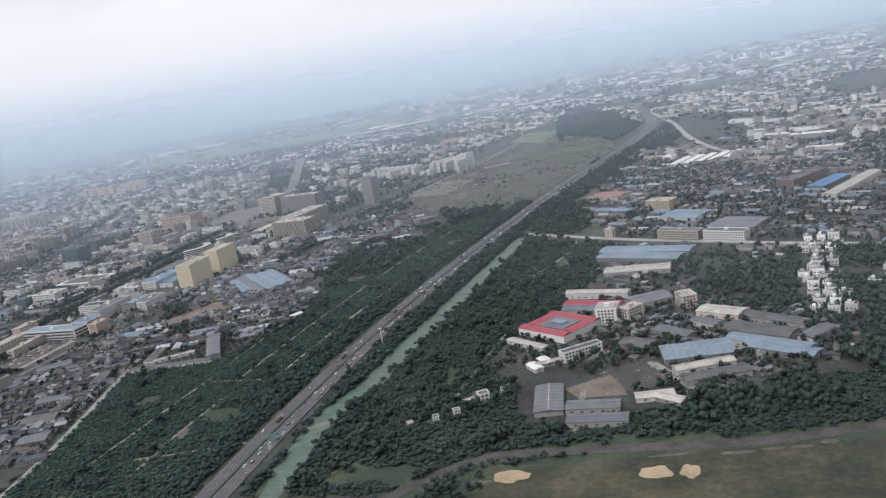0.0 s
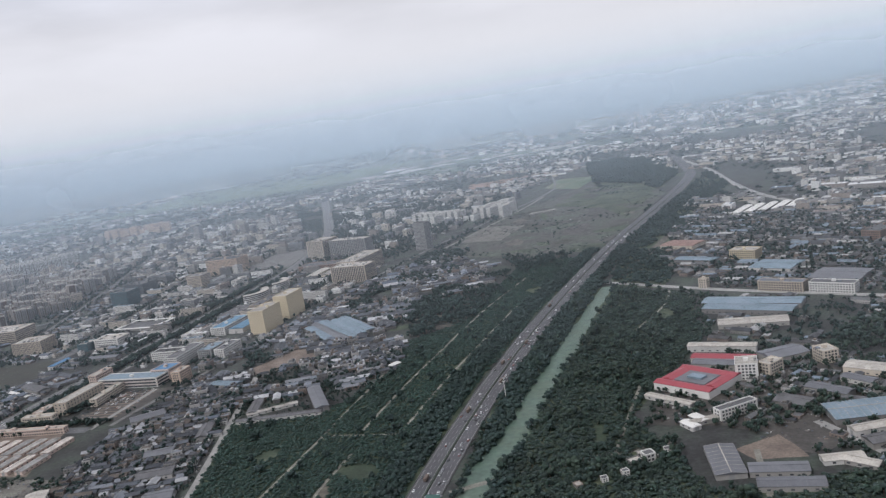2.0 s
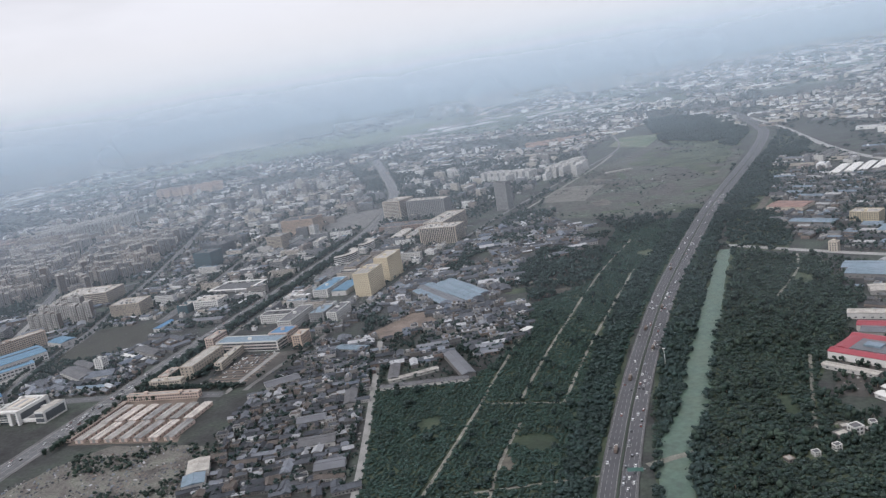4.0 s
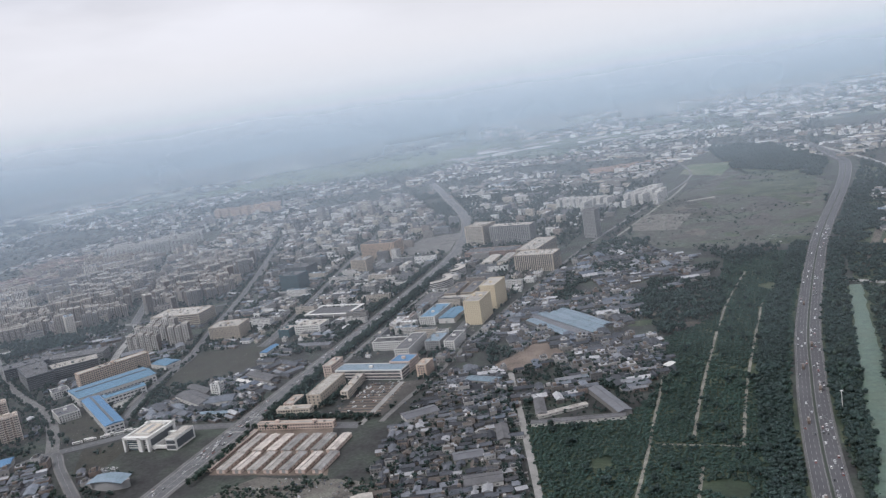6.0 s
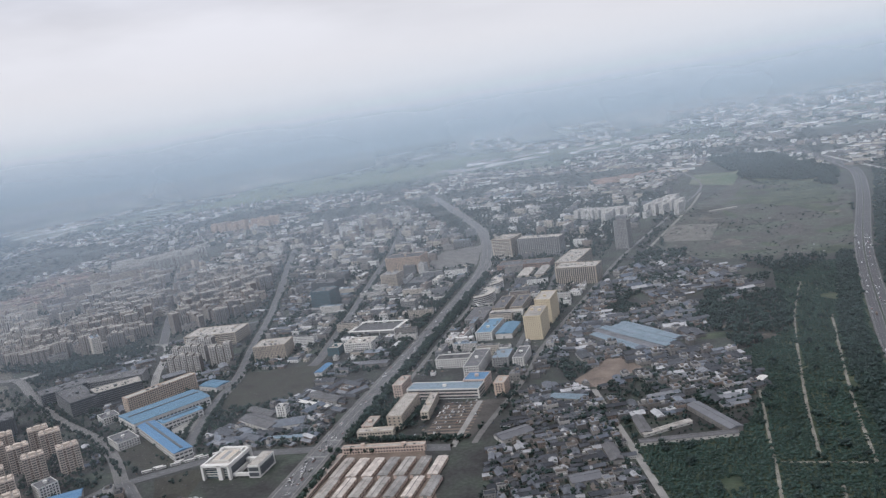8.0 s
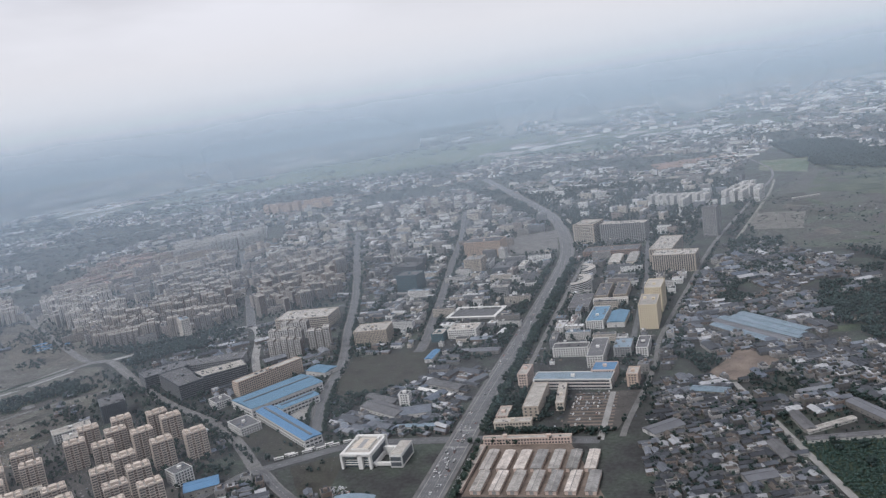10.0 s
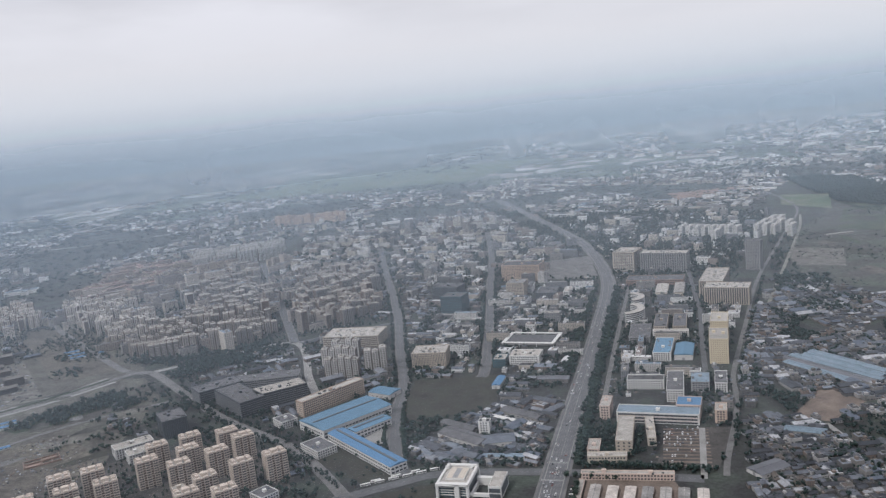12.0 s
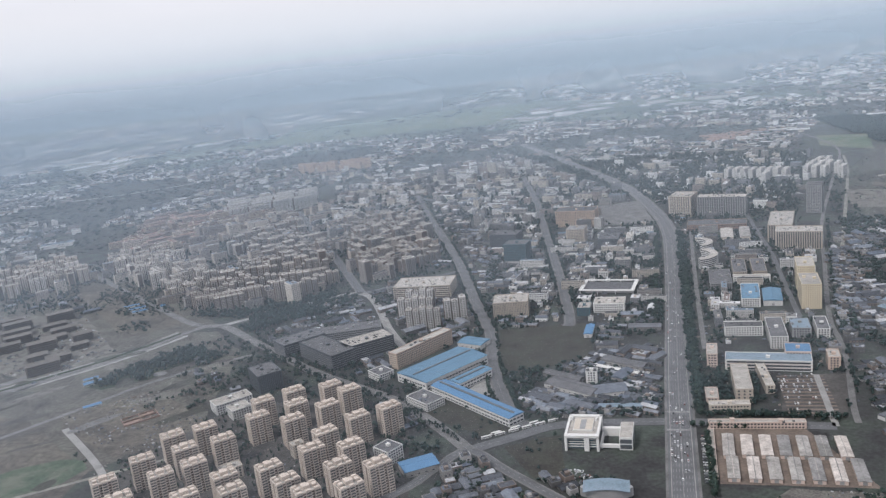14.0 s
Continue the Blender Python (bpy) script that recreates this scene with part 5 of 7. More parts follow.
# factories east of the canal
def red_factory():
    ob = thing("factory", "factory court with bright red sheet roofs", "factory")
    s, r = Shape(), Shape()
    for x, y, w, d in ((0, -22, 62, 13), (0, 22, 62, 13), (-24.5, 0, 13, 31), (24.5, 0, 13, 31)):
        s.box(x - w / 2, x + w / 2, y - d / 2, y + d / 2, 0, 7.5)
        if w > d:
            r.v, off = r.v, len(r.v)
            g = Shape()
            g.gable(w, d, 7.7, 9.6, 0.4)
        else:
            g = Shape()
            g.gable(d, w, 7.8, 9.5, 0.4)
            g.v = [(-b, a, c) for a, b, c in g.v]
        k = len(r.v)
        r.v += [(a + x, b + y, c) for a, b, c in g.v]
        r.f += [tuple(i + k for i in f) for f in g.f]
        r.m += g.m
    part("wall", s, M["white"], ob)
    part("roof", r, M["red"], ob)
    s = Shape()
    s.box(-17, 17, -14.5, 14.5, 0, 8.2)
    part("court_roof", s, M["grey_sheet"], ob, "grey sheet roof over the court")
    s = Shape()
    s.box(-8, 8, -5, 5, 8.2, 10)
    part("court_light", s, M["blue_pale"], ob, "bluish raised roof light")
    return ob


at(red_factory(), -124, 792, 62, 56, -36)
at(shed("factory_hall", "hall with a red sheet roof", 64, 16, 8, 2, "white", "red"), -94, 855, 64, 16, -18)
at(shed("factory_hall", "hall with a grey sheet roof", 64, 18, 8, 2, "white", "grey_sheet"), -94, 837, 64, 18, -18)
at(shed("factory_hall", "long hall with pale sheet roof", 72, 14, 9, 2, "white", "roof_pale"), -92, 893, 72, 14, -14)
at(shed("factory_hall", "grey-roofed hall with white gable", 42, 30, 10, 3, "white", "grey_sheet"), -36, 852, 42, 30, 25)
at(block("cream_office", "pale five-storey office with flat roof", 21, 24, 5, "white", "roof_pale"), -76, 808, 21, 24, -5)
at(block("cream_office", "cream office beside a factory", 21, 14, 4, "cream", "roof_pale"), -53, 812, 21, 14, 46)
at(block("cream_office", "cream corner office with flat roof", 16, 20, 4, "cream", "roof_pale"), 2, 838, 26, 14, 20)
at(shed("shed", "long white-walled shed round a yard", 52, 9, 5, 1, "white", "roof_pale"), -152, 752, 52, 9, -38)
at(shed("shed", "narrow pale-roofed shed at a factory gate", 34, 8, 5, 1, "white", "roof_pale"), -121, 700, 34, 8, 24)
at(block("white_row", "white row building with dark windows", 40, 10, 3, "white", "roof_dark", huts=0), -96, 714, 40, 10, 34)
at(shed("shed", "short shed with a white roof", 18, 9, 5, 1, "white", "white"), -136, 690, 18, 9, -55)
at(shed("shed", "short white-roofed shed in a row", 18, 9, 5, 1, "white", "white"), -128, 703, 18, 9, -55)
at(shed("storage_hall", "storage hall with blue-grey sheet roof", 52, 23, 6, 1.6, "grey_wall", "grey_sheet", lights="roof_pale"), -114, 616, 66, 23, 96)
at(shed("storage_hall", "long hall with blue-grey sheet roof", 42, 16, 6, 1.6, "grey_wall", "grey_sheet"), -77, 599, 45, 16, -2)
at(shed("storage_hall", "long hall with a paler sheet roof", 46, 15, 6, 1.6, "grey_wall", "grey_sheet"), -72, 575, 45, 16, -2)
at(shed("shed", "broken shed with pale roof", 30, 12, 5, 2, "grey_wall", "roof_pale"), -30, 614, 34, 12, 8)
at(shed("shed", "pale-roofed shed beside a lane", 26, 11, 5, 2, "grey_wall", "roof_pale"), -18, 606, 24, 10, -35)
at(shed("blue_hall", "long workshop with faded blue roof", 74, 18, 7, 2, "grey_wall", "blue_pale"), 66, 706, 74, 18, -34, 0)
at(shed("blue_hall", "workshop with streaked blue roof", 56, 18, 7, 2, "grey_wall", "blue_pale"), 76, 688, 56, 18, -34, 0)
at(shed("blue_hall", "low workshop with weathered blue roof", 60, 36, 7, 2, "grey_wall", "blue_pale", lights="roof_pale"), 6, 700, 60, 36, 8, 1)
at(shed("dark_hall", "dark-roofed hall with white front wall", 50, 13, 7, 2.5, "white", "roof_pale"), 10, 666, 50, 13, 17, 1)
at(shed("dark_hall", "broad hall with dark sheet roof", 54, 16, 7, 2.5, "white", "roof_dark"), 18, 645, 54, 16, 18, 1)
at(shed("dark_hall", "long dark-roofed hall with pale edge", 62, 17, 7, 2.5, "white", "roof_dark"), 80, 764, 62, 17, -38, 1)
at(shed("dark_hall", "long hall with dark tiled roof", 62, 24, 8, 2.5, "white", "roof_dark"), 62, 736, 62, 24, -32, 1)
at(shed("dark_hall", "short dark hall by trees", 34, 14, 7, 2.5, "grey_wall", "grey_sheet"), 106, 722, 34, 14, 50, 1)
at(shed("pale_hall", "cream hall with a pale flat roof", 44, 22, 8, 2, "cream", "roof_pale"), 34, 797, 44, 22, -31, 1)
at(shed("shed", "white-walled shed between larger halls", 30, 13, 6, 2, "white", "grey_sheet"), 18, 772, 30, 13, -44, 1)
at(shed("dark_hall", "old hall with dark roof", 30, 20, 6, 2.4, "grey_wall", "roof_dark"), -45, 729, 30, 20, -35, 1)
at(shed("dark_hall", "low works hall with mottled roof", 40, 16, 7, 2, "grey_wall", "grey_sheet"), -12, 750, 40, 16, -40, 1)
at(shed("blue_hall", "very wide hall with pale blue roof", 122, 30, 8, 2, "white", "blue_pale"), -40, 1066, 122, 30, -20)
at(shed("blue_hall", "wide hall with pale blue roof", 110, 28, 8, 2, "white", "blue_pale"), -48, 1036, 110, 28, -24)
at(shed("grey_hall", "wide hall with mottled grey roof", 78, 26, 7, 2, "grey_wall", "roof_pale"), -50, 980, 78, 26, -4)
at(shed("long_warehouse", "very long pale-roofed warehouse", 170, 20, 12, 2, "cream", "roof_pale"), 262, 1330, 170, 20, 57)
at(block("red_block", "long red-brown factory block", 100, 30, 4, "brick_wall", "roof", fh=3.6), 205, 1415, 100, 30, 50)
at(shed("blue_hall", "long hall with deep blue roof", 90, 26, 9, 2, "white", "bright_blue"), 236, 1375, 90, 26, 54)
at(block("cream_block", "cream five-storey factory block", 42, 26, 5, "yellow", "roof_pale"), -18, 1336, 42, 26, -31)
at(block("factory_row", "long pale factory building beside a road", 60, 18, 4, "tan_wall", "roof"), 5, 1125, 60, 18, -30)
at(block("factory_row", "long white factory building beside a road", 56, 18, 4, "white", "roof_dark"), 62, 1095, 56, 18, -30)
at(block("silo_block", "pair of small pale blocks by a road", 12, 10, 4, "cream", "roof_pale"), -92, 1178, 12, 10, -30)

for k in range(5):
    at(shed("white_hall", "long white-roofed hall in a row of five", 92, 17, 8, 2, "white", "white", group="white halls by the slip road"), 24 + k * 26, 1786, 92, 17, 66)
at(shed("factory_hall", "broad hall with a faded reddish roof", 64, 48, 8, 2, "cream", "red_tile"), -108, 1490, 64, 48, -32)
at(shed("blue_hall", "hall with a faded blue roof near a verge", 70, 24, 8, 2, "white", "blue_pale"), -92, 1348, 70, 24, -32)
at(shed("blue_hall", "broad hall with a blue-grey roof", 62, 54, 9, 2, "white", "blue_pale"), 16, 1250, 62, 54, -32)
at(shed("grey_hall", "broad hall with grey roof beside a road", 66, 58, 9, 2, "white", "grey_sheet"), 84, 1158, 66, 58, -30)
at(shed("canopy_shed", "long thin white-roofed shed on a bare field", 70, 9, 5, 1, "white", "roof_pale"), -440, 2146, 70, 9, 20)
# larger halls among the village houses
for x, y, w, d, a, r in ((-668, 690, 30, 18, 20, "grey_sheet"), (-640, 640, 36, 20, 18, "roof_dark"), (-606, 592, 28, 20, 18, "grey_sheet"), (-645, 742, 40, 13, 108, "roof_dark"), (-756, 800, 40, 22, 38, "grey_sheet"), (-705, 900, 44, 16, -14, "blue_pale")):
    at(shed("village_hall", "large low hall with a dark grey roof", w, d, 6, 2.4, "grey_wall", r, group="halls in the village"), x, y, w, d, a, 1)
# compound in the village and sheds near the plantation
at(shed("long_shed", "long narrow shed with white edge", 98, 9, 5, 1.5, "white", "roof_dark"), -571, 774, 98, 10, 9)
at(shed("hall", "grey hall with a ribbed roof", 80, 15, 8, 2, "white", "grey_sheet"), -543, 820, 80, 16, -60)
at(shed("long_shed", "low pale shed in a compound", 58, 8, 4, 1, "white", "roof_warm"), -592, 801, 58, 8, 32)
at(shed("long_shed", "dark shed along a village road", 46, 12, 5, 2, "grey_wall", "roof_dark"), -618, 810, 46, 12, 105)
for k, (x, y, w, d, h, r) in enumerate(((-656, 1103, 118, 15, 6, "blue_pale"), (-644, 1112, 150, 14, 6, "grey_sheet"), (-633, 1122, 146, 15, 7, "blue_pale"), (-622, 1133, 128, 15, 6, "blue_pale"), (-610, 1141, 112, 14, 7, "blue_pale"), (-632, 1170, 66, 14, 6, "blue_pale"), (-592, 1128, 70, 13, 5, "grey_sheet"))):
    at(shed("works_hall", "low works hall with faded blue-grey roof", w, d, h, 1.6, "grey_wall", r, group="parallel works halls"), x, y, w, d, -50 + k % 3, 0)
wall_ = thing("compound_wall", "low white wall along the wood edge", "wall")
for k in range(26):
    s = Shape()
    s.box(k * 4.0, k * 4.0 + 3.2, -0.2, 0.2, 0, 1.9)
    s.box(k * 4.0 + 3.2, k * 4.0 + 4.0, -0.3, 0.3, 0, 2.3)
    part("wall_panel", s, M["white"], wall_)
put(wall_, -624, 764, 8)
at(shed("white_hall", "white-roofed hall at a rubble lot", 30, 20, 8, 1.5, "white", "roof_pale"), -741, 592, 30, 20, 118)
at(shed("white_hall", "pale bluish hall at a rubble lot", 22, 20, 8, 1.5, "white", "blue_pale"), -730, 566, 22, 18, 118)
at(shed("white_hall", "tilted white-roofed hut near woods", 16, 9, 4, 1, "white", "white"), -484, 929, 18, 10, 60)


# ---- repeated houses and town blocks ----
def house(kind, w, d, h):
    if kind == "gable":
        ob = thing("village_house", "small village house with dark tiled roof", "house", "village houses")
        s = Shape()
        s.box(-w / 2, w / 2, -d / 2, d / 2, -0.3, h - 0.2)
        for x in (-w / 2, w / 2):
            q = [(x, -d / 2, h - 0.2), (x, d / 2, h - 0.2), (x, 0, h + d * 0.2 - 0.2)]
            s.poly(q if x > 0 else q[::-1])
        part("wall", s, M["house_wall"], ob)
        s = Shape()
        s.gable(w, d, h, h + d * 0.22, 0.5)
        s.box(-w / 2, w / 2, -0.25, 0.25, h + d * 0.22 - 0.1, h + d * 0.22 + 0.2)
        part("roof", s, M["tile_roof"], ob)
    else:
        ob = thing("village_house", "flat-roofed village house of plain render", "house", "village houses")
        s = Shape()
        s.box(-w / 2, w / 2, -d / 2, d / 2, -0.3, h - 0.1)
        s.ring(w + 0.2, d + 0.2, h - 0.4, h + 0.8, 0.3)
        part("wall", s, M["house_wall"], ob)
        s = Shape()
        s.box(-w / 2 + 0.3, w / 2 - 0.3, -d / 2 + 0.3, d / 2 - 0.3, h - 0.12, h + 0.06)
        part("roof", s, M["tile_roof"], ob)
        s = Shape()
        s.box(w / 2 - 4, w / 2 - 0.6, d / 2 - 3.6, d / 2 - 0.6, h, h + 2.5)
        part("stair_hut", s, M["house_wall"], ob)
    s = Shape()
    s.windows(w, d, max(1, int(h / 3)), 3.0, pitch=3.2, ww=1.5, wh=1.4)
    part("window", s, M["glass"], ob, kind="stuff")
    return ob


HOUSES = [house("gable", 14, 9, 3.4), house("gable", 18, 9.5, 3.8), house("gable", 12, 9, 4.4), house("flat", 12, 10, 6.2), house("gable", 20, 10, 3.6), house("flat", 16, 11, 3.4), house("gable", 25, 10, 4.0), house("gable", 16, 8, 3.2), house("flat", 14, 9, 3.3)]
for ob in HOUSES:
    put(ob, 0, 0)
used = set()


def copies(protos, spots, turn, wobble=4.0, flip=0.25, lo=0.85, hi=1.15):
    """Sets copies of some prototypes at the spots; the first of each kind is the prototype itself."""
    for x, y in spots:
        ob = random.choice(protos)
        a = turn + random.uniform(-wobble, wobble) + (90 if random.random() < flip else 0)
        m = spot(x, y, 0, 0, 0, a)
        if ob.name not in used:
            used.add(ob.name)
            ob.matrix_basis = m
        else:
            copy_thing(ob, m @ Matrix.Diagonal((random.uniform(lo, hi), random.uniform(lo, hi), random.uniform(lo, hi), 1)))


VILLAGE = [(-730, 540), (-775, 733), (-765, 926), (-682, 925), (-628, 762), (-570, 546)]
copies(HOUSES, grid(VILLAGE, 12.6, 10.4, 18, 0.26, 3.2), 18, 10, 0.34, 0.6, 1.0)

WHITE_HOUSES = [block("farm_house", "small pale farm house among trees", 11, 8, 1, "wall", "roof_pale", huts=0, category="house", group="white houses among trees"), block("farm_house", "white two-storey house with a dark roof", 9, 9, 2, "white", "roof_dark", huts=0, category="house", group="white houses among trees")]
for x, y in ((-183, 625), (-172, 630), (-161, 635), (-178, 641), (-157, 644), (-206, 596), (-226, 588), (-190, 604)):
    claim(x, y, 13, 12, 20)
    copies(WHITE_HOUSES, [(x, y)], 20, 12, 0.4, 0.5, 0.8)

# plain house shapes for the dense stuff
def plain(w, d, h, pitched, win=True):
    s = Shape()
    if pitched:
        s.box(-w / 2, w / 2, -d / 2, d / 2, 0, h)
        s.gable(w, d, h + 0.2, h + 0.2 + d * 0.2, 0.4, mi=1)
    else:
        s.box(-w / 2, w / 2, -d / 2, d / 2, 0, h + 0.5)
        s.box(-w / 2 + 0.7, w / 2 - 0.7, -d / 2 + 0.7, d / 2 - 0.7, h, h + 0.58, mi=1)
        if h > 5:
            s.box(-w * 0.3, -w * 0.3 + min(5, w * 0.3), -2, 2, h + 0.5, h + 3.2)
            s.box(w * 0.22, w * 0.22 + 3, -d * 0.3, d * 0.1, h + 0.5, h + 2.2, mi=1)
    if win:
        s.windows(w, d, max(1, int(h / 3.2)), 3.2, pitch=3.6, ww=1.8, wh=1.5, mi=2)
    return s


LOW = [plain(12, 8, 3.4, True), plain(17, 9, 3.8, True), plain(11, 9, 6.0, False), plain(12, 10, 8.4, False), plain(26, 10, 4.2, True), plain(15, 9, 3.6, True), plain(20, 8, 3.3, True), plain(14, 11, 3.4, False)]
SHEDS = [plain(40, 16, 7, True), plain(60, 20, 8, True), plain(30, 14, 6, True), plain(24, 18, 9, False), plain(46, 14, 5, True)]
MID = [plain(44, 13, 19, False), plain(30, 14, 22, False), plain(24, 18, 26, False), plain(52, 13, 16, False), plain(20, 20, 12, False)]
TALL = [plain(28, 16, 33, False), plain(44, 14, 33, False), plain(24, 20, 48, False)]
FARMATS = [M["far_wall"], M["far_roof"], M["glass"]]
VILMATS = [M["village_wall"], M["village_roof"], M["glass"]]


def stuff(name, shapes, spots, turn, label, category, mats=None, wobble=5.0, flip=0.3, lo=0.75, hi=1.25):
    rows = []
    for x, y in spots:
        a = radians(turn + random.uniform(-wobble, wobble) + (90 if random.random() < flip else 0))
        rows.append((x, y, -0.1, a, random.uniform(lo, hi), random.uniform(lo, hi), random.uniform(lo, hi), random.randrange(len(shapes))))
    scatter(name, shapes, rows, mats or FARMATS, label, category)


# village houses farther off
stuff("village_houses", LOW + SHEDS[2:3], grid([(-690, 1480), (-650, 1700), (-600, 1660), (-545, 1590), (-420, 1480), (-560, 1530)], 15, 12, 20, 0.25, 4, keep=0.8), 20, "low houses and yards beside a fork", "houses", VILMATS)
stuff("village_houses", LOW, grid([(-700, 780), (-765, 926), (-760, 1060), (-560, 1060), (-500, 1040), (-480, 930), (-520, 840), (-600, 830), (-625, 780)], 13.5, 10.5, 20, 0.22, 3.5, thin=(0.014, -0.1)), 20, "dense dark-roofed village houses", "houses", VILMATS)
stuff("village_houses", LOW + SHEDS[2:3], grid([(-760, 1060), (-720, 1370), (-690, 1480), (-560, 1540), (-410, 1470), (-420, 1400), (-500, 1260), (-560, 1060), (-600, 1020)], 14, 11, 20, 0.25, 4, keep=0.92, thin=(0.012, -0.08)), 20, "dense grey-roofed houses and sheds", "houses", VILMATS)
stuff("village_houses", LOW, grid([(-1225, 600), (-1206, 690), (-1150, 660), (-1095, 676), (-1070, 600), (-1080, 520), (-1240, 520)], 14, 12, 30, 0.2, 5), 30, "dense low town houses", "houses", VILMATS)
stuff("works_sheds", LOW + SHEDS[2:3], grid([(-1165, 840), (-1080, 985), (-1005, 1000), (-1002, 800), (-1139, 795)], 17, 14, -28, 0.2, 6, keep=0.8), -28, "low works sheds and yards", "sheds", VILMATS)
stuff("works_sheds", [LOW[0], LOW[1], LOW[5], LOW[6]], grid([(-1165, 835), (-1100, 985), (-1005, 1010), (-1002, 795), (-1139, 795)], 14, 11, -28, 0.25, 3.5, keep=0.85), -28, "small dark works sheds", "sheds", VILMATS, flip=0.15)
WHITEMATS = [M["villa_wall"], M["village_roof"], M["glass"]]
WORKMATS = [M["village_wall"], M["works_roof"], M["glass"]]
stuff("village_houses", LOW[2:4], grid([(104, 770), (148, 770), (150, 850), (190, 1045), (150, 1060), (116, 850)], 15, 19, -15, 0.08, 4, keep=0.95), -15, "pale two-storey village houses", "houses", WHITEMATS, flip=0.0, lo=0.8, hi=1.05)
stuff("village_houses", LOW[2:4], grid([(160, 790), (200, 789), (290, 960), (235, 1000)], 21, 19, -25, 0.3, 5, keep=0.6), -25, "pale village houses among trees", "houses", WHITEMATS, lo=0.7, hi=1.0)
stuff("factory_sheds", LOW + [SHEDS[2], SHEDS[4]], grid([(-140, 1300), (-60, 1160), (131, 1080), (260, 1000), (420, 1000), (520, 1660), (300, 1800), (140, 1800), (-60, 1860), (-130, 1600)], 20, 13, -30, 0.2, 5, keep=0.95), -30, "dense low factory sheds and houses", "sheds", WORKMATS, lo=0.6, hi=1.0, flip=0.2)
stuff("factory_sheds", LOW, grid([(-130, 720), (-30, 900), (40, 840), (130, 790), (140, 690), (60, 640), (0, 600), (-60, 690)], 13, 11, -35, 0.3, 2, keep=0.85), -35, "small sheds and huts between larger halls", "sheds", WORKMATS, lo=0.5, hi=0.85)
stuff("factory_sheds", LOW + SHEDS[2:3], grid([(-110, 905), (-100, 1000), (-90, 1150), (30, 1085), (130, 1030), (110, 940), (40, 950), (0, 880), (-40, 895)], 16, 13, -30, 0.3, 5, keep=0.6, thin=(0.014, -0.1)), -30, "low sheds and houses near a blue hall", "sheds", WORKMATS, lo=0.6, hi=0.95)
stuff("town_blocks", MID[3:] + LOW[2:4], grid([(-955, 1000), (-955, 1680), (-720, 1640), (-745, 1300), (-775, 1030)], 25, 21, -3, 0.15, 8, keep=0.6, mark=True), -3, "mixed office blocks and low houses", "buildings", lo=0.6, hi=0.95)
stuff("town_blocks", MID[3:] + LOW[2:4] + SHEDS[2:4], grid([(-1005, 1120), (-1010, 1680), (-1180, 1690), (-1360, 1700), (-1270, 1330), (-1225, 1110)], 27, 23, -4, 0.15, 9, keep=0.9, mark=True), -4, "mixed office blocks and low halls", "buildings", lo=0.6, hi=0.95)

stuff("town_houses", LOW + SHEDS[2:3], grid([(-1240, 1090), (-1330, 1030), (-1385, 880), (-1480, 1010), (-1640, 1060), (-1560, 1250), (-1500, 1380), (-1300, 1240)], 20, 17, 40, 0.25, 7, keep=0.7), 40, "low town houses and workshops", "houses", VILMATS)
stuff("town_houses", LOW + SHEDS[2:3], grid([(-1245, 1000), (-1230, 1100), (-1330, 1330), (-1400, 1420), (-1100, 1400), (-1010, 1100), (-1080, 980)], 19, 16, -5, 0.2, 7, keep=0.75), -5, "low town houses and yards", "houses", VILMATS)
stuff("town_houses", LOW, grid([(-1746, 1000), (-1650, 975), (-1560, 890), (-1480, 840), (-1560, 790), (-1700, 880)], 22, 18, 46, 0.3, 7, keep=0.35), 46, "scattered low houses by a building site", "houses", VILMATS)
stuff("town_houses", LOW, grid([(-1360, 830), (-1250, 720), (-1215, 715), (-1290, 800)], 20, 16, 46, 0.3, 7, keep=0.4), 46, "scattered low sheds beside towers", "houses", VILMATS)
stuff("town_houses", LOW + MID[4:], grid([(-1010, 1690), (-740, 1640), (-700, 1500), (-690, 1380), (-760, 1400), (-950, 1400)], 22, 18, -8, 0.25, 7, keep=0.7), -8, "low town houses between offices", "houses", VILMATS)


stuff("town_houses", LOW, grid([(-800, 980), (-775, 1120), (-740, 1360), (-700, 1480), (-640, 1470), (-720, 1080), (-760, 960)], 14, 12, 0, 0.25, 4, keep=0.8), 0, "low houses along a side road", "houses", VILMATS)
stuff("town_houses", LOW + MID[4:], grid([(-1440, 1440), (-1560, 1760), (-1620, 1940), (-1330, 1720), (-1280, 1440)], 22, 18, -15, 0.25, 7, keep=0.8), -15, "low town houses and blocks", "houses", VILMATS)
stuff("town_houses", LOW + SHEDS[2:3], grid([(-1820, 1150), (-2060, 1380), (-2380, 1620), (-2600, 1500), (-2400, 1300), (-2150, 1230), (-1900, 1060)], 30, 26, 46, 0.4, 8, keep=0.45), 46, "scattered sheds on waste land", "houses", VILMATS)


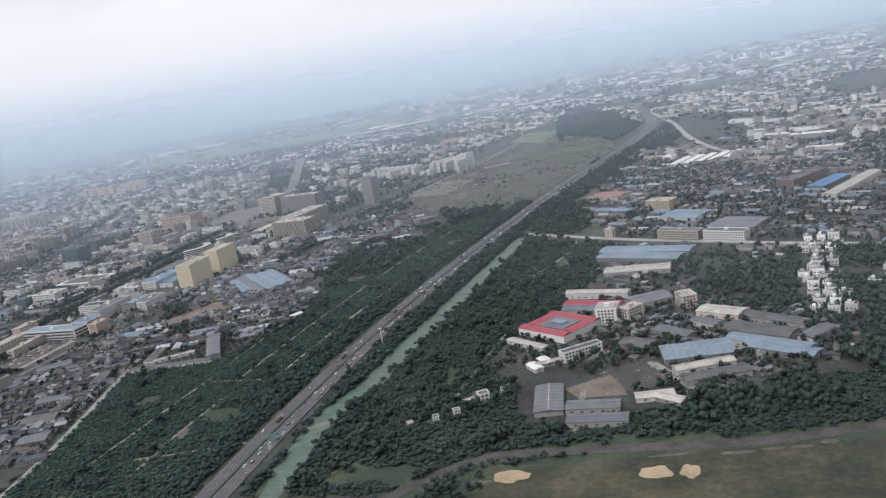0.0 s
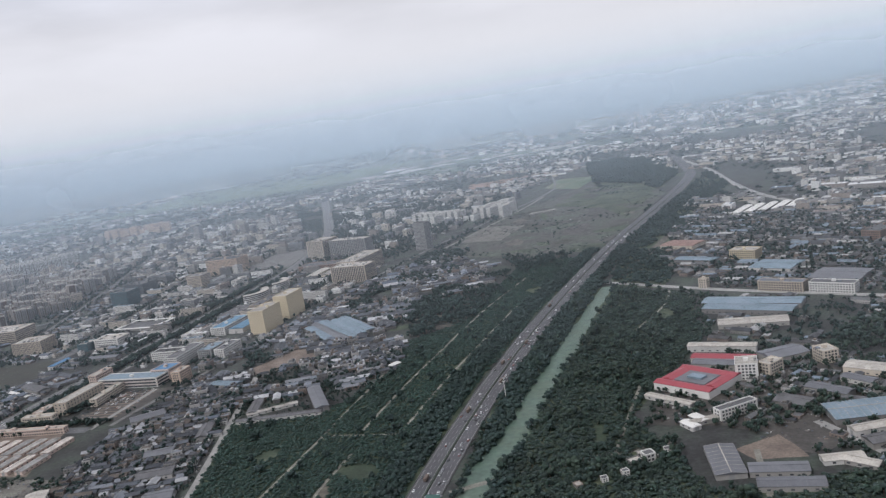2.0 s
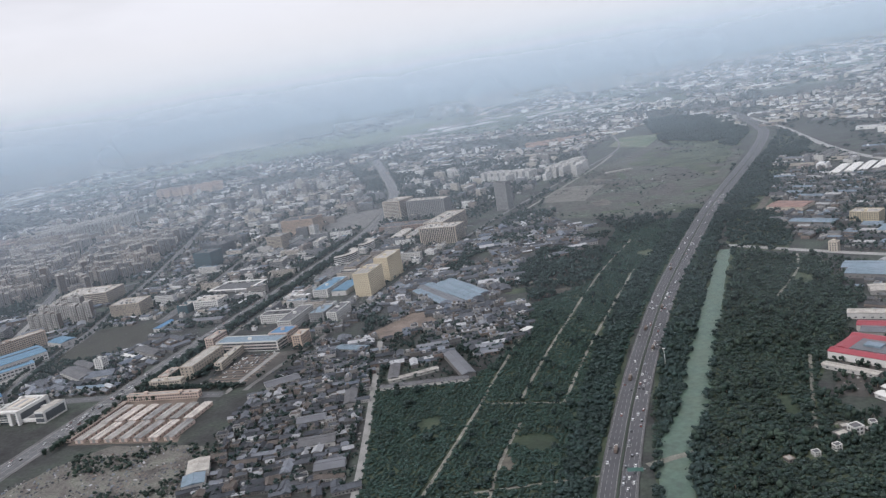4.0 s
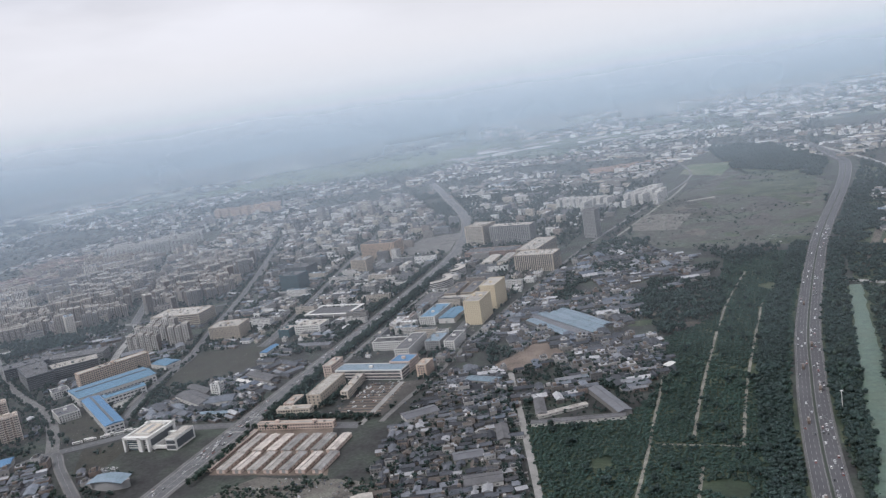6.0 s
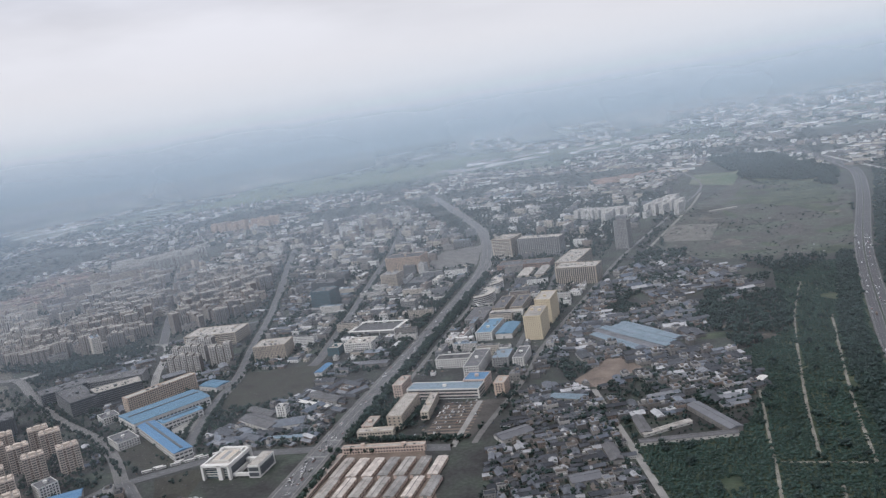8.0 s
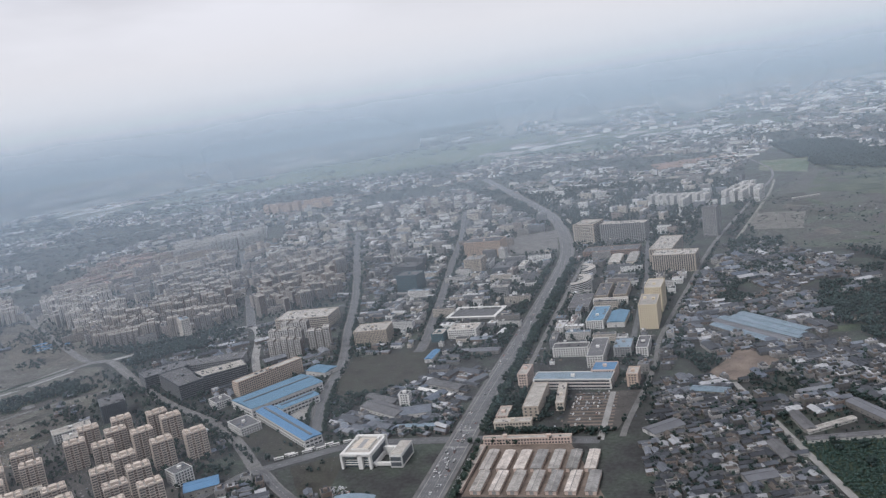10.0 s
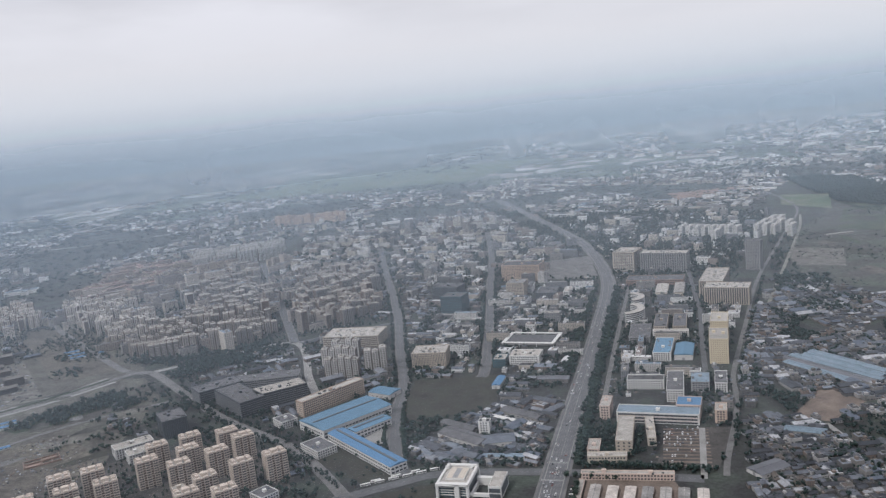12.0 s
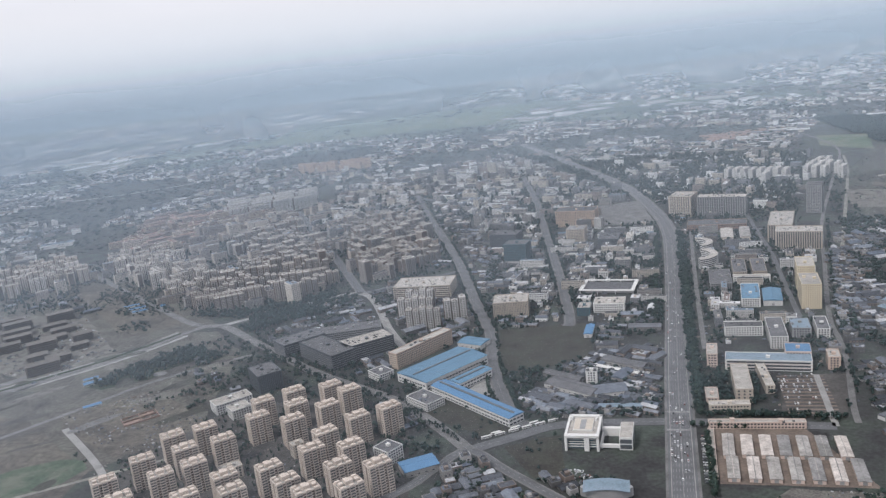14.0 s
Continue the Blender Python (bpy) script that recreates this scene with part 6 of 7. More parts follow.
def unfinished():
    """Bare concrete floors on columns."""
    ob = thing("unfinished_building", "bare brown concrete frame of an unfinished building", "building site", "unfinished buildings")
    for k in range(5):
        s = Shape()
        s.box(-26, 26, -11, 11, 3.4 * k + 2.9, 3.4 * k + 3.5)
        part("floor_slab", s, M["unfinished"], ob)
    s = Shape()
    for i in range(9):
        for y in (-10.5, -3.5, 3.5, 10.5):
            for k in range(5):
                s.box(-25.6 + i * 6.3, -24.9 + i * 6.3, y - 0.35, y + 0.35, 3.4 * k + (0 if k == 0 else 0.1), 3.4 * k + 3.1)
    part("column", s, M["brown_panel"], ob, kind="stuff")
    s = Shape()
    s.box(-23, 23, -8.5, 8.5, 0, 16.8)
    part("core_wall", s, M["brown_panel"], ob)
    return ob


first = None
for x, y in grid([(-2050, 960), (-2290, 1200), (-2100, 1190), (-1890, 1010), (-1945, 930)], 72, 44, 46, 0.1, 22):
    m = spot(x, y, 0, 0, 0, 46)
    if first is None:
        first = unfinished()
        first.matrix_basis = m
    else:
        copy_thing(first, m @ Matrix.Diagonal((random.uniform(0.6, 1.0), 1, random.uniform(0.5, 1.1), 1)))

HUTS = [shed("site_hut", "site hut with a bright blue roof", 30, 11, 4, 1, "white", "bright_blue", category="hut", group="site huts")]
for x, y, a in ((-1990, 1245, 40), (-2015, 1262, 40), (-1972, 1228, 40), (-1945, 1262, -50), (-1838, 905, 46), (-1822, 890, 46), (-1765, 812, 46)):
    claim(x, y, 32, 13, a)
    copies(HUTS, [(x, y)], a, 2, 0, 0.7, 1.1)
# foundations and rubble
ob = thing("foundation", "reddish brick foundations on bare earth", "building site")
for x, y, w, d, h in ((0, 0, 46, 1, 2.4), (0, 13, 46, 1, 2.8), (0, 26, 40, 1, 2.2), (-22, 13, 1, 26, 2.6), (0, 13, 1, 26, 2.6), (12, 13, 1, 26, 2), (22, 13, 1, 26, 2.6), (-11, 6, 20, 10, 0.9), (10, 18, 18, 9, 1.2)):
    s = Shape()
    s.box(x - w / 2, x + w / 2, y - d / 2, y + d / 2, 0, h)
    part("foundation_wall", s, M["brick_wall"], ob)
put(ob, -1655, 768, 46)
LUMPS = []
for k in range(6):
    s = Shape()
    s.prism([(random.uniform(0.6, 1.2) * math.cos(a), random.uniform(0.6, 1.2) * math.sin(a)) for a in (0.2, 1.3, 2.6, 3.9, 5.2)], 0, random.uniform(0.5, 0.9), taper=0.55, mi=k % 2)
    LUMPS.append(s)


def heap(name, poly, step, keep, size, label, check=False):
    rows = [(x, y, 0, random.uniform(0, 6.28), random.uniform(0.4, 2.2) * size, random.uniform(0.4, 1.6) * size, random.uniform(0.4, 1.5) * size, random.randrange(6)) for x, y in grid(poly, step, step, 30, 0.5, 1, keep, thin=(0.03, -0.1), check=check)]
    scatter(name, LUMPS, rows, [M["village_wall"], M["village_roof"]], label, "rubble")


heap("rubble", [(-960, 540), (-925, 600), (-884, 650), (-782, 646), (-737, 632), (-735, 540)], 4.5, 0.8, 1.3, "heaps of demolition rubble")
heap("site_clutter", [(-1760, 744), (-1786, 776), (-1706, 868), (-1666, 849), (-1568, 773), (-1574, 705), (-1632, 675)], 6, 0.6, 1.5, "stacked material on a building site")
heap("site_clutter", [(-2034, 933), (-2302, 1226), (-2086, 1211), (-1858, 1001), (-1929, 889)], 9, 0.6, 2.5, "building material on muddy ground")
heap("site_clutter", [(-1600, 800), (-1640, 660), (-1560, 480), (-1260, 480), (-1240, 600), (-1290, 770), (-1400, 850)], 9, 0.35, 1.2, "small huts and material between towers")
heap("yard_clutter", [(-175, 700), (-140, 850), (-60, 880), (30, 830), (130, 780), (150, 700), (60, 645), (-20, 600), (-110, 690)], 6, 0.5, 1.2, "stacked goods in factory yards")
heap("field_rubble", [(-597, 1649), (-500, 2050), (-300, 2000), (-240, 1620), (-292, 1545), (-393, 1546)], 10, 0.2, 1.4, "rubble and huts on a bare field")
heap("village_clutter", VILLAGE + [(-600, 640)], 5, 0.6, 1.3, "huts, stacks and clutter in village yards", True)
heap("town_clutter", [(-1240, 790), (-1360, 1700), (-730, 1680), (-790, 800)], 9, 0.6, 1.8, "small huts and clutter in yards", True)

# apartment districts
def apartment(w, d, floors, stepped, wall="apt_wall", label="beige apartment slab with rows of balconies"):
    ob = thing("apartment_block", label, "apartment block", "apartment districts")
    fh = 3.0
    h = floors * fh
    n = max(2, int(w / 11))
    s, r, g = Shape(), Shape(), Shape()
    for i in range(n):
        x0, x1 = -w / 2 + w * i / n, -w / 2 + w * (i + 1) / n
        top = h - (3.0 * ((i * 7 + stepped) % 3) if stepped else 0)
        s.box(x0 + 1.1, x1 - 1.1, -d / 2, d / 2, -0.3, top)
        # Set back between units; its dark brown paints shade into the gaps.
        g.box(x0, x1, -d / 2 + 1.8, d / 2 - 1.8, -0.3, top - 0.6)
        r.box(x0 + 0.8, x1 - 0.8, -d / 2 + 0.3, d / 2 - 0.3, top + 0.01, top + 0.35)
        r.box((x0 + x1) / 2 - 2, (x0 + x1) / 2 + 2, -2, 2, top + 0.3, top + 3)
    part("wall", s, M[wall], ob)
    part("recess_wall", g, M["brown_panel"], ob, "recessed stair walls, brown with gap shade painted in")
    part("roof", r, M["roof_pale"], ob)
    s = Shape()
    s.windows(w, d, floors - 1, fh, pitch=w / n / 3, ww=w / n / 3 * 0.62, wh=1.7)
    part("window", s, M["curtained"], ob, kind="stuff")
    s = Shape()
    for i in range(n):
        xm = -w / 2 + w * (i + 0.5) / n
        for k in range(1, floors - 1):
            s.box(xm - 3, xm + 3, -d / 2 - 1.2, -d / 2, k * fh - 0.1, k * fh + 0.9)
    part("balcony", s, M[wall], ob, kind="stuff")
    return ob


for label, w, d, floors, x, y, turn in (("pale apartment slab with balcony rows", 56, 15, 12, -1363, 1105, 10), ("pale apartment slab facing a road", 38, 16, 12, -1322, 1150, 18), ("pale apartment slab behind another", 60, 15, 11, -1395, 1170, 10), ("cream apartment block near a shopping hall", 50, 16, 11, -1400, 1215, 5)):
    put(apartment(w, d, floors, 1, "pale_apt", label), x, y, turn)
SLABS = [apartment(26, 17, 12, 0), apartment(46, 13, 10, 1), apartment(34, 15, 11, 2), apartment(56, 13, 9, 0), apartment(24, 16, 13, 0), apartment(40, 14, 10, 1)]
LIGHT_SLABS = [apartment(34, 15, 11, 0, "apt_light", "cream apartment slab round a court"), apartment(52, 13, 10, 1, "apt_light", "long cream apartment slab with balconies"), apartment(26, 16, 12, 0, "apt_light", "cream apartment tower with pale roof")]
copies(LIGHT_SLABS, grid([(-2110, 1395), (-1925, 1258), (-1895, 1310), (-1930, 1420), (-2060, 1560), (-2190, 1670), (-2330, 1600)], 44, 34, 46, 0.08, 9), 46, 2, 0.3, 0.85, 1.15)
for poly, turn in (([(-1890, 1265), (-1830, 1205), (-1725, 1222), (-1650, 1290), (-1625, 1380), (-1700, 1500), (-1850, 1510), (-1900, 1430)], 30), ([(-2058, 1840), (-1902, 1935), (-1680, 1540), (-1860, 1530), (-1990, 1620)], 46),
                   ([(-2374, 1304), (-2260, 1456), (-2404, 1643), (-2600, 1450)], 46), ([(-1829, 1918), (-1612, 1933), (-1432, 1477), (-1555, 1337)], 50)):
    copies(LIGHT_SLABS if poly[0][0] < -2300 else SLABS, grid(poly, 48, 30, turn, 0.1, 9, keep=0.97), turn, 3, 0.14, 0.85, 1.15)
stuff("red_houses", LOW[:4] + MID[3:4], grid([(-2430, 1780), (-2250, 1720), (-2060, 1850), (-2040, 1950), (-2230, 2150), (-2560, 2180)], 24, 17, 46, 0.15, 6), 46, "dense town houses with reddish tiled roofs", "houses", [M["slab_wall"], M["red_tile"], M["glass"]], flip=0.1, lo=0.9, hi=1.4)
APTMATS = [M["slab_wall"], M["works_roof"], M["glass"]]
stuff("apartment_blocks", MID[:4] + TALL[:1], grid([(-2374, 1304), (-2344, 1609), (-2169, 1743), (-1902, 1935), (-1612, 1933), (-1432, 1477), (-1555, 1337), (-1679, 1245), (-1813, 1192), (-2099, 1395)], 30, 26, 46, 0.2, 9, keep=0.3), 46, "older apartment slabs between newer ones", "apartment blocks", APTMATS, flip=0.15, lo=0.7, hi=1.2)
copies([apartment(60, 14, 13, 0, "white", "long white apartment slab in a row")], grid([(-2198, 2039), (-1984, 2217), (-2091, 2400), (-2341, 2200)], 72, 44, 42, 0.05, 15), 42, 1, 0.0, 0.95, 1.05)
WHITE_ROWS = [block("apartment_row", "long white apartment row among many", 12, 44, 9, "white", "roof_pale", fh=3.1, category="apartment block", group="white apartment rows", pane="curtained")]
copies(WHITE_ROWS, grid([(-850, 2200), (-690, 2130), (-655, 2200), (-815, 2275)], 21, 62, -23, 0.02, 6), -23, 0.5, 0, 0.95, 1.05)
copies(WHITE_ROWS, grid([(-665, 2160), (-550, 2110), (-455, 2330), (-570, 2380)], 21, 62, -23, 0.02, 6), -23, 0.5, 0, 0.95, 1.05)
stuff("apartment_blocks", TALL[:2] + MID[:2], grid([(-2169, 1743), (-1902, 1935), (-1924, 2160), (-2260, 2017)], 44, 30, 46, 0.2, 12), 46, "dense hazy apartment slabs", "apartment blocks", APTMATS, flip=0.1)
stuff("town_blocks", MID + LOW[2:4], grid([(-1902, 1935), (-2043, 2463), (-1550, 2970), (-1008, 1973), (-1008, 1730), (-1360, 1720), (-1578, 1925)], 36, 28, -10, 0.25, 10, keep=0.95), -10, "hazy mixed town blocks", "buildings", lo=0.6, hi=1.1)
stuff("tower_blocks", TALL, grid([(-2420, 2960), (-2143, 2940), (-2120, 3010), (-2400, 3040)], 45, 30, 0, 0.1, 10), 0, "row of tall hazy tan towers", "towers", [M["orange"], M["roof"], M["glass"]], flip=0)
stuff("tower_blocks", TALL, grid([(-1700, 2500), (-1350, 2350), (-1300, 2450), (-1600, 2700)], 70, 60, -10, 0.3, 10, keep=0.5), -10, "scattered tall hazy towers", "towers", flip=0)
stuff("town_blocks", MID[:2] + LOW, grid([(-860, 1700), (-1000, 1720), (-1080, 2200), (-1250, 2620), (-800, 2700), (-560, 2600), (-580, 2380), (-690, 1900)], 34, 26, -20, 0.25, 10, keep=0.8, mark=False), -20, "hazy mixed town blocks and houses", "buildings", lo=0.6, hi=1.0)
stuff("red_houses", LOW[:2], grid([(-820, 2980), (-560, 3080), (-540, 3250), (-850, 3150)], 17, 13, -15, 0.1, 5), -15, "rows of red-brown houses", "houses", [M["brick_wall"], M["brick_wall"], M["glass"]], flip=0)
FARSHED = [plain(60, 22, 8, False, False), plain(90, 26, 9, False, False), plain(40, 30, 8, False, False), plain(30, 16, 14, False, False), plain(20, 14, 6, False, False), plain(16, 12, 18, False, False)]


def far_field(poly, sx, sy, turn, keep, threshold, check=True):
    """Clustered far buildings, thinned by a slow noise."""
    return [(x, y) for x, y in grid(poly, sx, sy, turn, 0.45, 6, keep, check=check) if noise.noise((x * 0.0022, y * 0.0022, 1.7)) > threshold]


stuff("far_buildings", FARSHED, far_field([(300, 1500), (-80, 1900), (-10, 2500), (-300, 3600), (-200, 4300), (1600, 4100), (2400, 3000), (900, 1200)], 48, 32, -25, 0.85, -0.25), -25, "far hazy roofs of an outer town", "buildings", lo=0.5, hi=1.2)
stuff("far_buildings", FARSHED, far_field([(-600, 2750), (-1200, 2700), (-1650, 3200), (-1900, 4100), (-900, 4300), (-250, 4300), (-350, 3500)], 46, 32, -15, 0.8, -0.1), -15, "far hazy roofs beyond the fields", "buildings", lo=0.5, hi=1.2)
stuff("far_buildings", FARSHED, far_field([(-2400, 1700), (-3100, 1700), (-4200, 2300), (-4200, 3300), (-2900, 4100), (-2000, 3900), (-1600, 3100), (-2100, 2500)], 54, 36, 30, 0.75, -0.05), 30, "far hazy roofs in the distance", "buildings", lo=0.5, hi=1.2)
stuff("far_buildings", FARSHED, far_field([(-2400, 1250), (-2050, 900), (-2300, 600), (-3600, 1200), (-3400, 1900), (-2600, 1700)], 58, 38, 40, 0.6, 0.0), 40, "far hazy low buildings", "buildings", lo=0.5, hi=1.2)
stuff("far_buildings", FARSHED, far_field([(-200, 4200), (1600, 4000), (2600, 3000), (5500, 4500), (4500, 8500), (-500, 9300)], 90, 62, -10, 0.85, -0.15, False), -10, "faint roofs of distant suburbs", "buildings", lo=0.8, hi=2.0)
stuff("far_buildings", FARSHED, far_field([(-1700, 5600), (-300, 4300), (-500, 9300), (-3000, 9000)], 100, 72, -5, 0.75, 0.0, False), -5, "faint roofs near the horizon", "buildings", lo=0.8, hi=2.0)
stuff("far_buildings", FARSHED, far_field([(-4300, 2200), (-4300, 4000), (-3300, 4600), (-4300, 8200), (-7500, 6000), (-7800, 3300)], 95, 66, 20, 0.8, -0.08, False), 20, "faint roofs in the haze", "buildings", lo=0.8, hi=2.0)


# ---- trees ----
def tree_shape(lumps, leaves, seed, conical=False, trunk=True):
    """A crown of uneven leafy lumps and loose leaf tufts on a tapered trunk, one metre wide and high."""
    rnd = random.Random(seed)
    bm = bmesh.new()
    bmesh.ops.create_icosphere(bm, subdivisions=1, radius=1.0)
    ico_v, ico_f = [v.co.copy() for v in bm.verts], [[v.index for v in f.verts] for f in bm.faces]
    bm.free()
    s = Shape()
    for i in range(lumps):
        a, rr, z = rnd.uniform(0, 6.28), rnd.uniform(0.05, 0.33), rnd.uniform(0.3, 0.86)
        if conical:
            rr *= 1.2 - z
        c, size = Vector((rr * math.cos(a), rr * math.sin(a), z)), rnd.uniform(0.14, 0.25) * (6 / max(3, min(6, lumps))) ** 0.4
        k = len(s.v)
        s.v += [tuple(c + v * size * rnd.uniform(0.65, 1.2)) for v in ico_v]
        s.f += [tuple(k + j for j in f) for f in ico_f]
        s.m += [0] * len(ico_f)
    for i in range(leaves):
        d = Vector((rnd.gauss(0, 1), rnd.gauss(0, 1), rnd.gauss(0.2, 0.8))).normalized()
        p = Vector((0, 0, 0.62)) + Vector((d.x * 0.47, d.y * 0.47, d.z * 0.36)) * rnd.uniform(0.8, 1.1)
        u, w = Vector((rnd.gauss(0, 1), rnd.gauss(0, 1), rnd.gauss(0, 0.5))).normalized() * 0.075, Vector((rnd.gauss(0, 1), rnd.gauss(0, 1), rnd.gauss(0, 0.5))).normalized() * 0.075
        s.poly([tuple(p - u), tuple(p + w), tuple(p + u), tuple(p - w)])
    if trunk:
        s.prism([(0.035 * math.cos(a), 0.035 * math.sin(a)) for a in (0, 1.57, 3.14, 4.71)], 0, 0.5, mi=1, taper=0.5)
    return s


CROWNS = [tree_shape(6, 16, k) for k in range(6)]
MOUND = [tree_shape(3, 11, 100 + k, False, False) for k in range(9)]
FINE = [tree_shape(5, 14, 20 + k, True) for k in range(5)]
FARTREE = [tree_shape(2, 5, 40 + k, False, False) for k in range(5)]


def wood(name, shapes, spots, wide, tall, leaf, label, spread=0.42):
    rows = []
    for x, y in spots:
        k = random.uniform(1 - spread, 1 + spread)
        rows.append((x, y, -0.2, random.uniform(0, 6.28), wide * k, wide * k, tall * k * random.uniform(0.85, 1.15), random.randrange(len(shapes))))
    scatter(name, shapes, rows, [M[leaf], M["bark"]], label, "trees", False)


wood("plantation", MOUND, grid(WOOD_WEST, 3.7, 4.8, 86, 0.2, 0.3, 0.97, thin=(0.016, -0.5)), 6.3, 2.5, "young_leaf", "dense young plantation in long rows", 0.22)
wood("motorway_trees", MOUND, [p for p in grid([(-372, 480), (-362, 860), (-335, 1120), (-265, 1500), (-150, 2010), (-175, 2040), (-295, 1500), (-365, 1120), (-392, 860), (-398, 480)], 5.0, 5.0, 0, 0.35, 1)], 8.0, 5.2, "dark_leaf", "dark tree belt beside the motorway", 0.3)
wood("canal_trees", MOUND, grid([(-326, 480), (-320, 860), (-295, 1130), (-235, 1560), (-205, 1560), (-240, 1280), (-215, 1240), (-250, 1080), (-262, 860), (-280, 700), (-285, 480)], 5.4, 5.4, 0, 0.35, -3), 8.4, 5.6, "dark_leaf", "dark trees along a canal bank", 0.3)
wood("mixed_wood", MOUND, grid(WOOD_EAST, 4.4, 4.4, 20, 0.4, 0.5, 0.97, thin=(0.018, -0.5)), 7.4, 3.2, "leaf", "mixed green wood between canal and factories", 0.28)
wood("mixed_wood", MOUND, grid([(-20, 560), (10, 640), (70, 650), (150, 700), (160, 790), (105, 800), (110, 850), (140, 1010), (40, 940), (0, 850), (20, 830), (130, 800), (160, 1000), (330, 950), (320, 600)], 7, 7, 10, 0.4, 1, 0.93, thin=(0.018, -0.35)), 8.5, 8, "leaf", "mixed green wood round a factory")
wood("mixed_wood", CROWNS, grid([(-230, 385), (-190, 470), (-150, 505), (-120, 470), (-170, 380)], 9, 9, 10, 0.4, 1, 0.8), 9, 8, "leaf", "trees at the edge of a field")
wood("tall_trees", CROWNS, grid(WOOD_EAST, 15, 15, 40, 0.45, 1, 0.8, thin=(0.02, -0.05)), 10, 9.5, "leaf", "taller broad trees over the wood")
wood("tall_trees", CROWNS, grid(WOOD_WEST, 19, 19, 40, 0.45, 1, 0.8, thin=(0.02, 0.0)), 8.5, 7.5, "dark_leaf", "taller dark trees over the plantation")
wood("track_trees", CROWNS, grid([(-240, 430), (-205, 495), (-160, 532), (-93, 549), (41, 552), (121, 569), (300, 602), (300, 570), (121, 540), (-93, 522), (-160, 505), (-190, 430)], 6.5, 6.5, 0, 0.4, 0.3, 0.85, thin=(0.03, -0.25)), 7, 4.5, "dark_leaf", "dark bushes along a track")
wood("court_trees", CROWNS, grid([(-936, 828), (-936, 908), (-921, 908), (-921, 828)], 6, 6, 0, 0.3, 0, 0.95, check=False), 7, 7, "dark_leaf", "dark trees in a courtyard")
wood("court_trees", CROWNS, grid([(-899, 828), (-899, 908), (-888, 908), (-888, 828)], 6, 6, 0, 0.3, 0, 0.95, check=False), 7, 7, "dark_leaf", "dark trees between two wings")
wood("hedge_trees", CROWNS, grid([(-950, 793), (-950, 806), (-806, 804), (-806, 790)], 6, 6, 0, 0.3, -2, 0.95, check=False), 7, 6.5, "dark_leaf", "dense dark tree row along a street")
wood("boulevard_trees", CROWNS, grid([(-965, 812), (-965, 1660), (-952, 1660), (-952, 812)], 5.2, 5.2, 0, 0.3, 0, 0.97, check=False), 8.5, 8, "dark_leaf", "dense dark trees along the boulevard")
wood("boulevard_trees", CROWNS, grid([(-1012, 1120), (-1012, 1660), (-1003, 1660), (-1003, 1120)], 6.5, 6.5, 0, 0.3, 0, 0.9, check=False), 7, 7, "dark_leaf", "dark trees on the far footway of the boulevard")
wood("scrub", FARTREE, grid([(-597, 1649), (-542, 2193), (-340, 2703), (-190, 2500), (-120, 2250), (-240, 1620), (-292, 1545), (-393, 1546)], 14, 14, 0, 0.45, 0, 0.6, thin=(0.012, 0.1), check=False), 8, 3.5, "dark_leaf", "low scrub on a bare field")
wood("far_wood", CROWNS, grid([(-346, 2732), (-420, 3500), (-180, 3330), (-90, 3000), (-75, 2640), (-140, 2330), (-240, 2230), (-330, 2500)], 10, 10, 0, 0.5, 1), 15, 9, "dark_leaf", "dark wood inside the motorway bend")
wood("verge_trees", CROWNS, grid(NORTH_GREEN, 7, 7, 0, 0.45, 1, 0.95, thin=(0.012, -0.35)), 9, 6, "dark_leaf", "trees and bushes on a green verge")
wood("verge_trees", CROWNS, grid([(-120, 930), (-116, 1150), (-60, 1120), (-88, 1040), (-98, 950)], 8, 8, 0, 0.45, 1, 0.85), 7, 6, "leaf", "trees beside a blue-roofed hall")
wood("verge_trees", CROWNS, grid([(-75, 880), (20, 900), (130, 1030), (30, 1080), (-30, 1010)], 11, 11, 0, 0.45, 1, 0.7), 8, 7, "dark_leaf", "trees between low sheds")
wood("bank_trees", FARTREE, grid([(-215, 1600), (-85, 2160), (0, 2540), (40, 2300), (-60, 1950), (-130, 1600)], 12, 12, 0, 0.4, 2, 0.8), 13, 10, "dark_leaf", "dark bushes along the motorway bank")
wood("strip_trees", CROWNS, grid([(-1830, 878), (-1745, 1035), (-1660, 985), (-1700, 930), (-1792, 868)], 8, 8, 0, 0.35, 2), 10, 10, "dark_leaf", "dark strip of trees between roads")
wood("strip_trees", CROWNS, grid([(-1835, 1185), (-1680, 1160), (-1556, 1248), (-1606, 1305), (-1640, 1262), (-1720, 1212), (-1822, 1200)], 8, 8, 0, 0.35, 1.5), 9, 9, "dark_leaf", "dark belt of trees before apartment blocks")
wood("strip_trees", CROWNS, grid([(-1689, 1071), (-1700, 1170), (-1608, 1250), (-1529, 1280), (-1549, 1203)], 9, 9, 0, 0.35, 2), 10, 10, "dark_leaf", "dark trees beside apartment blocks")
wood("strip_trees", CROWNS, grid([(-560, 1150), (-521, 1345), (-409, 1310), (-420, 1130), (-490, 1040)], 8, 8, 0, 0.4, 4, 0.8), 10, 9, "dark_leaf", "dark trees among sheds")
wood("lot_trees", CROWNS, grid([(-404, 1620), (-304, 1502), (-391, 1400), (-450, 1560)], 9, 9, 0, 0.4, 3, 0.7), 10, 9, "dark_leaf", "dark trees beside a bare field")
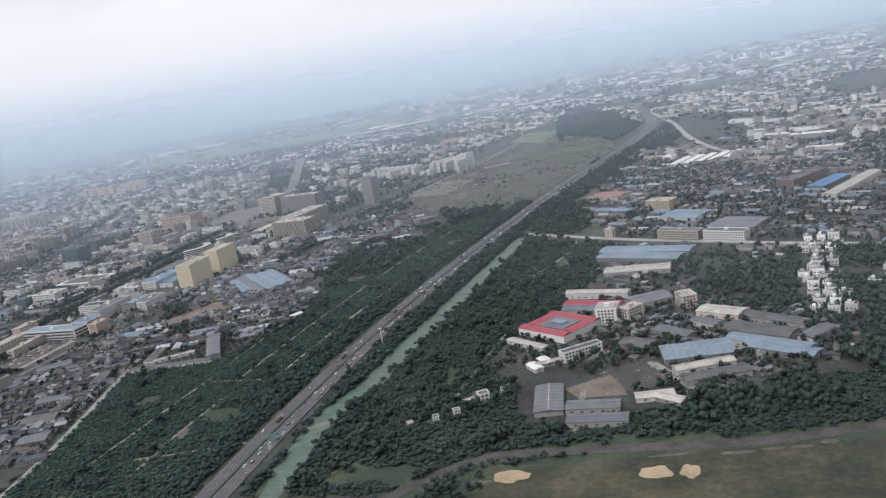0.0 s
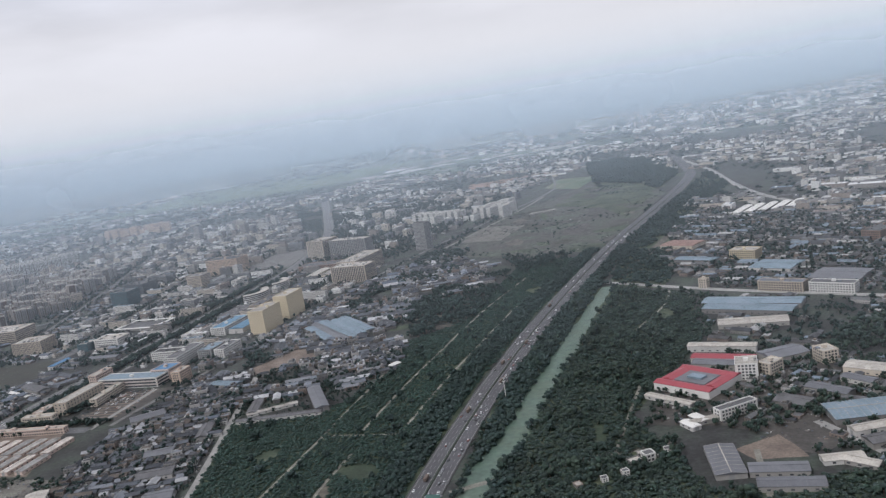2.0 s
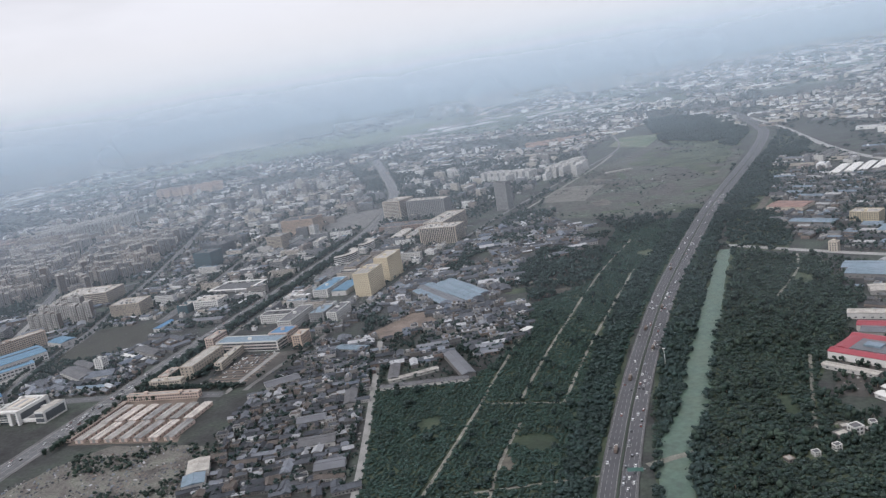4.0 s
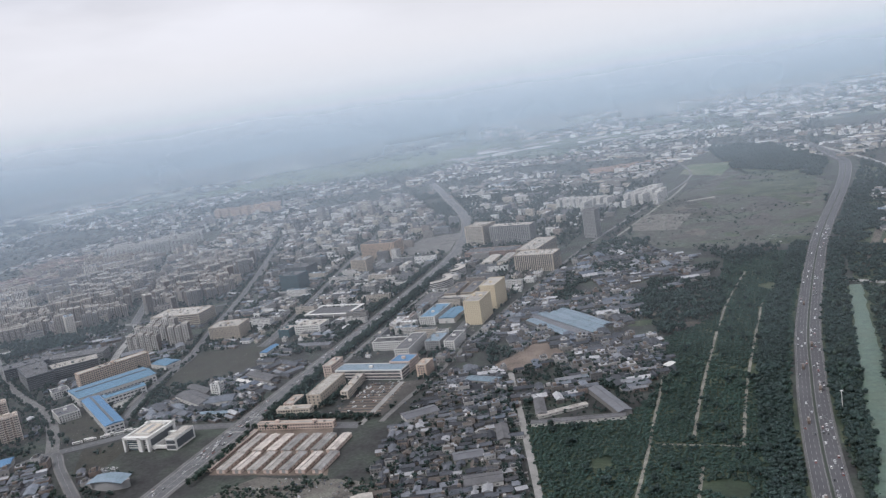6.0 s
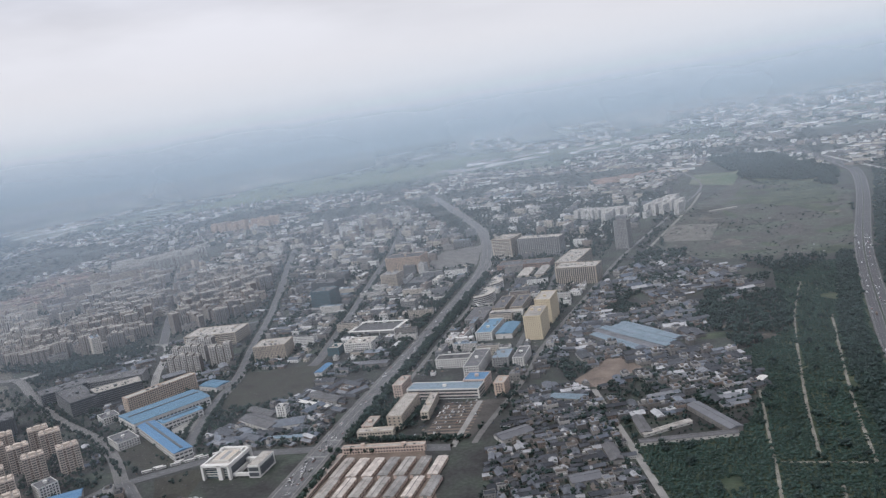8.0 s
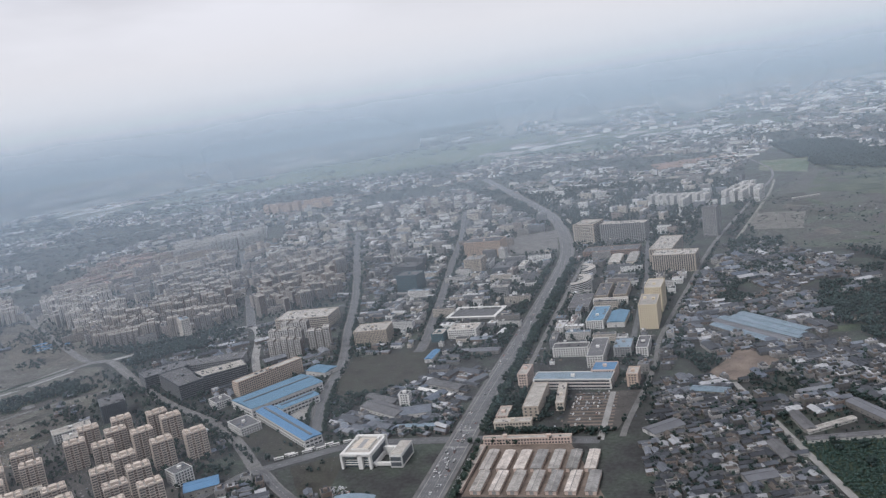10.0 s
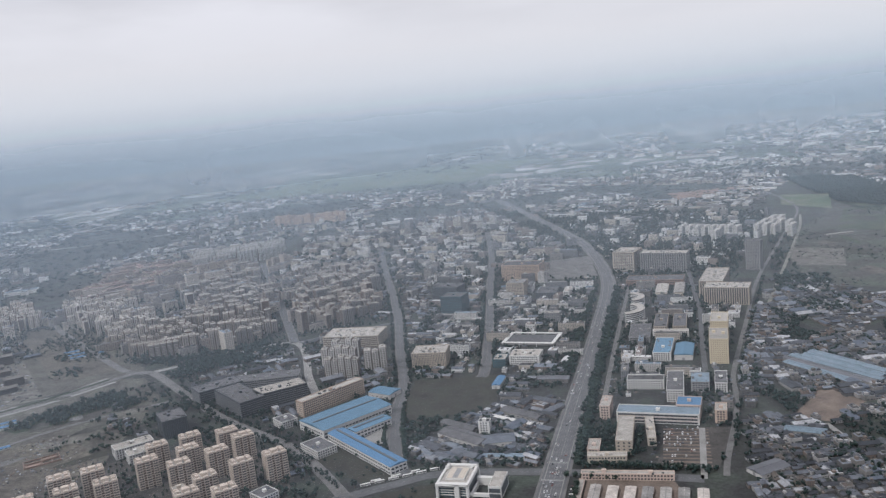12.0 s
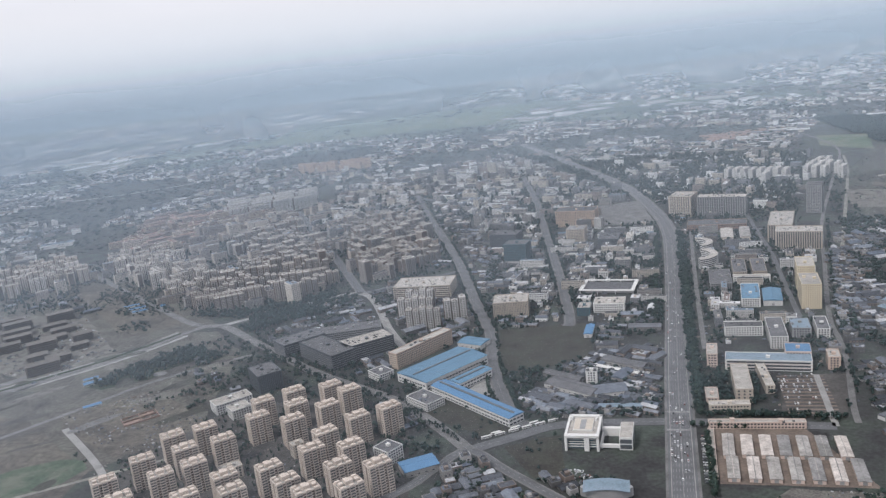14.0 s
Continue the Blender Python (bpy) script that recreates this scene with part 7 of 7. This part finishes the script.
wood("lawn_trees", MOUND, grid([(-1165, 722), (-1112, 746), (-1095, 668), (-1125, 658)], 7, 7, 0, 0.45, 0, 0.5, thin=(0.03, 0.0), check=False), 6, 4.5, "dark_leaf", "dark trees on a rough lawn")
wood("lawn_trees", MOUND, grid([(-1270, 800), (-1195, 745), (-1165, 770), (-1262, 846)], 8, 8, 0, 0.45, -1, 0.4, thin=(0.03, 0.0), check=False), 5, 4, "dark_leaf", "dark trees on a lawn by a factory")
wood("lot_trees", MOUND, grid([(-645, 1707), (-542, 1692), (-562, 1525), (-655, 1567)], 8, 8, 0, 0.45, 1, 0.95, check=False), 10, 8, "dark_leaf", "dense dark grove beside a bare field")
wood("village_trees", CROWNS, grid([(-760, 540), (-780, 926), (-480, 1010), (-480, 800), (-620, 780), (-566, 546)], 8.5, 8.5, 0, 0.45, 1.2, 0.85), 5.5, 5, "dark_leaf", "garden trees between village houses")
wood("village_wood", MOUND, grid([(-700, 1400), (-660, 1480), (-540, 1560), (-470, 1520), (-560, 1420)], 7, 7, 0, 0.4, 1, 0.9, thin=(0.012, -0.1)), 8, 7, "dark_leaf", "dark grove beside sheds")
wood("scrub", FARTREE, grid([(-2380, 1470), (-2068, 1392), (-1819, 1162), (-1904, 1080), (-2045, 1208)], 9, 9, 0, 0.45, 1, 0.8, thin=(0.012, 0.0), check=False), 9, 6, "dark_leaf", "dark bushes on waste land")
wood("scrub", MOUND, grid([(-960, 480), (-925, 600), (-884, 650), (-782, 646), (-737, 632), (-735, 480)], 5.5, 5.5, 0, 0.45, 1, 0.85, thin=(0.02, 0.08), check=False), 5.5, 4, "leaf", "bushes on a clearance site")
wood("lawn_trees", MOUND, grid([(-1165, 660), (-1130, 610), (-1060, 590), (-1015, 610), (-1020, 660), (-1092, 660), (-1125, 655)], 5, 5, 0, 0.45, 2, 0.85, thin=(0.02, -0.05)), 5.5, 4.5, "dark_leaf", "dark bushes on a lawn by an office")
wood("settlement_trees", MOUND, grid([(95, 750), (200, 750), (300, 960), (240, 1010), (140, 1010)], 10, 10, 0, 0.45, 2, 0.4), 6, 5, "dark_leaf", "garden trees between pale houses")
wood("roadside_trees", FARTREE, grid([(-650, 1700), (-600, 1655), (-545, 2190), (-600, 2180)], 11, 11, 0, 0.45, 2, 0.8, thin=(0.01, -0.2)), 11, 8, "dark_leaf", "dark bushes between two roads")
GAPS = [(x, y) for x, y in grid([(-700, 780), (-765, 926), (-760, 1060), (-720, 1370), (-690, 1480), (-560, 1540), (-410, 1470), (-420, 1400), (-500, 1260), (-490, 1040), (-480, 930), (-520, 840), (-600, 830), (-625, 780)], 6.5, 6.5, 0, 0.4, 1, 0.95) if noise.noise((x * 0.013, y * 0.013, 4.4)) < 0.02]
wood("village_wood", MOUND, GAPS, 7, 5.5, "dark_leaf", "dark groves between village houses")
wood("town_trees", MOUND, grid([(-1240, 790), (-1360, 1700), (-730, 1680), (-790, 800)], 7.5, 7.5, 0, 0.45, 1.0, 0.85, thin=(0.014, -0.12)), 7, 6, "dark_leaf", "scattered town trees")
wood("town_trees", CROWNS, grid([(-1700, 500), (-1700, 900), (-1500, 1330), (-1150, 1100), (-1050, 500)], 9, 9, 30, 0.45, 2, 0.7, thin=(0.016, 0.12)), 7, 6, "leaf", "scattered trees round new buildings")
wood("apartment_trees", FARTREE, grid([(-2500, 1250), (-2344, 1700), (-2000, 2200), (-1500, 2100), (-1400, 1400), (-1733, 1180)], 13, 13, 30, 0.45, 2, 0.85), 10, 9, "dark_leaf", "trees between apartment slabs")
wood("factory_trees", FARTREE, grid([(-140, 1300), (-60, 1160), (260, 1000), (700, 1300), (700, 1900), (140, 1800), (-60, 1860), (-130, 1600)], 10.5, 10.5, 0, 0.45, 1, 0.9, thin=(0.008, -0.35)), 9.5, 8, "dark_leaf", "trees between far factory sheds")
wood("far_trees", FARTREE, far_field([(-4300, 1500), (-4300, 3600), (-2900, 4150), (-900, 4400), (1700, 4200), (2400, 2700), (700, 1500), (-100, 1900), (-40, 2600), (-450, 3500), (-560, 2700), (-1100, 2700), (-1700, 3000), (-2200, 2500), (-2500, 1700)], 40, 36, 10, 0.85, -0.45), 26, 10, "dark_leaf", "far hazy trees and hedges")


wood("town_green", FARTREE, grid([(-1902, 1935), (-2043, 2463), (-1550, 2970), (-800, 2700), (-560, 2600), (-690, 1900), (-720, 1690), (-1360, 1720), (-1578, 1925)], 12, 12, 0, 0.45, 1, 0.9, thin=(0.006, -0.3)), 12, 10, "dark_leaf", "hazy trees between town blocks")
for pts in ([(-1165, 812), (-1190, 880), (-1215, 960), (-1240, 1075), (-1300, 1245), (-1362, 1428), (-1456, 1669)], [(-1263, 1075), (-1326, 1245), (-1388, 1428), (-1480, 1669)], [(-1630, 1058), (-1482, 940), (-1345, 856), (-1276, 794)], [(-1616, 1028), (-1468, 912), (-1330, 828), (-1262, 770), (-1212, 724)],
            [(-1124, 1150), (-1180, 1442), (-1240, 1730)], [(-1148, 1150), (-1204, 1442), (-1264, 1730)], [(-785, 860), (-764, 1030), (-758, 1119), (-718, 1375), (-665, 1705)], [(-690, 925), (-640, 760), (-578, 546)]):
    spots_ = []
    for a, b in zip(pts, pts[1:]):
        n = int(math.dist(a, b) / 7.5)
        spots_ += [(a[0] + (b[0] - a[0]) * i / n + random.uniform(-1.5, 1.5), a[1] + (b[1] - a[1]) * i / n) for i in range(n) if random.random() < 0.85]
    wood("roadside_trees", CROWNS, spots_, 6.5, 6.5, "dark_leaf", "row of dark trees along a road")
FLAT = [tree_shape(2, 0, 60 + k, False, False) for k in range(4)]
wood("far_trees", FLAT, far_field([(-7800, 3000), (-4200, 2400), (-3000, 4150), (-1700, 5600), (-200, 4300), (2600, 3000), (5500, 4500), (4500, 8500), (-500, 9300), (-4300, 8300)], 96, 86, 10, 0.8, -0.2, False), 64, 12, "dark_leaf", "faint tree lines near the horizon", 0.5)


wood("yard_trees", CROWNS, grid([(-215, 580), (-235, 600), (-150, 665), (-138, 645), (-160, 600)], 7.5, 7.5, 0, 0.4, 0.5, 0.95), 8, 7.5, "leaf", "trees round small white houses")
wood("yard_trees", CROWNS, grid([(-175, 700), (-150, 850), (-60, 900), (30, 850), (150, 790), (160, 690), (60, 645), (-20, 600), (-110, 690)], 8.5, 8.5, 0, 0.45, 1, 0.85), 7.5, 7, "leaf", "trees between factory sheds")
wood("compound_trees", FINE, grid([(-1570, 780), (-1620, 640), (-1560, 480), (-1260, 480), (-1240, 600), (-1290, 770), (-1400, 850)], 9, 9, 46, 0.45, 1, 0.5), 4.5, 4.5, "leaf", "small young trees between towers")
wood("roadside_trees", CROWNS, grid([(-1700, 900), (-1750, 1030), (-1640, 1130), (-1300, 860), (-1190, 730), (-1260, 700), (-1480, 840)], 12, 12, 46, 0.4, 1.5, 0.55), 8, 8, "dark_leaf", "dark roadside trees")


# street trees as single things
def street_tree():
    ob = thing("street_tree", "round dark green street tree", "tree", "trees along the boulevard")
    s = Shape()
    s.prism([(0.28 * math.cos(a), 0.28 * math.sin(a)) for a in (0, 1.05, 2.1, 3.14, 4.19, 5.24)], 0, 4.5, taper=0.55)
    for a in (0.3, 2.4, 4.4):
        s.prism([(0.12 + 0.6 * math.cos(a), 0.6 * math.sin(a)), (0.6 * math.cos(a), 0.12 + 0.6 * math.sin(a)), (-0.12 + 0.6 * math.cos(a), 0.6 * math.sin(a) - 0.1)], 3.2, 5.8, taper=0.5)
    part("trunk", s, M["bark"], ob)
    c = tree_shape(14, 90, 77)
    keep = [i for i, m in enumerate(c.m) if m == 0]
    c.f, c.m = [c.f[i] for i in keep], [0] * len(keep)
    c.v = [(x * 8.5, y * 8.5, z * 9) for x, y, z in c.v]
    part("crown", c, M["leaf"], ob)
    return ob


first = None
for x, y0, y1, step in ((-957, 800, 1380, 8.5), (-1006, 1130, 1660, 13), (-952, 630, 755, 9)):
    y = y0
    while y < y1:
        m = spot(x + random.uniform(-1, 1), y, 0, 0, 0, random.uniform(0, 360))
        if first is None:
            first = street_tree()
            first.matrix_basis = m
        else:
            k = random.uniform(0.75, 1.15)
            copy_thing(first, m @ Matrix.Diagonal((k, k, random.uniform(0.8, 1.1), 1)))
        y += step * random.uniform(0.85, 1.2)
for pts in ([(-966, 772), (-905, 768)], [(-1165, 812), (-1190, 880), (-1215, 960)], [(-1186, 800), (-1212, 870), (-1238, 960)], [(-1270, 766), (-1330, 818)], [(-935, 800), (-820, 797)], [(-893, 840), (-890, 910)]):
    for (x0, y0), (x1, y1) in zip(pts, pts[1:]):
        n = int(math.dist((x0, y0), (x1, y1)) / 8)
        for i in range(n):
            k = random.uniform(0.6, 0.95)
            copy_thing(first, spot(x0 + (x1 - x0) * i / n + random.uniform(-1, 1), y0 + (y1 - y0) * i / n, 0, 0, 0, random.uniform(0, 360)) @ Matrix.Diagonal((k, k, k, 1)))


# ---- vehicles ----
def car():
    ob = thing("car", "small car on the road", "car", "cars in traffic and car parks")
    s = Shape()
    s.prism([(-2.2, -0.8), (-1.9, -0.9), (1.9, -0.9), (2.2, -0.75), (2.2, 0.75), (1.9, 0.9), (-1.9, 0.9), (-2.2, 0.8)], 0.35, 0.95)
    part("body", s, M["car_paint"], ob)
    s = Shape()
    s.prism([(-1.7, -0.78), (1.0, -0.78), (1.0, 0.78), (-1.7, 0.78)], 0.95, 1.45, taper=0.8)
    cabin = part("cabin", s, M["glass"], ob, "dark glazed cabin")
    s = Shape()
    s.box(-1.3, 0.6, -0.6, 0.6, 1.45, 1.5)
    part("car_roof", s, M["car_paint"], cabin)
    for x in (-1.35, 1.35):
        for y in (-0.8, 0.8):
            s = Shape()
            s.v = [(x + 0.32 * math.cos(a * 0.785), y + e, 0.32 + 0.32 * math.sin(a * 0.785)) for e in (-0.1, 0.1) for a in range(8)]
            s.f = [tuple(range(8)), tuple(range(15, 7, -1))] + [(a, (a + 1) % 8, 8 + (a + 1) % 8, 8 + a) for a in range(8)]
            s.m = [0] * len(s.f)
            part("wheel", s, M["tyre"], ob)
    return ob


CAR = car()
spots = []
hl, hn = smooth(HIGHWAY, 2.0), normals(smooth(HIGHWAY, 2.0))
for i, (p, nn) in enumerate(zip(hl, hn)):
    if not 470 < p[1] < 1700:
        continue
    for o, dense in ((-3.6, 0.085), (-7.4, 0.08), (-11.3, 0.05), (3.6, 0.018), (7.4, 0.022), (11.3, 0.02)):
        if random.random() < dense * (1.0 if p[1] < 1000 else 0.7):
            a = math.degrees(math.atan2(-nn[0], nn[1]))
            if all(math.dist(p, q[:2]) > 7 for q in spots[-3:] if q[4] == o):
                spots.append((p[0] + nn[0] * o, p[1] + nn[1] * o, 0.62, a + (180 if o > 0 else 0), o))
for y in np.arange(560, 1500, 4.0).tolist():
    for o in (-7.8, -4.7, -1.6, 1.6, 4.7, 7.8):
        near = 1.0 if 690 < y < 800 else 0.35
        if random.random() < 0.16 * near:
            spots.append((-981 + o, y, 0.3, 90 if o > 0 else -90, o))
for k in range(7):
    for i in range(17):
        if random.random() < (0.5 if k > 3 else 0.1):
            spots.append((-863 + i * 3.0, 816.5 + k * 15, 0.16, 90, 99))
        if random.random() < 0.3 and k > 2:
            spots.append((-863 + i * 3.0, 822 + k * 15, 0.16, 90, 99))
for i in range(34):
    spots.append((-1094 + (i % 9) * 3 + random.uniform(-3, 3), 650 + (i // 9) * 7 + random.uniform(-2, 2), 0.05, 70 + random.uniform(-40, 40), 98))
for i in range(40):
    spots.append((-1078 + (i % 20) * 3.1 + (i // 20) * 5, 938 + (i // 20) * 9 - (i % 20) * 1.5, 0.16, 62, 98))
for i in range(18):
    spots.append((-957, 655 + i * 5.5, 0.52, random.uniform(-8, 8), 97))
first = True
road_spots = [q for q in spots if q[4] < 90][:230]
lot_spots = [q for q in spots if q[4] >= 90 and not (q[4] == 99 and abs(q[0] + 829 - 13 * (q[1] - 798) / 120) < 5.5)]
random.shuffle(lot_spots)
for x, y, z, a, o in road_spots + lot_spots[:66]:
    m = spot(x, y, z, 0, 0, a + random.uniform(-2, 2))
    if first:
        CAR.matrix_basis, first = m, False
    else:
        copy_thing(CAR, m)


PARKED = []
for k in range(3):
    s = Shape()
    s.box(-2.2, 2.2, -0.88, 0.88, 0.3, 0.95, mi=k)
    s.prism([(-1.7, -0.78), (1.0, -0.78), (1.0, 0.78), (-1.7, 0.78)], 0.95, 1.45, taper=0.8, mi=3, top=k)
    PARKED.append(s)
scatter("parked_cars", PARKED, [(x, y, z, radians(a), 1, 1, 1, random.randrange(3)) for x, y, z, a, o in lot_spots[66:]], [M["white"], M["dark_wall"], M["metal"], M["glass"]], "rows of parked cars in a car park", "cars")


def bus():
    ob = thing("bus", "white city bus with dark windows", "bus", "buses parked along a road")
    s = Shape()
    s.prism([(-5.8, -1.2), (5.6, -1.2), (5.8, -1.0), (5.8, 1.0), (5.6, 1.2), (-5.8, 1.2)], 0.4, 3.0)
    part("body", s, M["white"], ob)
    s = Shape()
    s.box(-5.4, 5.4, -1.23, 1.23, 1.5, 2.4)
    part("window", s, M["glass"], ob)
    for x in (-3.6, 3.6):
        s = Shape()
        s.box(x - 0.5, x + 0.5, -1.22, 1.22, 0, 0.9)
        part("wheel", s, M["tyre"], ob)
    return ob


first = None
for x0, y0, x1, y1, n in ((-1189, 738, -1105, 790, 6), (-1180, 748, -1120, 788, 3)):
    for i in range(n):
        a = math.degrees(math.atan2(y1 - y0, x1 - x0))
        m = spot(x0 + (x1 - x0) * i / n, y0 + (y1 - y0) * i / n, 0.26, 0, 0, a + random.uniform(-4, 4))
        if first is None:
            first = bus()
            first.matrix_basis = m
        else:
            copy_thing(first, m)


def truck():
    ob = thing("truck", "lorry with a boxy rust-coloured load", "truck", "lorries on the motorway")
    s = Shape()
    s.box(-6, 3.2, -1.25, 1.25, 1.0, 3.6)
    part("load", s, M["brown_panel"], ob)
    s = Shape()
    s.prism([(3.5, -1.2), (5.8, -1.2), (5.8, 1.2), (3.5, 1.2)], 0.6, 2.9, taper=0.9)
    part("cab", s, M["white"], ob)
    for x in (-4.5, -3.2, 4.6):
        s = Shape()
        s.box(x - 0.5, x + 0.5, -1.2, 1.2, 0, 1.0)
        part("wheel", s, M["tyre"], ob)
    return ob


first = None
for y, o in ((610, 6), (760, 7.4), (905, 7.4), (840, -7.4), (980, -3.6), (1150, 7.4)):
    i = min(range(len(hl)), key=lambda k: abs(hl[k][1] - y))
    m = spot(hl[i][0] + hn[i][0] * o, hl[i][1] + hn[i][1] * o, 0.62, 0, 0, math.degrees(math.atan2(-hn[i][0], hn[i][1])))
    if first is None:
        first = truck()
        first.matrix_basis = m
    else:
        copy_thing(first, m)


# motorway sign gantry and lamp mast
def gantry():
    ob = thing("sign_gantry", "steel gantry with a green sign over lanes", "gantry")
    s = Shape()
    s.box(-0.25, 0.25, -0.25, 0.25, -0.6, 7)
    part("post", s, M["metal"], ob)
    s = Shape()
    s.box(-0.25, 14.6, -0.2, 0.2, 6.6, 7.2)
    part("beam", s, M["metal"], ob)
    s = Shape()
    s.box(1, 13, -0.4, -0.2, 5.2, 8.4)
    part("sign_board", s, M["sign"], ob, "green sign board")
    return ob


put(gantry(), -345, 566, 0, 0.6)


def mast():
    ob = thing("light_mast", "slender white mast beside the motorway", "mast")
    s = Shape()
    s.prism([(0.45 * math.cos(a), 0.45 * math.sin(a)) for a in np.linspace(0, 6.28, 8, endpoint=False).tolist()], -0.2, 19, taper=0.5)
    part("pole", s, M["white"], ob)
    s = Shape()
    s.box(-1.4, 1.4, -0.4, 0.4, 18.6, 19.4)
    part("head", s, M["white"], ob)
    return ob


put(mast(), -317, 790)
